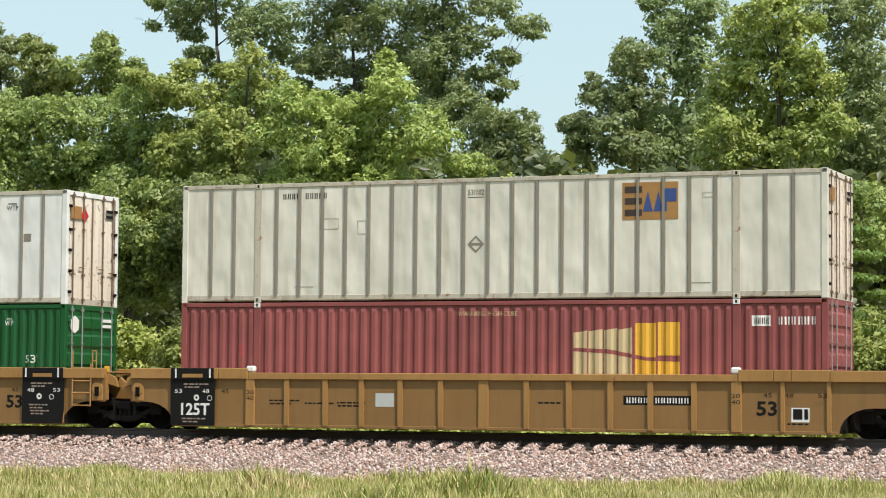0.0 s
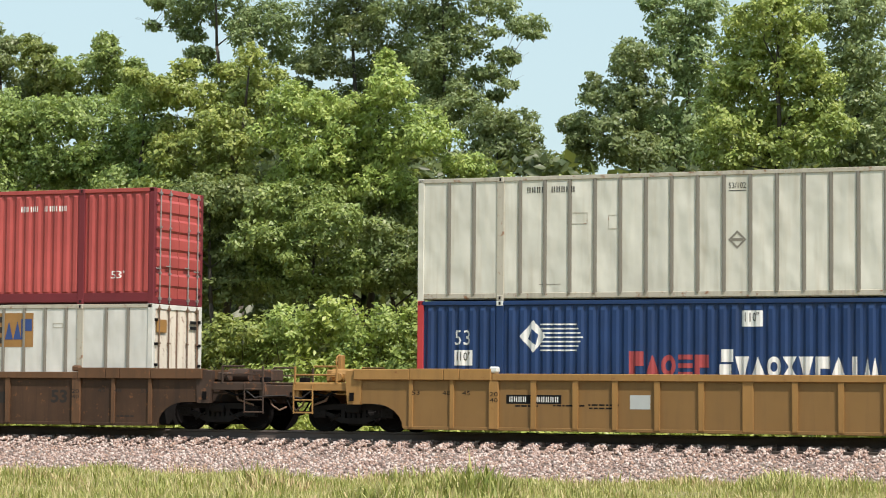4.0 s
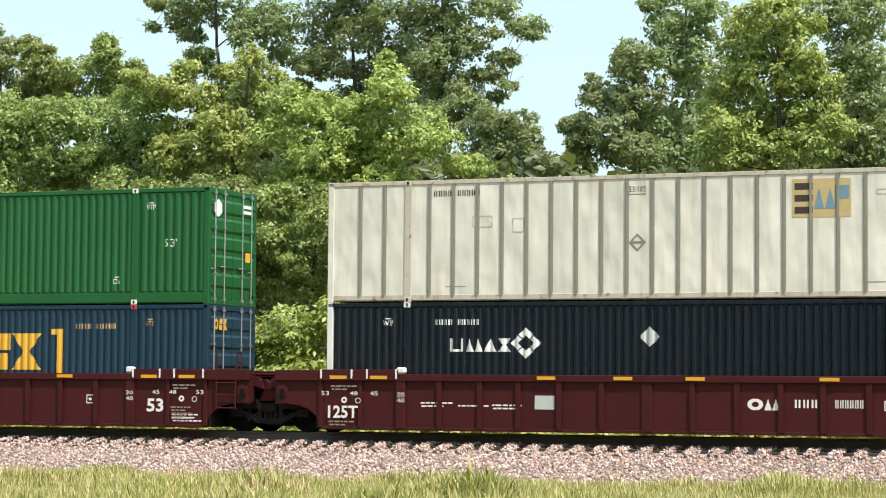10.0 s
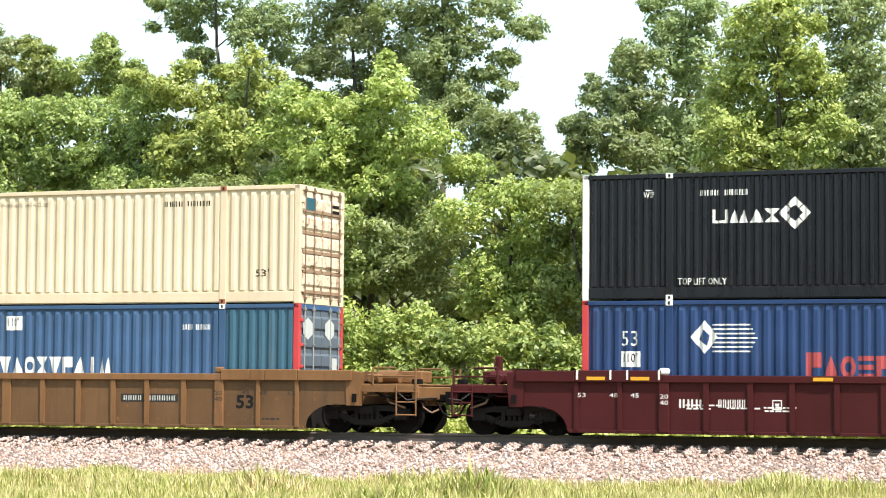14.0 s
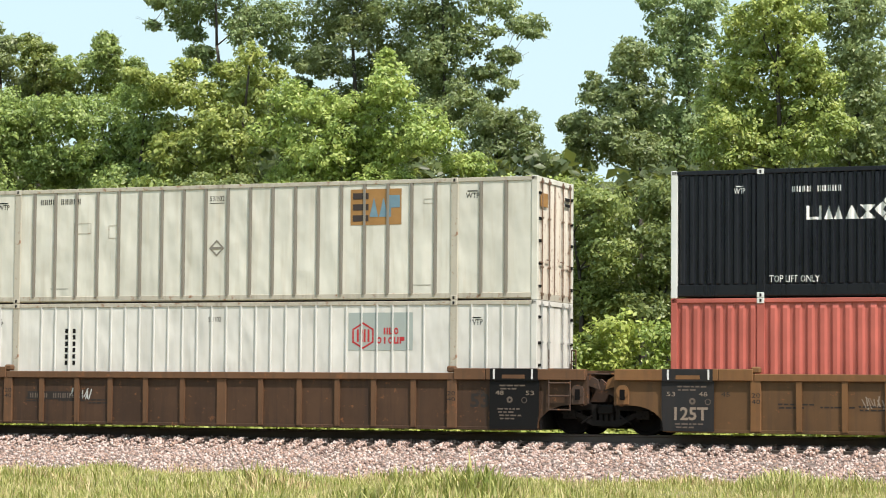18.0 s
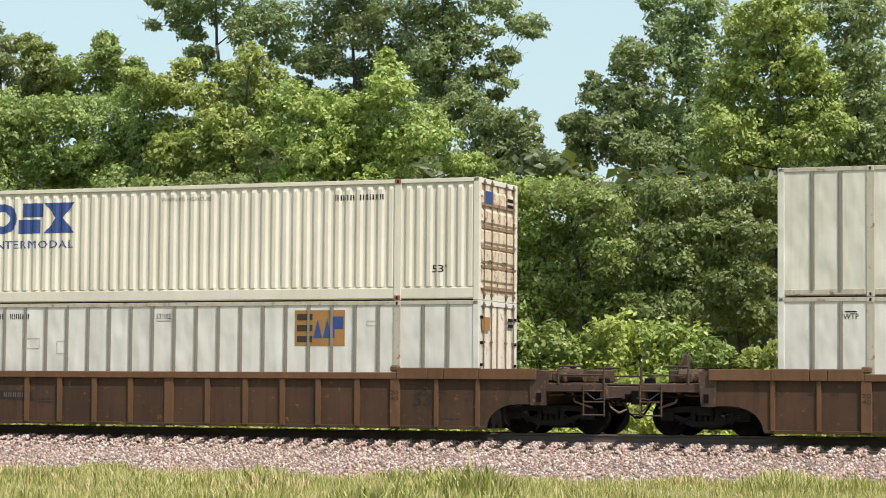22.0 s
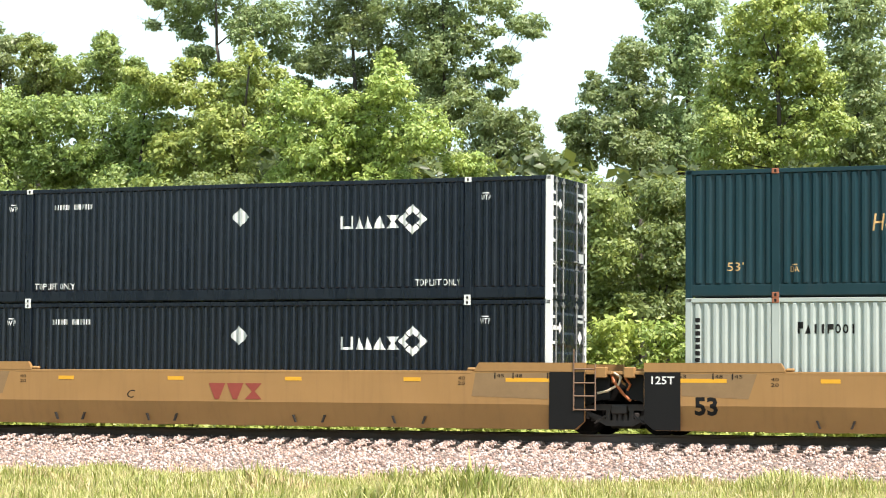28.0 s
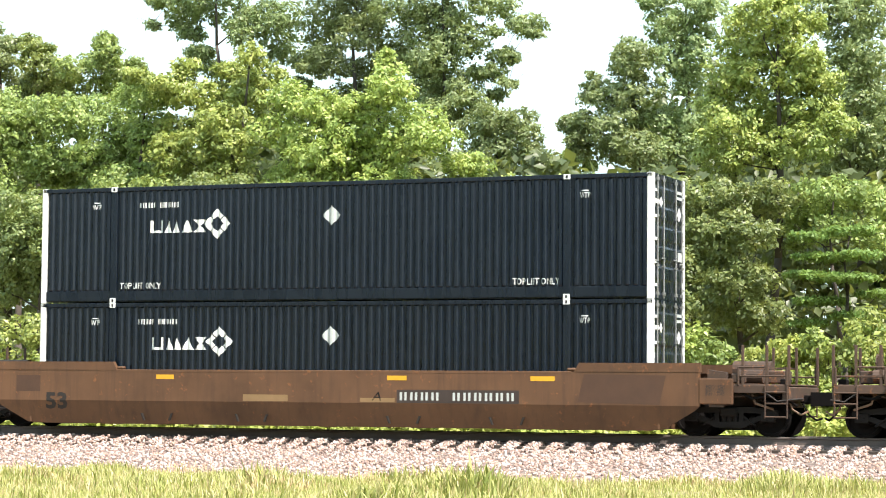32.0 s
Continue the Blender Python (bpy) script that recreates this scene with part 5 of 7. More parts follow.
    for y in (-1.45, 1.45):
        g = Geo()
        for x in (10.72, 11.22):
            g.tube((e * x, y, 1.15), (e * x, y, 0.42), 0.02, 6)
        for z in (0.45, 0.75, 1.0):
            g.tube((e * 10.72, y, z), (e * 11.22, y, z), 0.02, 6)
        part("side_ladder", g, mat, car)
    part("brake_cylinder", Geo().tube((e * 9.95, -0.7, 1.36), (e * 10.5, -0.7, 1.36), 0.16, 12).box(min(e * 10.2, e * 10.9), max(e * 10.2, e * 10.9), -0.3, 0.35, 1.2, 1.5, 0.03), mat, car, "brake cylinder and valves")
    part("brake_rigging", Geo().pipe([(e * 9.9, -1.3, 1.1), (e * 10.4, -1.35, 0.86), (e * 11.0, -1.3, 0.95), (e * 11.3, -0.9, 0.7)], 0.028).pipe([(e * 10.2, -1.2, 0.9), (e * 10.9, -1.25, 0.74), (e * 11.25, -1.2, 1.0)], 0.022).box(min(e * 11.0, e * 11.2), max(e * 11.0, e * 11.2), -1.2, -0.95, 0.78, 1.3, 0.02), STEEL_DARK, car)
    part("brake_pipe", Geo().pipe([(e * 9.5, -1.25, 0.92), (e * 10.1, -1.3, 0.90), (e * 10.55, -1.28, 1.02), (e * 11.2, -1.28, 1.0)], 0.022), mat, car)
    part("brake_lever", Geo().pipe([(e * 10.3, -1.2, 1.14), (e * 10.45, -1.25, 0.75), (e * 10.85, -1.2, 0.62)], 0.028), P_RUSTROD, car, "rusty brake lever")
    part("hanging_hose", Geo().pipe([(e * 11.1, -0.9, 0.95), (e * 11.22, -0.95, 0.62), (e * 11.4, -0.9, 0.50), (e * 11.55, -0.8, 0.58)], 0.024), P_RUSTROD, car, "pale worn rubber hose")
    part("valve_body", Geo().box(min(e * 9.9, e * 10.2), max(e * 9.9, e * 10.2), -1.32, -1.05, 1.2, 1.42, 0.03).tube((e * 10.05, -1.30, 1.31), (e * 10.05, -1.42, 1.31), 0.09, 10), mat, car)
    part("release_rod", Geo().pipe([(e * 10.75, -1.44, 0.98), (e * 11.0, -1.46, 0.80), (e * 11.3, -1.44, 0.84), (e * 11.3, -0.3, 0.86)], 0.016), STEEL_GREY, car)
    cp = place("coupler", cached("coupler", lambda: coupler_mesh(1)), STEEL_DARK, car, (e * 10.75, 0, 0.85), "cast steel knuckle coupler", rot=(0, 0, 0 if e > 0 else 180))
    part("air_hose", Geo().pipe([(e * 11.3, -0.3, 0.75), (e * 11.45, -0.32, 0.5), (e * 11.6, -0.25, 0.38), (e * 11.72, -0.15, 0.42)], 0.025), STEEL_DARK, car, "black rubber air hose")
    if e < 0:
        part("brake_wheel", Geo().pipe([(e * 10.45, -0.5 + 0.2 * math.cos(k * math.tau / 12), 1.66 + 0.2 * math.sin(k * math.tau / 12)) for k in range(13)], 0.018, 5).tube((e * 10.4, -0.5, 1.66), (e * 10.5, -0.5, 1.66), 0.05, 8).box(e * 10.4 - 0.06, e * 10.4 + 0.06, -0.6, -0.4, 1.2, 1.85, 0.02), mat, car, "hand brake wheel and housing")


def ladder(car, x, mat):
    g = Geo()
    for d in (-0.26, 0.26):
        g.tube((x + d, -1.54, 0.55), (x + d, -1.54, 1.95 if d < 0 else 1.62), 0.018, 6)
    for z in (0.57, 0.88, 1.18, 1.5):
        g.tube((x - 0.26, -1.54, z), (x + 0.26, -1.54, z), 0.018, 6)
    part("ladder", g, mat, car)


def leaned(me):
    """Folds a marking inward below the bend of the side plate."""
    bm = bmesh.new()
    bm.from_mesh(me)
    if min(v.co.z for v in bm.verts) < 0.67:
        bmesh.ops.bisect_plane(bm, geom=bm.verts[:] + bm.edges[:] + bm.faces[:], dist=1e-5, plane_co=(0, 0, 0.68), plane_no=(0, 0, 1))
        for v in bm.verts:
            v.co.y += 0.17 * max(0.0, 0.68 - v.co.z) / 0.57
        bm.to_mesh(me)
    bm.free()
    return me


def smooth_car(label, paint_mat, left, right, panel=None, lines=(), stripes=None, low_mat=None):
    """A well car unit with smooth bent side plates."""
    car = thing("well_car", label, "railcar", "well cars of the train")
    ends = {-1: left, 1: right}
    tip = {s: (8.98 if ends[s] == "art" else 9.25) for s in (-1, 1)}
    slope = {s: ([(8.75, 0.11), (8.95, 0.30), (8.98, 0.6)] if ends[s] == "art" else [(8.05, 0.11), (8.35, 0.14), (9.1, 0.56)]) for s in (-1, 1)}
    for s in (-1, 1):
        # upper plate, then the lower plate that leans inward below the fold
        up = [(-tip[-1], 0.68), (tip[1], 0.68), (tip[1], 1.44), (-tip[-1], 1.44)]
        part("side_plate", Geo().prism(up, s * 1.51 - 0.012, s * 1.51 + 0.012), paint_mat, car)
        low = [(-x, z) for x, z in reversed(slope[-1])] + slope[1] + [(tip[1], 0.68), (-tip[-1], 0.68)]
        lean = lambda z: 1.51 - 0.17 * (0.68 - z) / 0.57
        vs = [(x, s * (lean(z) + d), z) for d in (0.012, -0.012) for x, z in low]
        k = len(low)
        fs = [tuple(range(k)) if s < 0 else tuple(range(k - 1, -1, -1)), tuple(range(2 * k - 1, k - 1, -1)) if s < 0 else tuple(range(k, 2 * k))] + [(i, k + i, k + (i + 1) % k, (i + 1) % k) for i in range(k)]
        part("lower_plate", Geo().face_list(vs, fs), paint_mat, car)
        part("top_chord", Geo().box(-6.2, 6.2, s * 1.45 - 0.075, s * 1.45 + 0.066, 1.38, 1.452, 0.01), paint_mat, car)
        for e in (-1, 1):
            x0 = 5.82 if e < 0 else 6.38
            a = tip[e]
            part("raised_end", Geo().prism([(e * (x0 - 0.12), 1.44), (e * a, 1.44), (e * a, 1.645), (e * x0, 1.645)][::e], s * 1.46 - 0.07, s * 1.46 + 0.055), paint_mat, car)
            part("guide_casting", Geo().box(e * (x0 - 0.2) - 0.1, e * (x0 - 0.2) + 0.1, s * 1.45 - 0.07, s * 1.45 + 0.07, 1.45, 1.53, 0.03), paint_mat, car, "worn guide casting")
            for x in (2.0, 4.6):
                for d in (-0.35, 0.35):
                    # thin raised bars stand in for dark scratches on the lower plate
                    part("lug", Geo().prism([(e * x + d - 0.02, 0.2), (e * x + d + 0.02, 0.2), (e * x + d * 1.2 + 0.02, 0.38), (e * x + d * 1.2 - 0.02, 0.38)], s * 1.45 - 0.05, s * 1.45 + 0.02), low_mat or paint_mat, car)
            if panel and ends[e] == "art":
                part("black_panel", Geo().prism([(e * 8.12, 0.12), (e * 8.74, 0.12), (e * 8.97, 0.3), (e * 8.97, 1.43), (e * 8.12, 1.43)][::e], s * 1.526 - 0.003, s * 1.526 + 0.003), panel, car, "black painted weight panel")
    for x in (-7.2, -4.8, -2.4, 0, 2.4, 4.8, 7.2, -5.99, 5.99):
        part("floor_beam", Geo().box(x - 0.25, x + 0.25, -1.34, 1.34, 0.10, 0.213, 0.01), paint_mat, car)
    for e in (-1, 1):
        part("bulkhead", Geo().box(min(e * 8.22, e * 8.27), max(e * 8.22, e * 8.27), -1.4, 1.4, 0.14, 1.40), paint_mat, car)
        smooth_end(car, e, ends[e], paint_mat, panel)
    for ob_name, polys, mat, x, z, *on in lines:
        lift = {"": 0.003, "over": 0.007, "panel": 0.012}[on[0] if on else ("over" if ob_name == "number_bars" else "")]
        for ob_name, polys in split_marks(ob_name, polys):
            place(ob_name, leaned(flat_decal(polys, x, z, None, -1.522, lift)), mat, car)
    if stripes:
        for x in (-7.6, -4.7, -1.6, 1.6, 4.7, 7.6):
            w = 0.55 if abs(x) > 7 else 0.22
            part("reflector", Geo().box(x - w, x + w, -1.527, -1.519, 1.20, 1.29), stripes, car, "amber reflective strip")
    return car


def smooth_end(car, e, how, mat, panel):
    if how == "art":
        if e > 0:
            truck(car, 9.68, 0.46, STEEL_GREY)
            ladder(car, 8.98, P_RUSTROD)
            part("pale_hose", Geo().pipe([(9.2, -1.25, 0.95), (9.45, -1.3, 1.0), (9.72, -1.3, 1.15), (9.78, -1.3, 1.32), (9.6, -1.28, 1.42)], 0.028), P_CREAM, car, "pale rubber air hose")
            part("orange_hose", Geo().pipe([(9.5, -1.22, 1.42), (9.62, -1.3, 1.2), (9.85, -1.3, 0.92), (10.0, -1.25, 0.78)], 0.035), P_ORANGE, car, "orange rubber hose")
            part("orange_hose", Geo().pipe([(9.95, -1.2, 1.44), (9.88, -1.28, 1.3), (10.0, -1.3, 1.15), (9.92, -1.25, 1.02)], 0.03), P_ORANGE, car, "orange rubber hose")
            part("brake_hose", Geo().pipe([(9.2, -1.1, 1.15), (9.4, -1.25, 1.4), (9.6, -1.2, 1.42), (9.8, -1.25, 1.2), (10.0, -1.1, 1.0), (10.1, -1.2, 0.8)], 0.03), mat, car)
            part("connector", Geo().box(9.3, 10.1, -0.28, 0.28, 0.62, 1.05, 0.04), STEEL_DARK, car)
        part("end_beam", Geo().box(min(e * 8.3, e * 9.55), max(e * 8.3, e * 9.55), -0.6, 0.6, 0.75, 1.2, 0.03), STEEL_DARK if panel else mat, car)
        part("end_deck", Geo().box(min(e * 8.9, e * 9.6), max(e * 8.9, e * 9.6), -1.45, 1.45, 1.38, 1.46, 0.01), mat, car)
        for s in (-1, 1):
            part("end_gusset", Geo().prism([(e * 8.9, 0.62), (e * 9.15, 0.78), (e * 9.5, 0.82), (e * 9.5, 1.38), (e * 8.9, 1.38)][::e], s * 1.2 - 0.05, s * 1.2 + 0.05), panel or mat, car)
            part("end_bracket", Geo().box(e * 9.35 - 0.13, e * 9.35 + 0.13, s * 1.4 - 0.08, s * 1.4 + 0.08, 1.3, 1.55, 0.02), mat, car)
        return
    end_fittings(car, e, "end", P_ENDRUST, 9.3, 0.43)
    for s in (-1, 1):
        part("end_box", Geo().box(min(e * 9.22, e * 10.0), max(e * 9.22, e * 10.0), s * 1.48 - 0.06, s * 1.48 + 0.05, 0.72, 1.30, 0.02), mat, car)
        part("box_window", Geo().box(e * 9.6 - 0.22, e * 9.6 + 0.22, s * 1.537 - 0.003, s * 1.537 + 0.003, 0.92, 1.16), P_FAINT, car, "dark framed data plate")
        part("plate_frame", Geo().box(e * 9.6 - 0.27, e * 9.6 + 0.27, s * 1.534 - 0.003, s * 1.534 + 0.003, 0.88, 1.20), GREYD, car)
        for x in (10.2, 10.75, 11.25):
            place("stake", cached("stake", lambda: Geo().box(-0.03, 0.03, -0.03, 0.03, 1.15, 2.05, 0.006)), P_ENDRUST, car, (e * x, s * 1.40, 0))
    part("air_tank", Geo().tube((e * 9.5, 0.5, 1.52), (e * 10.4, 0.5, 1.52), 0.2, 14), P_ENDRUST, car)


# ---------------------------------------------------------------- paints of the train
# gold of webs and sills, darkened in the colour for their shade
P_GOLD = paint("shaded_gold_car_paint", (0.235, 0.132, 0.045), 0.25, 0.5, 0.0, (0.12, 0.07, 0.035))
P_GOLD2 = paint("pale_gold_car_paint", (0.31, 0.170, 0.060), 0.22, 0.5, 0.0, (0.14, 0.08, 0.04))
P_OCHRE = paint("weathered_ochre_paint", (0.112, 0.057, 0.021), 0.6, 0.65, 0.12, (0.060, 0.036, 0.021), 0.55)
P_BROWN = paint("grimy_brown_paint", (0.064, 0.032, 0.0155), 0.7, 0.7, 0.12, (0.030, 0.019, 0.014), 0.6)
P_BROWN2 = paint("dull_brown_paint", (0.108, 0.052, 0.024), 0.6, 0.65, 0.1, (0.055, 0.03, 0.02), 0.55)
P_MAROON = paint("maroon_car_paint", (0.050, 0.0075, 0.0085), 0.12, 0.55, 0.0, (0.06, 0.018, 0.016), 0.25, 0.18)
# same gold for chords and posts, lightened in the colour for sunlight
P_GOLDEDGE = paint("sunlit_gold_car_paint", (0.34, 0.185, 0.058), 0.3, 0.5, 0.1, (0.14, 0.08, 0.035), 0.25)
P_RUSTROD = paint("rust_streaked_rods", (0.17, 0.105, 0.070), 0.5, 0.65, 0.4)
# chords and posts: lighter brown and ochre than the webs
P_BROWNEDGE = paint("lighter_brown_paint", (0.135, 0.066, 0.030), 0.5, 0.65, 0.3, (0.06, 0.04, 0.028), 0.4)
P_OCHREEDGE = paint("lighter_ochre_paint", (0.185, 0.088, 0.031), 0.45, 0.6, 0.25, (0.08, 0.05, 0.03), 0.4)
P_ENDRUST = paint("rusty_end_gear", (0.070, 0.042, 0.029), 0.7, 0.7, 0.5, (0.04, 0.028, 0.022), 0.5)
P_DOORBAND = paint("mottled_brown_band", (0.30, 0.21, 0.135), 0.8, 0.6, 0.5, (0.14, 0.07, 0.035))
P_REDFADE = paint("sun_faded_red_paint", (0.47, 0.120, 0.092), 0.25, 0.5, 0.0, (0.22, 0.08, 0.06), 0.35)
P_REDDARK = paint("dark_red_rail_paint", (0.17, 0.022, 0.030), 0.3, 0.5, 0.0, (0.10, 0.03, 0.03))
P_PANELFADE = paint("faded_black_panel_paint", (0.011, 0.0115, 0.013), 0.4, 0.7, 0.0, (0.04, 0.03, 0.024), 0.5)
P_INKY = paint("black_container_paint", (0.0072, 0.0084, 0.0125), 0.15, 0.27, 0.0, (0.014, 0.014, 0.017), 0.2, 0.5)
P_ORANGE = plain("orange_rubber", (0.42, 0.12, 0.03), 0.6, 0, 0.3)
P_PANEL = paint("black_panel_paint", (0.006, 0.006, 0.0065), 0.1, 0.6, 0.0, (0.02, 0.018, 0.016), 0.15, 0.2)
P_BUFF = paint("aged_white_paint", (0.66, 0.65, 0.575), 0.35, 0.45, 0.0, (0.42, 0.34, 0.22), 0.2, 0.4, 0.9)
P_WHITE = paint("clean_white_paint", (0.695, 0.685, 0.64), 0.25, 0.42, 0.0, (0.45, 0.40, 0.32), 0.15, 0.4, 0.9)
P_COOL = paint("bright_white_paint", (0.74, 0.75, 0.735), 0.22, 0.42, 0.0, (0.48, 0.45, 0.38), 0.15, 0.4, 0.9)
P_RIB = paint("grey_rib_metal", (0.24, 0.22, 0.185), 0.3, 0.5)
P_RIBW = paint("white_rib_metal", (0.66, 0.66, 0.63), 0.2, 0.5)
P_DOORW = paint("rust_stained_white_doors", (0.76, 0.70, 0.60), 0.7, 0.5, 0.35, (0.40, 0.24, 0.13))
P_NAVY = paint("navy_container_paint", (0.0048, 0.0090, 0.0165), 0.12, 0.25, 0.0, (0.012, 0.014, 0.020), 0.15, 0.5)
P_POSTW = paint("white_post_paint", (0.72, 0.74, 0.72), 0.12, 0.45)
P_GREEN = paint("green_container_paint", (0.010, 0.090, 0.026), 0.16, 0.30, 0.0, (0.03, 0.05, 0.03))
P_GREEN2 = paint("light_green_container_paint", (0.012, 0.102, 0.027), 0.16, 0.30, 0.0, (0.03, 0.06, 0.03))
P_TEAL = paint("teal_container_paint", (0.0062, 0.030, 0.040), 0.2, 0.30, 0.0, (0.03, 0.04, 0.045))
P_TEAL2 = paint("blue_teal_container_paint", (0.0095, 0.036, 0.065), 0.2, 0.30, 0.0, (0.03, 0.04, 0.045))
P_BLUE = paint("blue_container_paint", (0.015, 0.043, 0.132), 0.2, 0.33, 0.0, (0.05, 0.06, 0.09), 0.3)
P_BLUEFADE = paint("faded_blue_container_paint", (0.035, 0.088, 0.19), 0.25, 0.5, 0.0, (0.06, 0.08, 0.10), 0.35)
P_SLATE = paint("slate_door_paint", (0.085, 0.115, 0.15), 0.3, 0.5)
P_RED = paint("red_container_paint", (0.42, 0.075, 0.068), 0.2, 0.45, 0.0, (0.18, 0.06, 0.05), 0.3)
P_MAUVE = paint("faded_maroon_container_paint", (0.26, 0.070, 0.068), 0.3, 0.5, 0.0, (0.16, 0.07, 0.06), 0.35)
P_CREAM = paint("cream_container_paint", (0.64, 0.54, 0.395), 0.2, 0.45, 0.0, (0.40, 0.30, 0.17))
P_IVORY = paint("ivory_container_paint", (0.70, 0.66, 0.56), 0.2, 0.45, 0.0, (0.42, 0.36, 0.25))
P_PALE = paint("pale_grey_green_paint", (0.37, 0.42, 0.40), 0.25, 0.45, 0.0, (0.3, 0.3, 0.26))
P_REDPOST = paint("red_post_paint", (0.50, 0.045, 0.05), 0.15, 0.45)
P_RUSTCAST = paint("rusty_casting", (0.30, 0.10, 0.05), 0.4, 0.7, 0.5)
P_BANDG = paint("grey_cream_rail", (0.50, 0.465, 0.385), 0.5, 0.6, 0.5)


# ---------------------------------------------------------------- markings on the containers
def fit_text(text, x0, x1, z0, z1, slant=0.0, bold=0.0):
    """The text stretched into the given box."""
    vs, fs = letters(text, 1.0, slant, 1.0, bold)
    ax, bx = min(v[0] for v in vs), max(v[0] for v in vs)
    az, bz = min(v[2] for v in vs), max(v[2] for v in vs)
    return [(x0 + (v[0] - ax) / (bx - ax) * (x1 - x0), 0, z0 + (v[2] - az) / (bz - az) * (z1 - z0)) for v in vs], fs


def joined(pieces):
    """Several flat pieces as one."""
    vs, fs = [], []
    for v, f in pieces:
        fs += [tuple(len(vs) + i for i in p) for p in f]
        vs += list(v)
    return vs, fs


def tray(x, w, z, h, t):
    return joined([quad(x, x + t, z, z + h), quad(x + w - t, x + w, z, z + h), quad(x + t, x + w - t, z, z + t)])


def tent(x, w, z, h, t):
    """A plain triangle."""
    return poly([(x, z), (x + w, z), (x + w / 2, z + h)])


def peaks(x, w, z, h, t):
    """Two triangles side by side."""
    return joined([tent(x, w * 0.48, z, h, t), tent(x + w * 0.52, w * 0.48, z, h, t)])


def bow_tie(x, w, z, h, t):
    """Two triangles, tip to tip."""
    c, m = x + w / 2, z + h / 2
    return joined([poly([(x, z), (x + w, z), (c + t * 0.3, m), (c - t * 0.3, m)]), poly([(c - t * 0.3, m), (c + t * 0.3, m), (x + w, z + h), (x, z + h)])])


def comb(x, w, z, h, t):
    """Three stacked bars."""
    return joined([quad(x, x + w, a, a + 0.22 * h) for a in (z, z + 0.39 * h, z + 0.78 * h)])


def oval(x, w, z, h, t):
    vs, fs = ring(h / 2 - t, h / 2, 18, w / h)
    return moved((vs, fs), x + w / 2, z + h / 2)


def steps(x, w, z, h, t):
    """Two blocks, one set back over the other."""
    return joined([quad(x, x + w * 0.86, z, z + h * 0.46), quad(x + w * 0.14, x + w, z + h * 0.54, z + h)])


def flag(x, w, z, h, t):
    """A block over a short foot."""
    return joined([quad(x, x + w, z + 0.42 * h, z + h), quad(x, x + t, z, z + 0.42 * h)])


def post_cap(x, w, z, h, t):
    """A wedge, wide above and narrow below."""
    c = x + w / 2
    return poly([(c - t / 2, z), (c + t / 2, z), (x + w, z + h), (x, z + h)])


def two_bars(x, w, z, h, t):
    return joined([quad(x, x + t, z, z + h), quad(x + w - t, x + w, z, z + h)])


def one_bar(x, w, z, h, t):
    return quad(x + w / 2 - t / 2, x + w / 2 + t / 2, z, z + h)


def shape_row(kinds, x0, x1, z0, z1, t, gap=0.16, first=1.0):
    """A brand's word as a row of plain shapes, the first one taller."""
    w = (x1 - x0) / len(kinds)
    return [f(x0 + i * w, w * (1 - gap), z0, (z1 - z0) * (first if i == 0 else 1.0), t) for i, f in enumerate(kinds) if f]


def scrawl(n, x0, x1, z0, z1, seed=1):
    """Sprayed strokes: thin slanting bars."""
    rnd = random.Random(seed)
    out = []
    for i in range(n):
        a = x0 + (x1 - x0) * (i + rnd.random() * 0.6) / n
        lean, t = rnd.uniform(-0.12, 0.14), rnd.uniform(0.018, 0.035)
        lo, hi = z0 + (z1 - z0) * rnd.uniform(0, 0.25), z0 + (z1 - z0) * rnd.uniform(0.7, 1.0)
        out.append(poly([(a, lo), (a + t, lo), (a + t + lean, hi), (a + lean, hi)]))
    return out


def code_bars(n, x0, x1, z0, z1, skip=()):
    """Figures of a code as plain pairs of upright bars."""
    w = (x1 - x0) / n
    return [two_bars(x0 + i * w, 0.66 * w, z0, z1 - z0, 0.22 * w) for i in range(n) if i not in skip]


def diamond(x, z, r):
    return poly([(x, z - r), (x + r, z), (x, z + r), (x - r, z)])


def common(x_id, z_id, w_id, h_id, mat, n=10, skip=(4,)):
    return [("container_code", code_bars(n, x_id, x_id + w_id, z_id, z_id + h_id, skip), mat, 0, 0)]


def small_mark(x, z, mat, text="WTP", w=0.25, h=0.13):
    return [("marking", [fit_text(text, x, x + w, z, z + h), quad(x + 0.04, x + w - 0.04, z + h + 0.03, z + h + 0.055)], mat, 0, 0)]


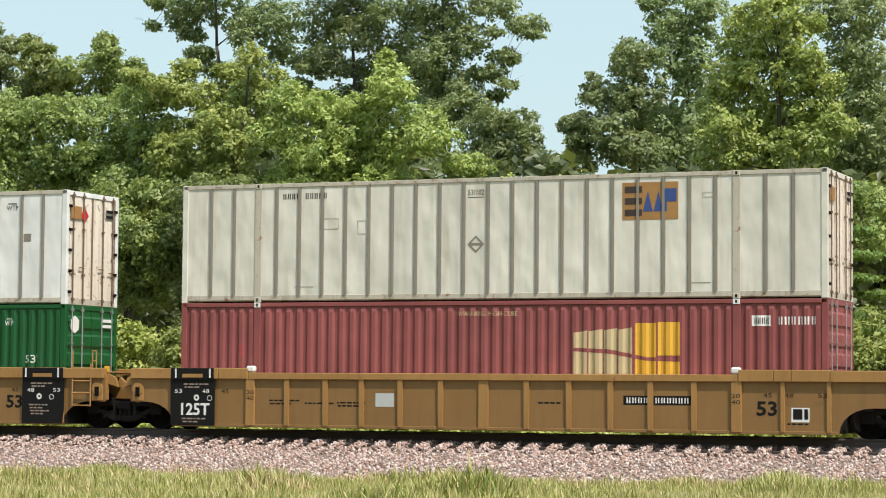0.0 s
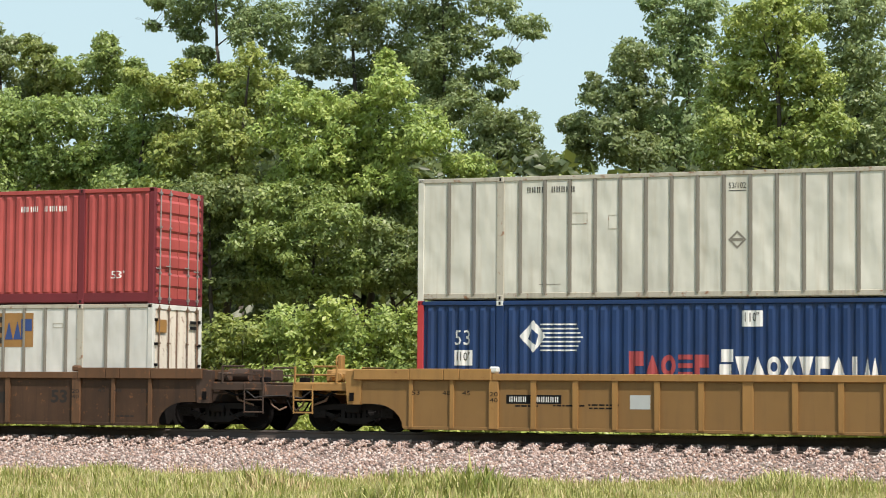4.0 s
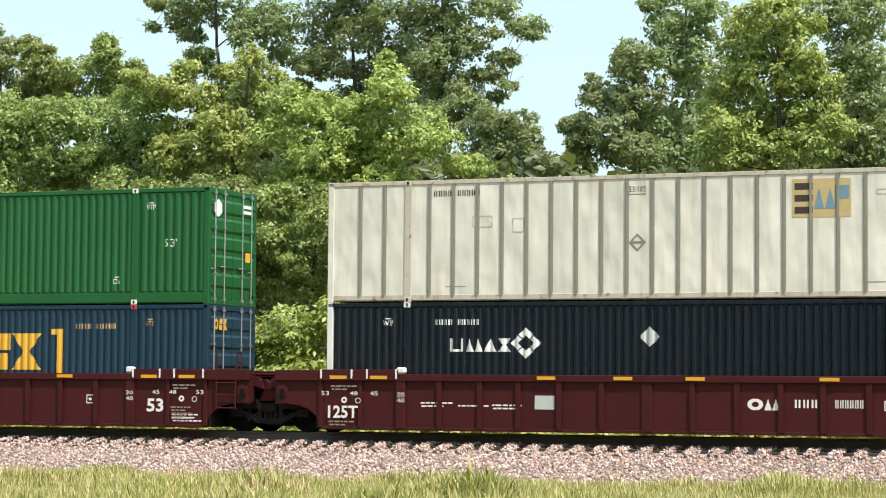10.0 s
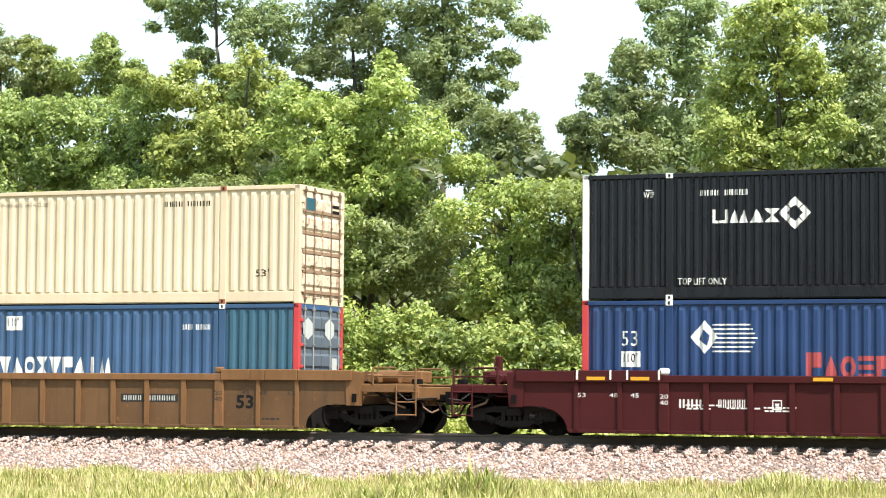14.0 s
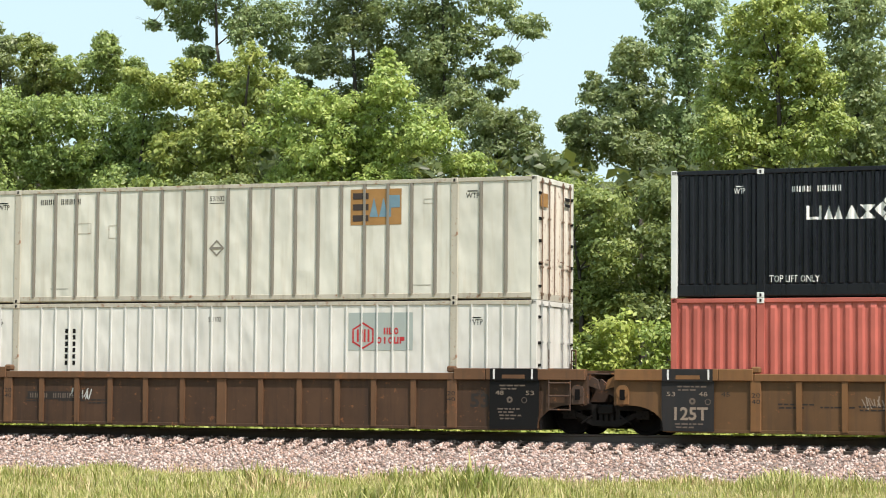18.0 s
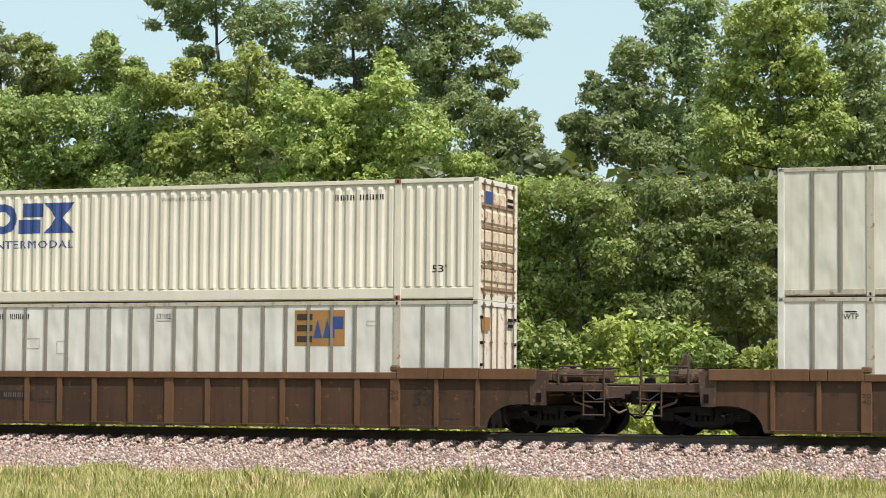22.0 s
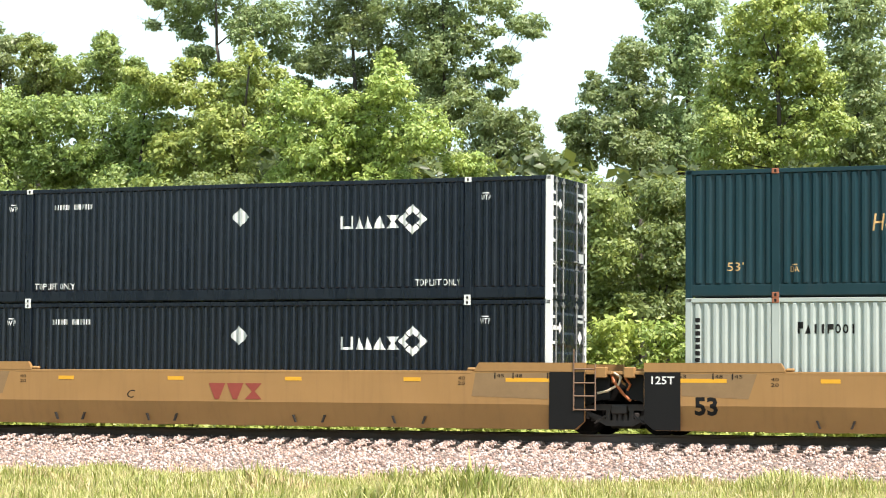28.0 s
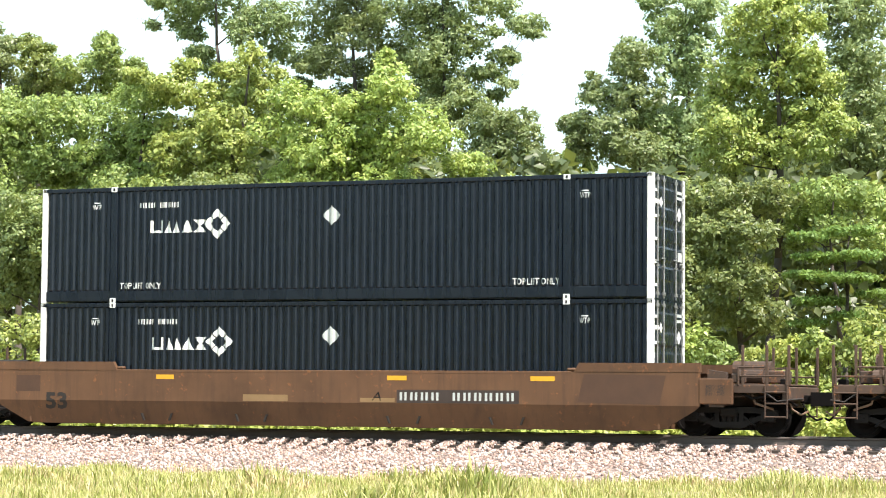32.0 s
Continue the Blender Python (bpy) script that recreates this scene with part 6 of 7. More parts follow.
def navy_marks(x_mark, x_badge, left_code=-5.28, lift=True):
    """White bars and a diamond badge, placard, code and words of the navy containers."""
    x, z, h, t = x_mark, 1.73, 0.31, 0.06
    mark = [tray(x, 0.34, z, h, t), peaks(x + 0.40, 0.42, z, h, t), tent(x + 0.86, 0.32, z, h, t), bow_tie(x + 1.20, 0.34, z, h, 0.10)]
    b, zb, r = x_badge, 1.93, 0.37
    badge = []
    for k in range(4):
        ca, sa = math.cos(k * math.pi / 2), math.sin(k * math.pi / 2)
        for pts in ([(0.0, r), (r * 0.48, r * 0.52), (r * 0.24, r * 0.28), (0.0, r * 0.50)], [(r * 0.53, r * 0.47), (r, 0.0), (r * 0.50, 0.0), (r * 0.29, r * 0.23)]):
            badge.append(poly([(b + px * ca - pz * sa, zb + px * sa + pz * ca) for px, pz in pts]))
    out = [("brand_mark", mark, WHITE, 0, 0), ("diamond_badge", badge, WHITE, 0, 0), ("placard", [diamond(0.0, 2.07, 0.24)], GREYD, 0, 0)]
    out += common(left_code, 2.36, 1.15, 0.13, WHITE) + small_mark(-6.60, 2.34, WHITE) + small_mark(6.30, 2.34, WHITE)
    if lift:
        out += [("lettering", [fit_text("TOP LIFT ONLY", -5.79, -4.66, 0.345, 0.50)], WHITE, 0, 0), ("lettering", [fit_text("TOP LIFT ONLY", 4.66, 5.80, 0.345, 0.50)], WHITE, 0, 0)]
    out += [("door_placard", [diamond(0, 0, 0.17)], WHITE, 0.75, 2.05, "door"), ("door_badge", [quad(-0.33, 0.0, -0.05, 0.05), diamond(0.14, 0, 0.13)], WHITE, -0.85, 2.25, "door"),
            ("door_sticker", [quad(-0.18, 0.18, -0.11, 0.11)], GREYD, 0.82, 1.05, "door"), ("door_code", [quad(-0.2, 0.2, 0, 0.07), quad(-0.2, 0.2, 0.13, 0.2)], GREYD, 0.78, 2.4, "door")]
    return out


def square_logo(back, dark, third, x0=3.30, x1=4.63, z0=1.82, z1=2.68, ribs=True):
    """Orange square with a dark block and two blue ones."""
    w, h = x1 - x0, z1 - z0
    xm = x0 + w * 0.36
    out = [("logo_panel", [quad(x0, x1, z0, z1)], back, 0, 0)]
    blocks = [comb(x0 + 0.06, w * 0.31, z0 + 0.09, h - 0.18, 0.15)]
    blue = [peaks(xm + 0.02, w * 0.36, z0 + h * 0.22, h * 0.54, 0.085), flag(x1 - w * 0.27, w * 0.24, z0 + h * 0.22, h * 0.60, 0.09)]
    return out + [("logo_dark_block", blocks, dark, 0, -0.0, "over"), ("logo_blue_block", blue, third, 0, 0.0, "over")]


def hexagon(x, z, w, h, cut=None):
    pts = [(x - w, z - h * 0.5), (x, z - h), (x + w, z - h * 0.5), (x + w, z + h * 0.5), (x, z + h), (x - w, z + h * 0.5)]
    if cut is not None:
        pts = [(x - w, cut), (x + w, cut), (x + w, z + h * 0.5), (x, z + h), (x - w, z + h * 0.5)]
    return poly(pts)


def hex_logo(x, z, white, red, back, word_x, word_x1, low=None, rows=(3, 5), trim=None):
    w, h = 0.60, 0.69
    lo = lambda v: max(v, low) if low else v
    out = [("hexagon_emblem", [hexagon(x, z, w, h, low)], trim or white, 0, 0), ("hexagon_face", [hexagon(x, z, w * 0.86, h * 0.86, low)], white, 0, 0, "over")]
    bar = []
    for sx in (-1, 1):
        for s2 in (-1, 1):
            a, b = sorted((x + sx * 0.05, x + sx * 0.13)) if s2 < 0 else sorted((x + sx * 0.2, x + sx * 0.29))
            bar += [quad(a, b, z + 0.05, z + 0.32), quad(a, b, lo(z - 0.32), z - 0.05)]
    bar += [quad(x - 0.13, x + 0.13, z + 0.05, z + 0.12), quad(x - 0.13, x + 0.13, z - 0.12, z - 0.05)]
    out.append(("emblem_bars", bar, red, 0, 0, "over2"))
    width = word_x1 - word_x
    zt = z - 0.35
    inset = 0.26 if rows[1] == 5 else 0.32
    out.append(("brand_word", shape_row([two_bars, tray, oval], word_x + inset, word_x + inset + 0.78, z + 0.02, z + 0.31, 0.075), white, 0, 0))
    low_row = [oval, one_bar, oval, tray, flag] if rows[1] == 5 else [oval, one_bar, oval, tray, flag, None, one_bar, two_bars, oval]
    out.append(("brand_word", shape_row(low_row, word_x, word_x1, lo(zt), z - 0.06, 0.07), white, 0, 0))
    return out


def warning(mat, z=2.54):
    return [("lettering", [fit_text("WARNING HIGH CUBE", -0.74, 0.76, z, z + 0.11)], mat, 0, 0)]


def block_logo(x0, x1, z0, z1, mat):
    """A heavy ring, a notched slab and a bow-tie."""
    w, h = (x1 - x0) / 3, z1 - z0
    return [("block_emblem", [oval(x0, w * 1.02, z0, h, h * 0.25)], mat, 0, 0), ("block_emblem", [steps(x0 + w * 1.07, w * 0.86, z0, h, h * 0.235)], mat, 0, 0), ("block_emblem", [bow_tie(x0 + w * 1.96, w * 1.04, z0, h, w * 0.40)], mat, 0, 0)]


def bracket_logo(dx=0.0, z=0.0, low=None, base=None):
    """Slogan, square brackets and block emblem in gold."""
    b = 1.15 if low is None else low
    out = [("slogan", [fit_text("How tomorrow moves", -3.81 + dx, -0.17 + dx, 1.42 + z, 1.80 + z, 0.18)], P_SLOGAN, 0, 0),
           ("left_bracket", [quad(0.19 + dx, 0.32 + dx, b, 2.28 + z), quad(0.32 + dx, 0.47 + dx, 2.14 + z, 2.28 + z)], GOLDD, 0, 0),
           ("right_bracket", [quad(3.80 + dx, 3.95 + dx, b, 2.30 + z), quad(3.63 + dx, 3.80 + dx, 2.16 + z, 2.30 + z)], GOLDD, 0, 0)]
    if low is not None:
        out += [("bracket_foot", [quad(0.32 + dx, 0.47 + dx, b, b + 0.14), quad(3.63 + dx, 3.80 + dx, b, b + 0.14)], GOLDD, 0, 0),
                ("lettering", [fit_text("INTERMODAL", 0.95 + dx, 3.3 + dx, 1.02 + z, 1.22 + z)], GOLDD, 0, 0),
                ("gold_dots", [moved(ring(0.0, 0.13), 0.75 + dx, 0.55), moved(ring(0.0, 0.13), 1.1 + dx, 0.55), moved(ring(0.0, 0.13), 3.0 + dx, 0.55), moved(ring(0.0, 0.13), 3.35 + dx, 0.55)], GOLDD, 0, 0)]
    return out + block_logo(0.84 + dx, 3.33 + dx, 1.27 + z, 2.19 + z, GOLDD) + warning(P_SLOGAN) + common(4.32, 2.30, 1.2, 0.13, P_SLOGAN) + [("door_panel_logo", shape_row([oval, steps, bow_tie], -0.36, 0.36, -0.14, 0.14, 0.07), GOLDD, -0.62, 2.42, "door")]


def stack_marks():
    """Markings of the blue containers with red posts."""
    stripes = [quad(-5.0, -3.95 - 0.05 * abs(i - 3), 1.72 + 0.1 * i, 1.755 + 0.1 * i) for i in range(7)]
    return [("lettering", [fit_text("53", -7.13, -6.74, 1.86, 2.21)], WHITE, 0, 0), ("height_label", [quad(-7.14, -6.67, 1.38, 1.74)], WHITE, 0, 0), ("label_text", [fit_text('110"', -7.08, -6.74, 1.49, 1.70)], BLACK, 0, 0, "over"),
            ("height_label", [quad(-0.2, 0.28, 2.27, 2.63)], WHITE, 0, 0), ("label_text", [fit_text('110"', -0.12, 0.2, 2.38, 2.59)], BLACK, 0, 0, "over"),
            ("diamond_emblem", [poly([(-5.5, 2.06), (-5.16, 1.68), (-4.86, 2.06), (-5.16, 2.44)])], WHITE, 0, 0), ("emblem_core", [poly([(-5.3, 2.0), (-5.1, 1.86), (-5.05, 2.1), (-5.2, 2.24)])], P_BLUE, 0, 0, "over"),
            ("speed_stripes", stripes, WHITE, 0, 0), ("brand_word", shape_row([flag, tent, oval, comb, flag], -2.84, -0.91, 1.14, 1.64, 0.13, 0.12, 1.15), P_DULLRED, 0, 0), ("brand_word", shape_row([steps, post_cap, tent, oval, bow_tie, post_cap, flag, tent, one_bar, peaks], -0.71, 2.92, 1.14, 1.60, 0.12, 0.12, 1.35), WHITE, 0, 0)] + common(4.89, 2.27, 0.78, 0.13, WHITE) + [
            ("door_panel", [hexagon(0, 0, 0.27, 0.27)], GREYD, -0.8, 2.3, "door"), ("door_panel", [hexagon(0, 0, 0.27, 0.27)], GREYD, 0.45, 2.3, "door"), ("door_sticker", [quad(-0.15, 0.15, -0.2, 0.2)], GREYD, 0.75, 1.4, "door")]


def box_marks(square=None, dia=True, wtp=False, extra=(), code=-5.33):
    """Code, size mark and diamond of the white ribbed containers."""
    out = common(code, 2.50, 1.20, 0.14, BLACK) + [("size_mark", [fit_text("53/102", -0.50, -0.10, 2.49, 2.62), quad(-0.5, -0.1, 2.43, 2.445)], BLACK, 0, 0)]
    if dia:
        z = 1.33
        out.append(("diamond_outline", [poly([(-0.3 + a * 0.21, z + b * 0.21), (-0.3 + c * 0.21, z + d * 0.21), (-0.3 + c * 0.15, z + d * 0.15), (-0.3 + a * 0.15, z + b * 0.15)]) for a, b, c, d in ((1, 0, 0, 1), (0, 1, -1, 0), (-1, 0, 0, -1), (0, -1, 1, 0))] + [quad(-0.44, -0.16, z - 0.03, z + 0.03)], P_RIB, 0, 0))
    if wtp:
        out += small_mark(-6.60, 2.40, BLACK, w=0.34) + small_mark(6.28, 2.40, BLACK, w=0.34)
    if square:
        out += square_logo(*square)
        for x0, x1, z0, z1 in ((-4.35, -3.85, 1.75, 2.02), (-3.35, -3.05, 1.62, 1.95), (5.2, 5.5, 2.3, 2.42)):
            out.append(("repair_patch", [quad(x0, x1, z0, z0 + 0.018), quad(x0, x1, z1 - 0.018, z1), quad(x0, x0 + 0.018, z0 + 0.018, z1 - 0.018), quad(x1 - 0.018, x1, z0 + 0.018, z1 - 0.018)], P_BANDG, 0, 0))
    out += [("door_sticker", [quad(-0.26, 0.26, -0.16, 0.16)], P_BROWNLOGO, -0.86, 2.35, "door"), ("door_code", [quad(-0.2, 0.2, 0, 0.08), quad(-0.2, 0.2, 0.14, 0.22)], BLACK, 0.82, 2.3, "door"),
            ("panel_patch", [quad(-5.02, -4.5, 0.36, 0.375)], P_RIB, 0, 0), ("panel_patch", [quad(4.95, 5.4, 0.36, 0.375)], P_RIB, 0, 0)]
    return out + list(extra)


P_DULLRED = plain("faded_red_decal", (0.36, 0.060, 0.065), 0.5, 0, 0.15, 6, 0.02)
P_SLOGAN = plain("tan_lettering", (0.55, 0.34, 0.14), 0.5, 0, 0.1, 8, 0.02)
P_BROWNLOGO = plain("brown_orange_decal", (0.36, 0.19, 0.06), 0.5, 0, 0.35, 3, 0.02)
P_ORANGELOGO = plain("orange_decal", (0.70, 0.36, 0.03), 0.5, 0, 0.1, 8, 0.02)
P_TANLOGO = plain("tan_decal", (0.52, 0.40, 0.19), 0.5, 0, 0.15, 5, 0.02)
P_DARKLOGO = plain("dark_brown_decal", (0.045, 0.03, 0.025), 0.5, 0, 0.3, 5, 0.02)
P_SKYLOGO = plain("sky_blue_decal", (0.13, 0.34, 0.55), 0.5, 0, 0.2, 5, 0.02)
P_FADEBLUE = plain("faded_blue_decal", (0.16, 0.27, 0.34), 0.5, 0, 0.3, 5, 0.02)
P_TEALLOGO = plain("teal_blue_decal", (0.02, 0.10, 0.14), 0.5, 0, 0.15, 5, 0.02)
P_FADEGREEN = paint("faded_green_paint", (0.055, 0.15, 0.05), 0.2, 0.5)
P_PALEYEL = plain("pale_yellow_decal", (0.55, 0.44, 0.25), 0.5, 0, 0.12, 5, 0.02)


# ---------------------------------------------------------------- the train
SPEED = 11.29937


def run(t):
    """How far the train has gone after t seconds."""
    return SPEED * t - 0.000041 * t * t + 0.00001178 * t ** 3


JOINT = 3.1115
STACKS = [-19.684, -39.14, -58.571, -81.833, -105.331, -128.723, -148.098, -167.480, -190.843, -210.587, -229.963, -253.361, -276.659, -300.045, -323.410, -342.782, -362.140, -385.639]
RIBS = [1.07, 2.10, 3.10, 4.05, 5.07]
WIDE_RIBS = [2.05, 4.05]
MOVING = []


def white_box(label, skin=None, **kw):
    return container(label, skin or P_BUFF, kind="ribbed", rib_mat=P_RIB, rod_mat=P_RUSTROD, door_mat=P_DOORW, frame_mat=kw.pop("frame_mat", P_BANDG), post_mat=skin or P_BUFF, **kw)


def navy_box(label, **kw):
    skin = P_INKY if label.startswith("black") else P_NAVY
    return container(label, skin, pitch=0.2, post_mat=P_POSTW, cast_mat=P_POSTW, frame_mat=skin, band=0.12, **kw)




def load(k, car, upper, lower):
    x = STACKS[k]
    MOVING.append((car, x, 0.0))
    MOVING.append((lower, x, JOINT - TALL))
    MOVING.append((upper, x, JOINT + 0.004))


P_DOORC = paint("rust_stained_cream_doors", (0.70, 0.61, 0.47), 1.0, 0.5, 0.65, (0.30, 0.16, 0.075))
P_TEALPATCH = paint("blue_green_patch_paint", (0.030, 0.105, 0.165), 0.25, 0.45)


def hex_ring(x, z, w, h):
    o = [(x - w, z - h * 0.5), (x, z - h), (x + w, z - h * 0.5), (x + w, z + h * 0.5), (x, z + h), (x - w, z + h * 0.5)]
    i = [(x + (a - x) * 0.85, z + (b - z) * 0.85) for a, b in o]
    return [(a, 0, b) for a, b in o + i], [(k, (k + 1) % 6, 6 + (k + 1) % 6, 6 + k) for k in range(6)]


BROWN_SQ, ORANGE_SQ, TAN_SQ, FADED_SQ = (P_BROWNLOGO, P_DARKLOGO, BLUED), (P_ORANGELOGO, P_DARKLOGO, BLUED), (P_TANLOGO, P_DARKLOGO, P_SKYLOGO), (P_TANLOGO, P_DARKLOGO, P_FADEBLUE)
FADED2_SQ = (P_BROWNLOGO, P_DARKLOGO, P_FADEBLUE)


def num53(x=-7.13, z=1.44, mat=WHITE, w=0.37, h=0.2):
    return [("lettering", [fit_text("53'", x, x + w, z, z + h)], mat, 0, 0)]


def mauve_marks():
    arch = [poly([(2.14 + 0.36 * i, 1.17), (2.14 + 0.36 * (i + 1) - 0.03, 1.17), (2.14 + 0.36 * (i + 1) - 0.03, 2.16 + 0.035 * (i + 1) - 0.004 * i * i), (2.14 + 0.36 * i, 2.14 + 0.035 * i - 0.004 * i * i)]) for i in range(4)]
    gold = [quad(3.62, 4.12, 1.17, 2.36), quad(4.16, 4.68, 1.62, 2.38), quad(4.16, 4.68, 1.17, 1.5)]
    return warning(P_PALEYEL) + [("emblem_pale", arch, P_PALEYEL, 0, 0), ("emblem_gold", gold, GOLDD, 0, 0), ("emblem_line", [poly([(2.1, 1.72), (3.0, 1.66), (3.9, 1.5), (4.68, 1.48), (4.68, 1.56), (3.9, 1.58), (3.0, 1.76), (2.1, 1.8)])], P_MAUVE, 0, 0, "over"),
            ("code_plate", [quad(6.34, 6.78, 2.28, 2.52)], WHITE, 0, 0), ("plate_bars", code_bars(4, 6.4, 6.76, 2.33, 2.47), BLACK, 0, 0, "over"), ("container_code", code_bars(6, 6.95, 7.85, 2.31, 2.49), WHITE, 0, 0),
            ("red_patch", [oval(-6.52, 0.18, 1.60, 0.30, 0.06), quad(-6.46, -6.40, 1.66, 1.86)], P_DULLRED, 0, 0)]


def frame_quad(x0, x1, z0, z1, t=0.022):
    return joined([quad(x0, x1, z0, z0 + t), quad(x0, x1, z1 - t, z1), quad(x0, x0 + t, z0 + t, z1 - t), quad(x1 - t, x1, z0 + t, z1 - t)])


def hazard(x, z, r=0.2):
    return [("placard", [diamond(x, z, r)], REDD, 0, 0), ("placard_bar", [quad(x - r * 0.7, x + r * 0.7, z - 0.03, z + 0.03)], WHITE, 0, 0, "over")]


def house_marks(white, low):
    return hex_logo(-1.10, 1.62, white, REDD, None, -0.33, 1.87, low, (3, 7))


def cream_marks(mat):
    return block_logo(-5.44, -2.89, 1.78, 2.55, mat) + [("lettering", [fit_text("INTERMODAL", -5.31, -2.92, 1.40, 1.60)], mat, 0, 0), ("lettering", [fit_text("WARNING HIGH CUBE", -0.4, 1.0, 2.5, 2.6)], P_RIB, 0, 0)] + common(4.35, 2.42, 1.3, 0.13, BLACK) + num53(6.87, 0.66, BLACK, 0.36, 0.18) + num53(-7.05, 0.66, BLACK, 0.36, 0.18) + [
        ("door_emblem", [quad(-0.3, 0.3, -0.15, 0.15)], mat, -0.7, 2.45, "door"), ("door_code", [quad(-0.2, 0.2, 0, 0.08), quad(-0.2, 0.2, 0.14, 0.22)], BLACK, 0.75, 2.3, "door")]


GREEN_DOOR = [("door_emblem", [hexagon(0, 0, 0.2, 0.23)], WHITE, -0.85, 2.4, "door"), ("door_code", [quad(-0.22, 0.22, 0, 0.08), quad(-0.22, 0.22, 0.14, 0.22)], WHITE, 0.75, 2.35, "door"), ("door_sticker", [quad(-0.14, 0.14, -0.12, 0.12)], GOLDD, 0.8, 1.25, "door")]
FLEET = []
FLEET.append((lambda: white_box("dirty white ribbed container with a brown square logo", pieces=box_marks(BROWN_SQ)),
     lambda: container("faded maroon corrugated container with a yellow emblem", P_MAUVE, pitch=0.28, taper=0.14, cast_mat=P_POSTW, pieces=mauve_marks()), "gold", "art", "end"))
FLEET.append((lambda: white_box("white ribbed container with a red hazard placard", P_COOL, rib_shift=0.07, pieces=box_marks(None, False, True, hazard(-2.0, 2.48) + [("dark_patch", [quad(0.75, 0.95, 1.55, 1.72), quad(6.8, 7.02, 1.6, 1.8)], P_RIB, 0, 0), ("lettering", [fit_text("53", -7.78, -7.51, 0.5, 0.69)], BLACK, 0, 0), ("door_placard", [diamond(0, 0, 0.2)], REDD, -0.45, 2.3, "door"), ("repair_patch", [frame_quad(-0.28, 0.0, 1.66, 1.98)], P_RIB, 0, 0)], -4.71)),
     lambda: container("dark green corrugated container with a white emblem", P_GREEN, pitch=0.26, cast_mat=P_POSTW, pieces=hex_logo(-0.82, 1.55, WHITE, REDD, None, 0.10, 1.49, 1.16, (3, 5), GREYD) + warning(WHITE, 2.53) + num53(-7.13, 1.42) + num53(6.9, 1.42) + common(-5.67, 2.34, 1.17, 0.14, WHITE) + small_mark(-6.6, 2.36, WHITE) + small_mark(6.3, 2.36, WHITE) + GREEN_DOOR), "gold", "art", "art"))
FLEET.append((lambda: white_box("dirty white ribbed container with a brown square logo", pieces=box_marks(BROWN_SQ)),
     lambda: container("blue corrugated container with red end posts", P_BLUE, pitch=0.28, taper=0.14, post_mat=P_REDPOST, cast_mat=P_POSTW, pieces=stack_marks()), "gold", "end", "art"))
FLEET.append((lambda: container("red corrugated container with a white hexagon emblem", P_RED, pitch=0.28, taper=0.10, band=0.1, frame_mat=P_REDDARK, rail_mat=P_RED, pieces=hex_logo(-1.16, 1.58, WHITE, REDD, None, -0.39, 1.79, None, (3, 7)) + warning(WHITE) + num53(-7.16, 0.63) + num53(6.85, 0.63) + common(4.2, 2.35, 1.4, 0.14, WHITE)),
     lambda: white_box("white ribbed container with a brown square logo", P_WHITE, rib_shift=0.08, pieces=box_marks(BROWN_SQ, False, False, [("repair_patch", [frame_quad(-4.35, -3.75, 2.2, 2.62), frame_quad(-2.95, -2.4, 2.25, 2.62), frame_quad(-2.05, -1.75, 2.36, 2.58), frame_quad(-1.55, -1.05, 2.2, 2.62)], P_RIB, 0, 0), ("placard", [diamond(-0.82, 2.23, 0.17)], GREYD, 0, 0), ("panel_patch", [quad(-5.0, -4.8, 1.9, 2.1), quad(-3.9, -3.75, 2.0, 2.15)], GREYD, 0, 0)])), "brownw", "end", "end"))
FLEET.append((lambda: container("green corrugated container with an orange square logo", P_GREEN, pitch=0.2, band=0.12, pieces=square_logo(*ORANGE_SQ, 2.98, 4.47, 1.48, 2.51) + [("placard", [diamond(0, 2.08, 0.22)], GREYD, 0, 0), ("faded_panel", [quad(-7.9, -6.09, 0.32, 2.74)], P_FADEGREEN, 0, 0),
                                ("lettering", [fit_text("TOP LIFT ONLY", -5.71, -4.60, 0.37, 0.51)], WHITE, 0, 0), ("lettering", [fit_text("TOP LIFT ONLY", 4.68, 5.84, 0.37, 0.51)], WHITE, 0, 0), ("door_sticker", [quad(-0.2, 0.2, -0.18, 0.18)], P_ORANGELOGO, 0.8, 2.35, "door"), ("door_code", [quad(-0.2, 0.2, 0, 0.08), quad(-0.2, 0.2, 0.14, 0.22)], WHITE, -0.9, 2.2, "door")] + common(-5.23, 2.37, 1.15, 0.13, WHITE) + small_mark(6.33, 2.34, WHITE)),
     lambda: white_box("white ribbed container with a tan square logo", P_WHITE, pieces=box_marks(TAN_SQ, False)), "smoothb", "end", "end"))
FLEET.append((lambda: white_box("dirty white ribbed container with a faded tan logo", rib_shift=0.06, pieces=box_marks(FADED_SQ)), lambda: navy_box("navy corrugated container with white end posts", pieces=navy_marks(-4.9, -3.0, lift=False)), "maroon", "art", "end"))
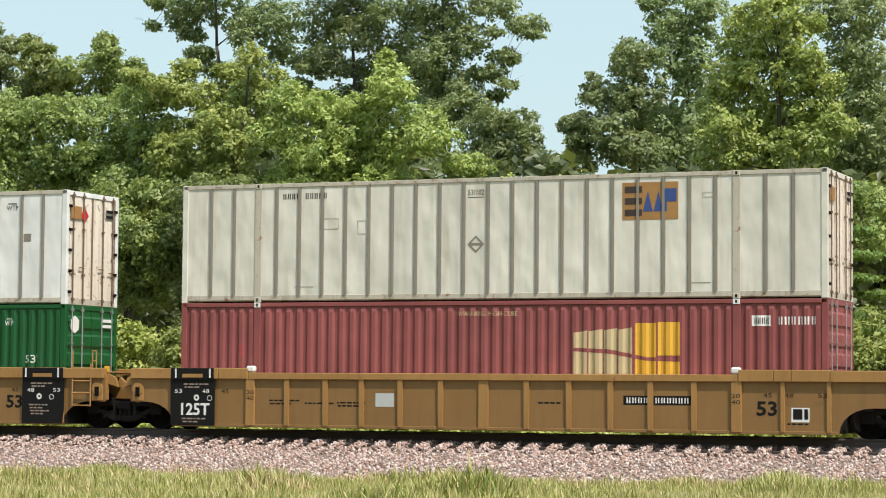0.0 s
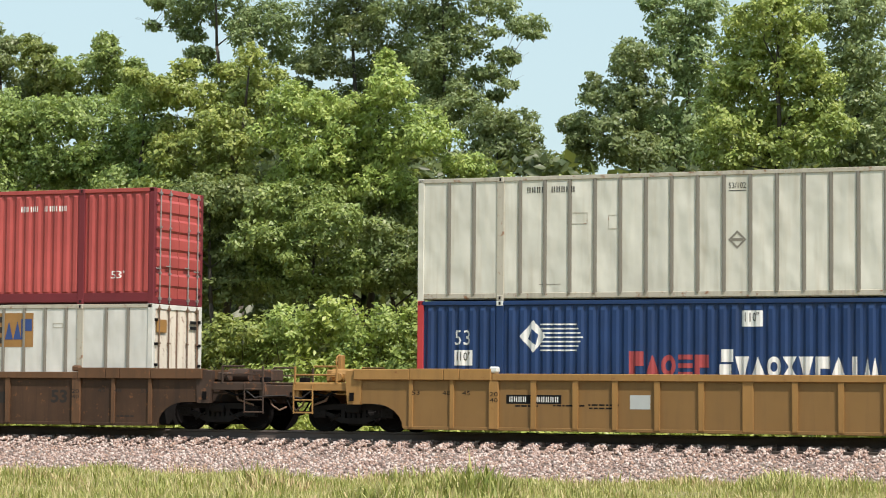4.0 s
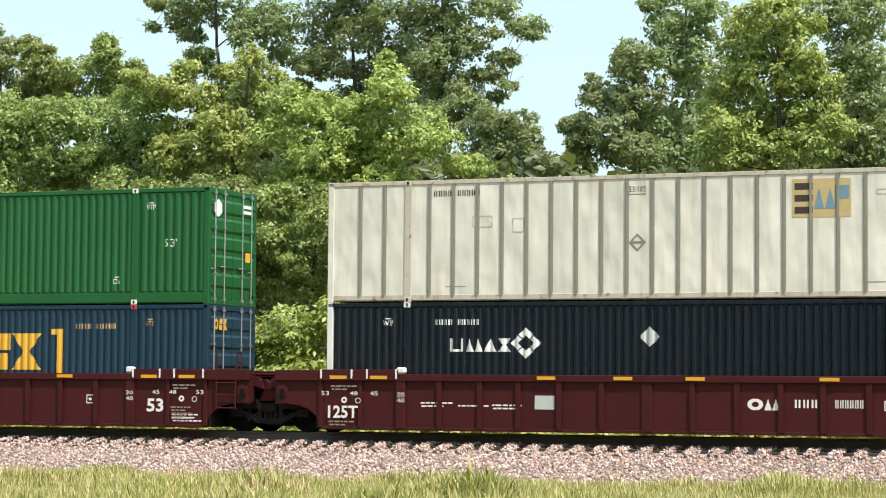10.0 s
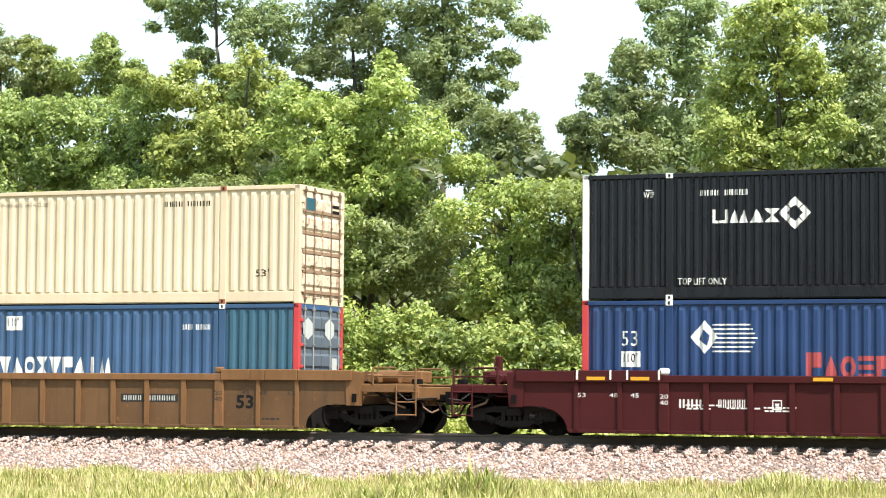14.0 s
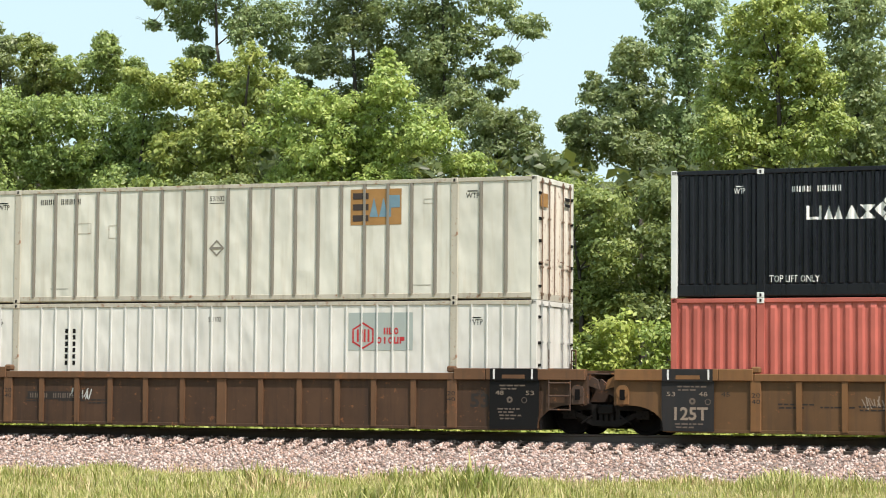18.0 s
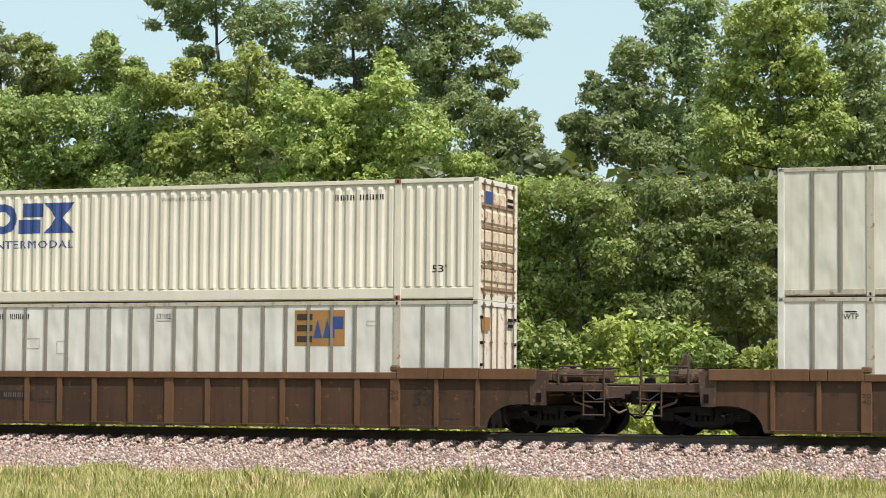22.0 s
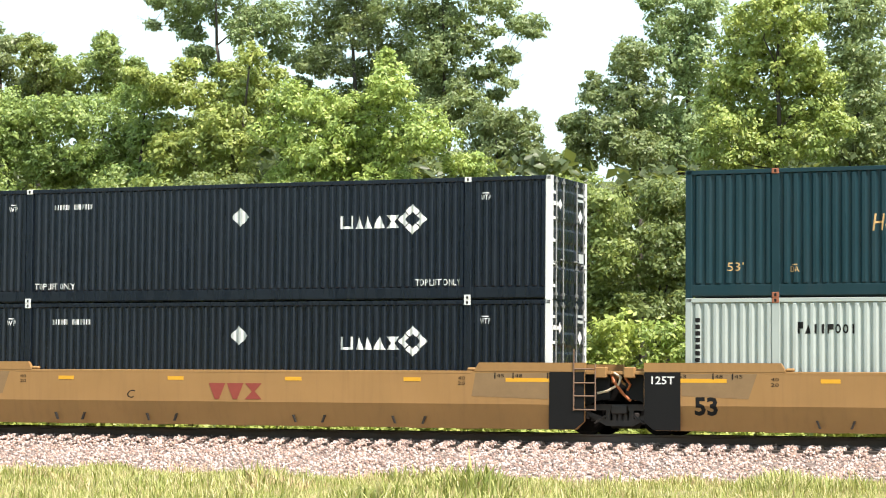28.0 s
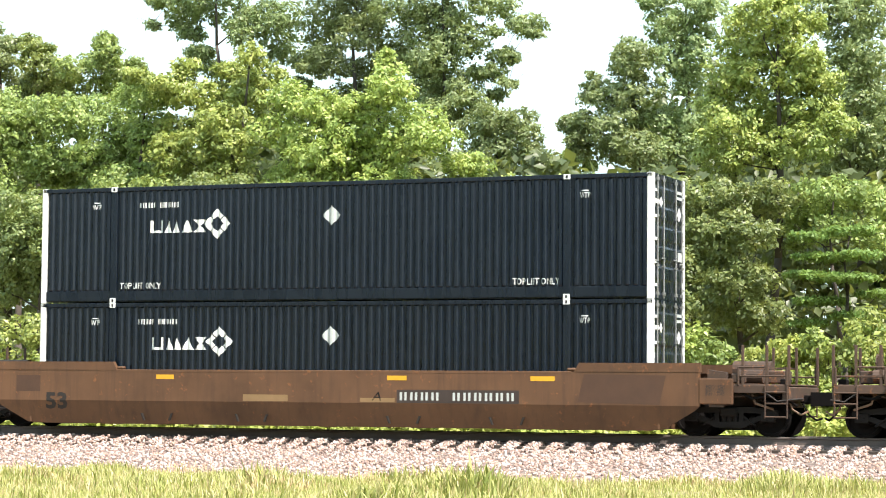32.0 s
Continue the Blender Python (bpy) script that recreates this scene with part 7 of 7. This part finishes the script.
FLEET.append((lambda: container("green corrugated container with a white hexagon emblem", P_GREEN2, pitch=0.22, band=0.12, cast_mat=P_POSTW, pieces=hex_logo(-0.86, 1.55, WHITE, REDD, None, 0.06, 1.43, None, (3, 5), GREYD) + warning(WHITE) + num53(-7.13, 1.43) + num53(6.81, 1.43) + common(-5.71, 2.35, 1.17, 0.13, WHITE) + small_mark(-5.60, 0.52, WHITE, "DA", 0.2) + small_mark(5.40, 0.52, WHITE, "DA", 0.2) + small_mark(-6.6, 2.36, WHITE) + small_mark(6.3, 2.36, WHITE) + GREEN_DOOR),
     lambda: container("dark teal corrugated container with a yellow emblem", P_TEAL2, pitch=0.2, cast_mat=P_REDPOST, pieces=bracket_logo() + small_mark(-6.6, 2.36, P_SLOGAN) + small_mark(6.3, 2.36, P_SLOGAN)), "maroon", "art", "art"))
FLEET.append((lambda: navy_box("black-navy corrugated container with white end posts", pieces=navy_marks(-4.98, -3.09)), lambda: container("blue corrugated container with red end posts", P_BLUE, pitch=0.28, taper=0.14, post_mat=P_REDPOST, cast_mat=P_POSTW, pieces=stack_marks()), "maroon", "end", "art"))
FLEET.append((lambda: container("cream corrugated container with a teal emblem", P_CREAM, pitch=0.28, taper=0.14, band=0.12, frame_mat=P_CREAM, cast_mat=P_RUSTCAST, door_mat=P_DOORC, rod_mat=P_RUSTROD, pieces=cream_marks(P_TEALLOGO)),
     lambda: container("blue corrugated container with red end posts", P_BLUEFADE, pitch=0.28, taper=0.14, door_mat=P_SLATE, post_mat=P_REDPOST, cast_mat=P_POSTW, pieces=stack_marks() + [("repainted_panel", [quad(6.09, 7.9, 0.3, 2.74)], P_TEALPATCH, 0, 0)]), "ochre", "art", "end"))
FLEET.append((lambda: navy_box("black-navy corrugated container with white end posts", pieces=navy_marks(-4.95, -3.06)), lambda: container("faded red corrugated container with a white house-shaped emblem", P_REDFADE, pitch=0.28, taper=0.14, cast_mat=P_POSTW, pieces=house_marks(P_POSTW, 1.16) + warning(WHITE, 2.45) + common(4.19, 2.27, 1.5, 0.14, WHITE)), "ochre", "art", "art"))
FLEET.append((lambda: white_box("dirty white ribbed container with a brown square logo", pieces=box_marks(FADED2_SQ, wtp=True)),
     lambda: container("white container with narrow ribs and a red emblem", P_WHITE, kind="narrow", rib_mat=P_RIBW, door_mat=P_WHITE, frame_mat=P_BANDG, post_mat=P_WHITE, pieces=[("grey_patch", [quad(3.28, 4.95, 1.72, 2.62)], P_PALE, 0, 0), ("hexagon_outline", [hex_ring(3.66, 2.07, 0.28, 0.32)], REDD, 0, 0, "over"), ("emblem_bars", [quad(3.5, 3.55, 1.92, 2.22), quad(3.60, 3.65, 1.92, 2.22), quad(3.68, 3.73, 1.92, 2.22), quad(3.78, 3.83, 1.92, 2.22)], REDD, 0, 0, "over"),
                       ("brand_word", shape_row([two_bars, tray, oval], 4.2, 4.6, 2.1, 2.26, 0.04) + shape_row([oval, one_bar, oval, tray, flag], 4.02, 4.76, 1.88, 2.04, 0.04), REDD, 0, 0, "over"), ("container_code", [quad(-4.55 + d, -4.47 + d, 1.35 + 0.16 * i, 1.46 + 0.16 * i) for d in (0, 0.22) for i in range(6)], BLACK, 0, 0), ("size_mark", [fit_text("53/102", -0.5, -0.15, 2.42, 2.54)], BLACK, 0, 0)] + small_mark(6.4, 2.32, BLACK, w=0.32) + small_mark(-6.7, 2.32, BLACK, w=0.32)), "brown", "end", "art"))
FLEET.append((lambda: white_box("dirty white ribbed container with a faded brown logo", pieces=box_marks(FADED2_SQ)), lambda: white_box("white ribbed container with a brown square logo", P_WHITE, pieces=box_marks((P_BROWNLOGO, P_DARKLOGO, P_FADEBLUE), False, True)), "brown", "end", "end"))
FLEET.append((lambda: container("ivory corrugated container with a blue emblem", P_IVORY, pitch=0.28, taper=0.14, band=0.12, frame_mat=P_IVORY, door_mat=P_DOORC, rod_mat=P_RUSTROD, cast_mat=P_RUSTCAST, pieces=cream_marks(BLUED)), lambda: white_box("white ribbed container with a brown square logo", P_WHITE, pieces=box_marks(BROWN_SQ, False)), "brown", "end", "end"))
FLEET.append((lambda: navy_box("black-navy corrugated container with white end posts", pieces=navy_marks(-4.9, -3.0)), lambda: container("dark teal corrugated container with a yellow emblem", P_TEAL, pitch=0.22, cast_mat=P_RUSTCAST, pieces=bracket_logo()), "ochrew", "end", "end"))
FLEET.append((lambda: container("dark teal corrugated container with a yellow emblem", P_TEAL, pitch=0.22, band=0.12, cast_mat=P_RUSTCAST, pieces=bracket_logo(0.0, 0.03, 0.75) + num53(-7.1, 0.60, P_SLOGAN) + num53(6.8, 0.60, P_SLOGAN) + small_mark(-5.66, 0.56, P_SLOGAN, "DA", 0.2) + small_mark(5.5, 0.56, P_SLOGAN, "DA", 0.2)),
     lambda: container("pale grey-green corrugated container", P_PALE, pitch=0.2, cast_mat=P_RUSTCAST, door_mat=P_DOORW, pieces=[("brand_word", shape_row([flag, tent, one_bar, one_bar, flag, oval, oval, one_bar], -5.5, -4.15, 2.09, 2.30, 0.045, 0.2, 1.25), BLACK, 0, 0), ("container_code", [quad(-7.85, -7.74, 1.3 + 0.15 * i, 1.4 + 0.15 * i) for i in range(8)], BLACK, 0, 0)] + num53(6.9, 1.62, P_RIB)), "smooth", "art", "end"))
FLEET.append((lambda: navy_box("navy corrugated container with white end posts", pieces=navy_marks(2.69, 4.57)), lambda: navy_box("navy corrugated container with white end posts", pieces=navy_marks(2.72, 4.6, lift=False)), "smooth", "art", "art"))
FLEET.append((lambda: navy_box("navy corrugated container with white end posts", pieces=navy_marks(2.69, 4.57)), lambda: navy_box("navy corrugated container with white end posts", pieces=navy_marks(2.72, 4.6, lift=False)), "smooth", "end", "art"))
FLEET.append((lambda: navy_box("navy corrugated container with white end posts", pieces=navy_marks(-4.95, -3.1)), lambda: navy_box("navy corrugated container with white end posts", pieces=navy_marks(-4.88, -3.0, lift=False)), "smoothb", "end", "end"))


def number_panel(x0, x1, z0, z1, n=11, back=BLACK, ink=WHITE):
    m = (z1 - z0) * 0.2
    return [("number_panel", [quad(x0, x1, z0, z1)], back, 0, 0), ("number_bars", code_bars(n, x0 + 0.08, x1 - 0.04, z0 + m, z1 - m, (4,)), ink, 0, -0.0)]


def fine_print(x, z, w, mat, rows=2):
    rnd = random.Random(int(x * 100) + rows)
    words = []
    for i in range(rows):
        a = x + 0.02 * i
        while a < x + w * (1 - 0.25 * (i % 2)) - 0.05:
            b = a + rnd.uniform(0.05, 0.16)
            words.append(quad(a, b, z - 0.075 * i, z - 0.075 * i + 0.036))
            a = b + 0.03
    return [("fine_print", words, mat, 0, 0)]


def sizes(e, mat, order):
    """Small container length figures along the side."""
    out = []
    for text, x, z in order:
        out.append(("size_figure", [fit_text(text, e * x - 0.10, e * x + 0.10, z, z + 0.10)], mat, 0, 0))
    return out


def rib_lines(mat, k, left, right, card=None, big53=(6.5, 0.49), faint=None):
    out = []
    small = faint or mat
    x, z = big53
    out.append(("lettering", [fit_text("53", x, x + 0.47, z, z + 0.33, 0, 0.04)], mat, 0, 0))
    for e in (-1, 1):
        out += sizes(e, small, [("20", 6.04, 0.88), ("40", 6.04, 0.74), ("45", 6.75, 0.90)])
        how = left if e < 0 else right
        ink = (P_OLDINK if faint else WHITE) if how == "art" else small
        out += [(n, p, ink, a, b, "panel") if how == "art" else (n, p, ink, a, b) for n, p, _, a, b in sizes(e, ink, [("48", 7.25, 0.90), ("53", 8.0, 0.90)])]
        if how == "art":
            if e < 0:
                out.append(("lettering", [fit_text("125T", -7.92, -7.14, 0.36, 0.66, 0, 0.035)], P_OLDINK if faint else WHITE, 0, 0, "panel"))
            out.append(("round_badge", [moved(ring(0.03, 0.075), e * 7.5, 0.79), moved(ring(0.055, 0.07), e * 7.5 + 0.36, 0.78)], P_GRIME if faint else WHITE, 0, 0, "panel"))
            out += [(n, p, m, a, b, "panel") for n, p, m, a, b in fine_print(e * 7.55 - 0.35, 0.56 if e > 0 else 0.26, 0.62, P_GRIME if faint else P_OLDINK, 4 if e > 0 else 2) + fine_print(e * 7.55 - 0.3, 1.10, 0.62, P_GRIME if faint else P_OLDINK, 2)]
    out += fine_print(-5.55, 0.72, 0.8, small) + fine_print(-4.6, 0.66, 0.75, small, 1) + fine_print(-3.75, 0.68, 0.7, small) + fine_print(7.2, 0.30, 0.5, small, 1)
    if card:
        out.append(("card_holder", [quad(card, card + 0.48, 0.61, 0.93)], GREYD, 0, 0))
    return out


def make_car(style, left, right, k):
    if style == "gold":
        lines = rib_lines(BLACK, k, left, right, -2.75)
        if k == 0:
            lines += number_panel(3.40, 5.02, 0.71, 0.92) + [("data_screen", [quad(7.29, 7.70, 0.36, 0.68)], WHITE, 0, 0), ("data_screen_face", [quad(7.33, 7.54, 0.42, 0.65), quad(7.58, 7.67, 0.42, 0.65)], BLACK, 0, -0.0, "over")] + fine_print(1.34, 0.72, 0.55, BLACK, 1)
        if k == 1:
            lines += [("brand_mark", [*shape_row([post_cap, post_cap, bow_tie], 1.01, 2.03, 0.64, 0.91, 0.09, 0.08)], P_DARKRED, 0, 0), ("inspection_mark", square_outline(2.62, 0.76, 0.1), BLACK, 0, 0)]
        if k == 2:
            lines += number_panel(-5.75, -4.4, 0.71, 0.92)
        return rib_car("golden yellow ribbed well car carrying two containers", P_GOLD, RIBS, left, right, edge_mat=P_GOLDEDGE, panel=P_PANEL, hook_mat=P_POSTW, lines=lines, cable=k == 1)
    if style == "ochre":
        lines = rib_lines(BLACK, k, left, right, None, (6.5, 0.56), P_FAINT)
        if k == 8:
            lines += number_panel(3.3, 4.9, 0.70, 0.9, 11, P_FAINT, GREYD)
        if k == 9:
            lines += [("graffiti", scrawl(4 * 3, -3.6, -3.0, 0.62, 0.95, 31), P_OLDINK, 0, 0), ("graffiti", scrawl(6 * 3, 2.2, 3.4, 0.66, 0.92, 33), P_OLDINK, 0, 0)] + number_panel(2.4, 4.6, 0.62, 0.86, 10, P_FAINT, GREYD)
        return rib_car("weathered ochre ribbed well car carrying two containers", P_OCHRE, RIBS, left, right, edge_mat=P_OCHREEDGE, panel=P_PANELFADE, lines=lines)
    if style == "ochrew":
        lines = rib_lines(P_FAINT, k, left, right, None, (5.3, 0.63), P_FAINT) + number_panel(-5.6, -4.1, 0.72, 0.94, 11, P_PANEL, P_GRIME) + [("brand_panel", [quad(2.34, 4.03, 0.63, 0.91)], P_PANEL, 0, 0), ("brand_bars", [*shape_row([post_cap, post_cap, bow_tie], 2.5, 3.92, 0.67, 0.87, 0.08, 0.12)], P_GRIME, 0, 0, "over")]
        return rib_car("weathered ochre well car with widely spaced ribs", P_OCHRE, WIDE_RIBS, left, right, edge_mat=P_OCHREEDGE, lines=lines)
    if style == "brown":
        lines = rib_lines(P_FAINT, k, left, right, None, (6.5, 0.60), P_FAINT) + number_panel(-5.5, -3.9, 0.70, 0.9, 11, P_FAINT, P_GRIME)
        if k == 10:
            lines += [("graffiti", scrawl(4 * 3, -4.3, -3.7, 0.7, 1.0, 35), GREYD, 0, 0)]
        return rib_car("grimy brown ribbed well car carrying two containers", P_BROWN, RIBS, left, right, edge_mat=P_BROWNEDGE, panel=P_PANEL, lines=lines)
    if style == "brownw":
        lines = rib_lines(P_FAINT, k, left, right, None, (5.3, 0.63), P_FAINT) + number_panel(-5.76, -4.15, 0.72, 0.96, 11, P_PANEL, GREYD) + number_panel(2.4, 4.1, 0.62, 0.9, 5, P_FAINT, GREYD)
        return rib_car("grimy brown well car with widely spaced ribs", P_BROWN, WIDE_RIBS, left, right, edge_mat=P_BROWNEDGE, lines=lines)
    if style == "maroon":
        lines = rib_lines(WHITE, k, left, right, {5: -2.7, 6: -2.7, 7: 2.43}[k], (6.5, 0.46))
        if k == 5:
            lines += [("brand_mark", [oval(2.33, 0.36, 0.64, 0.26, 0.07), peaks(2.72, 0.34, 0.64, 0.26, 0.07)], WHITE, 0, 0), ("number_bars", code_bars(3, 3.41, 3.97, 0.70, 0.88) + code_bars(6, 4.31, 4.97, 0.70, 0.88), WHITE, 0, 0), ("data_screen", square_outline(7.52, 0.47, 0.2), WHITE, 0, 0)]
        if k == 7:
            lines += [("number_bars", code_bars(3, -5.70, -5.12, 0.68, 0.87) + code_bars(6, -4.79, -4.14, 0.69, 0.87), WHITE, 0, 0)]
        lines += [("inspection_mark", square_outline({5: 5.5, 6: 4.9, 7: -3.45}[k], 0.76, 0.11), WHITE, 0, 0)] + fine_print(7.2, 0.38, 0.8, WHITE, 3)
        return rib_car("dark maroon ribbed well car with white lettering", P_MAROON, RIBS, left, right, stripes=AMBER, hook_mat=P_POSTW, lines=lines, cable=k == 6)
    if style == "smooth":
        lines = [("overpaint_patch", [poly([(6.2, 0.86), (8.1, 0.80), (8.1, 1.40), (6.3, 1.40)])], P_PATCH, 0, 0), ("overpaint_patch", [poly([(-8.1, 0.9), (-6.55, 0.84), (-6.35, 1.40), (-8.1, 1.40)])], P_PATCH, 0, 0)]
        lines += [(a, b, c, d, e, "over") for a, b, c, d, e in smooth_sizes(BLACK)]
        if k != 14:
            lines.append(("lettering", [fit_text("53", -7.80, -7.26, 0.46, 0.88, 0, 0.05)], BLACK, 0, 0))
        if k == 14:
            lines += number_panel(3.3, 6.4, 0.70, 1.01) + [("lettering", [fit_text("A", 2.5, 2.75, 0.74, 0.94, 0.2)], BLACK, 0, 0), ("lettering", [fit_text("53", -7.80, -7.26, 0.46, 0.88, 0, 0.05)], BLACK, 0, 0), ("inspection_mark", [moved(ring(0.13, 0.15), 2.1, 0.85)], BLACK, 0, 0)]
        if k == 15:
            lines += [("brand_bars", [*shape_row([post_cap, post_cap, bow_tie], -0.68, 0.80, 0.74, 1.13, 0.12, 0.08)], P_DARKRED, 0, 0, "over"), ("lettering", [fit_text("C", -2.95, -2.73, 0.75, 0.95, 0.2)], BLACK, 0, 0)]
        if k == 16:
            lines += number_panel(-4.93, -1.75, 0.69, 1.01) + [("lettering", [fit_text("B", -1.48, -1.2, 0.72, 0.94, 0.2)], BLACK, 0, 0), ("inspection_mark", [moved(ring(0.14, 0.16), -0.75, 0.85)], BLACK, 0, 0)] + fine_print(-0.3, 0.85, 1.1, BLACK, 1)
        if left == "art":
            lines.append(("lettering", [fit_text("125T", -8.80, -8.26, 1.16, 1.34, 0, 0.02)], WHITE, 0, 0, "panel"))
        return smooth_car("golden yellow smooth-sided well car carrying two containers", P_GOLD2, left, right, low_mat=P_FAINT, panel=P_PANEL, stripes=AMBER, lines=lines)
    if k == 4:
        lines = [("overpaint_patch", [poly([(-8.6, 0.71), (-6.45, 0.71), (-6.15, 1.36), (-8.6, 1.36)])], P_DARKPATCH, 0, 0)] + number_panel(-4.89, -1.74, 0.70, 0.97, 11, P_FAINT, P_OLDINK) + [("brand_panel", [quad(1.92, 4.50, 0.69, 1.07)], P_PANEL, 0, 0), ("brand_bars", [*shape_row([post_cap, post_cap, bow_tie], 2.1, 4.35, 0.75, 1.02, 0.12, 0.10)], P_OLDINK, 0, 0, "over"),
                 ("graffiti", scrawl(5 * 3, 4.9, 6.3, 0.72, 1.15, 41), P_PANEL, 0, 0)]
    else:
        lines = [("overpaint_patch", [poly([(6.35, 0.74), (8.3, 0.70), (8.45, 1.36), (6.5, 1.38)])], P_DARKPATCH, 0, 0), ("overpaint_patch", [quad(-8.6, -7.9, 0.9, 1.3)], P_DARKPATCH, 0, 0)] + number_panel(1.85, 4.93, 0.69, 1.0, 11, P_DARKLOGO, GREYD) + [("lettering", [fit_text("A", 1.2, 1.45, 0.74, 0.94, 0.2)], BLACK, 0, 0), ("old_reflector", [quad(-4.6, -4.1, 1.22, 1.33), quad(1.6, 2.1, 1.22, 1.33), quad(5.2, 5.8, 1.22, 1.33)], AMBER, 0, 0), ("pale_patch", [quad(-2.2, -1.0, 0.70, 0.86), quad(0.9, 1.8, 0.70, 0.80)], P_PATCH, 0, 0)]
    lines.append(("lettering", [fit_text("53", -7.75, -7.12, 0.46, 0.88, 0, 0.05)], P_FAINT, 0, 0, "over"))
    return smooth_car("dull brown smooth-sided well car carrying two containers", P_BROWN2, left, right, low_mat=P_FAINT, lines=lines)


def square_outline(x, z, r):
    t = r * 0.22
    return [quad(x - r, x + r, z + r - t, z + r), quad(x - r, x + r, z - r, z - r + t), quad(x - r, x - r + t, z - r + t, z + r - t), quad(x + r - t, x + r, z - r + t, z + r - t), quad(x - r * 0.4, x + r * 0.4, z - r * 0.3, z + r * 0.3)]


def smooth_sizes(mat):
    out = []
    for e in (-1, 1):
        for text, x in (("53", 8.15), ("48", 7.3), ("45", 6.85)):
            out += [("size_figure", [fit_text(text, e * x - 0.02, e * x + 0.16, 1.30, 1.38), quad(e * x - 0.08, e * x - 0.05, 1.27, 1.41)], mat, 0, 0)]
        out.append(("size_figure", [fit_text("40", e * 5.95 - 0.09, e * 5.95 + 0.09, 1.24, 1.32), fit_text("20", e * 5.95 - 0.09, e * 5.95 + 0.09, 1.12, 1.20)], mat, 0, 0))
    return out


P_FAINT = plain("faint_dark_marking", (0.020, 0.015, 0.012), 0.7, 0, 0.3, 5, 0.05)
P_OLDINK = plain("dirty_old_lettering", (0.28, 0.22, 0.17), 0.7, 0, 0.25, 5, 0.05)
P_DARKPATCH = plain("dark_brown_overpaint", (0.072, 0.034, 0.018), 0.7, 0, 0.35, 2.5, 0.05)
P_DARKRED = plain("dull_red_decal", (0.26, 0.045, 0.03), 0.6, 0, 0.2, 6, 0.02)
P_PATCH = plain("dull_overpaint", (0.235, 0.145, 0.065), 0.7, 0, 0.2, 3, 0.05)
P_GRIME = plain("grimy_grey_marking", (0.13, 0.10, 0.08), 0.7, 0, 0.3, 5, 0.05)
for k, (upper, lower, style, left, right) in enumerate(FLEET):
    load(k, make_car(style, left, right, k), upper(), lower())


# ---------------------------------------------------------------- movement
def motions():
    for ob, x, z in MOVING:
        walk(ob, [(t, pose(x + run(t), 0, z)) for t in range(0, 33, 2)])
    for ob, x, r in WHEELS:
        step = 0.05
        walk(ob, [(i * step, pose(x, 0, r, 0, math.degrees(run(i * step) / r) % 360, 0)) for i in range(int(SECONDS / step) + 1)])


motions()
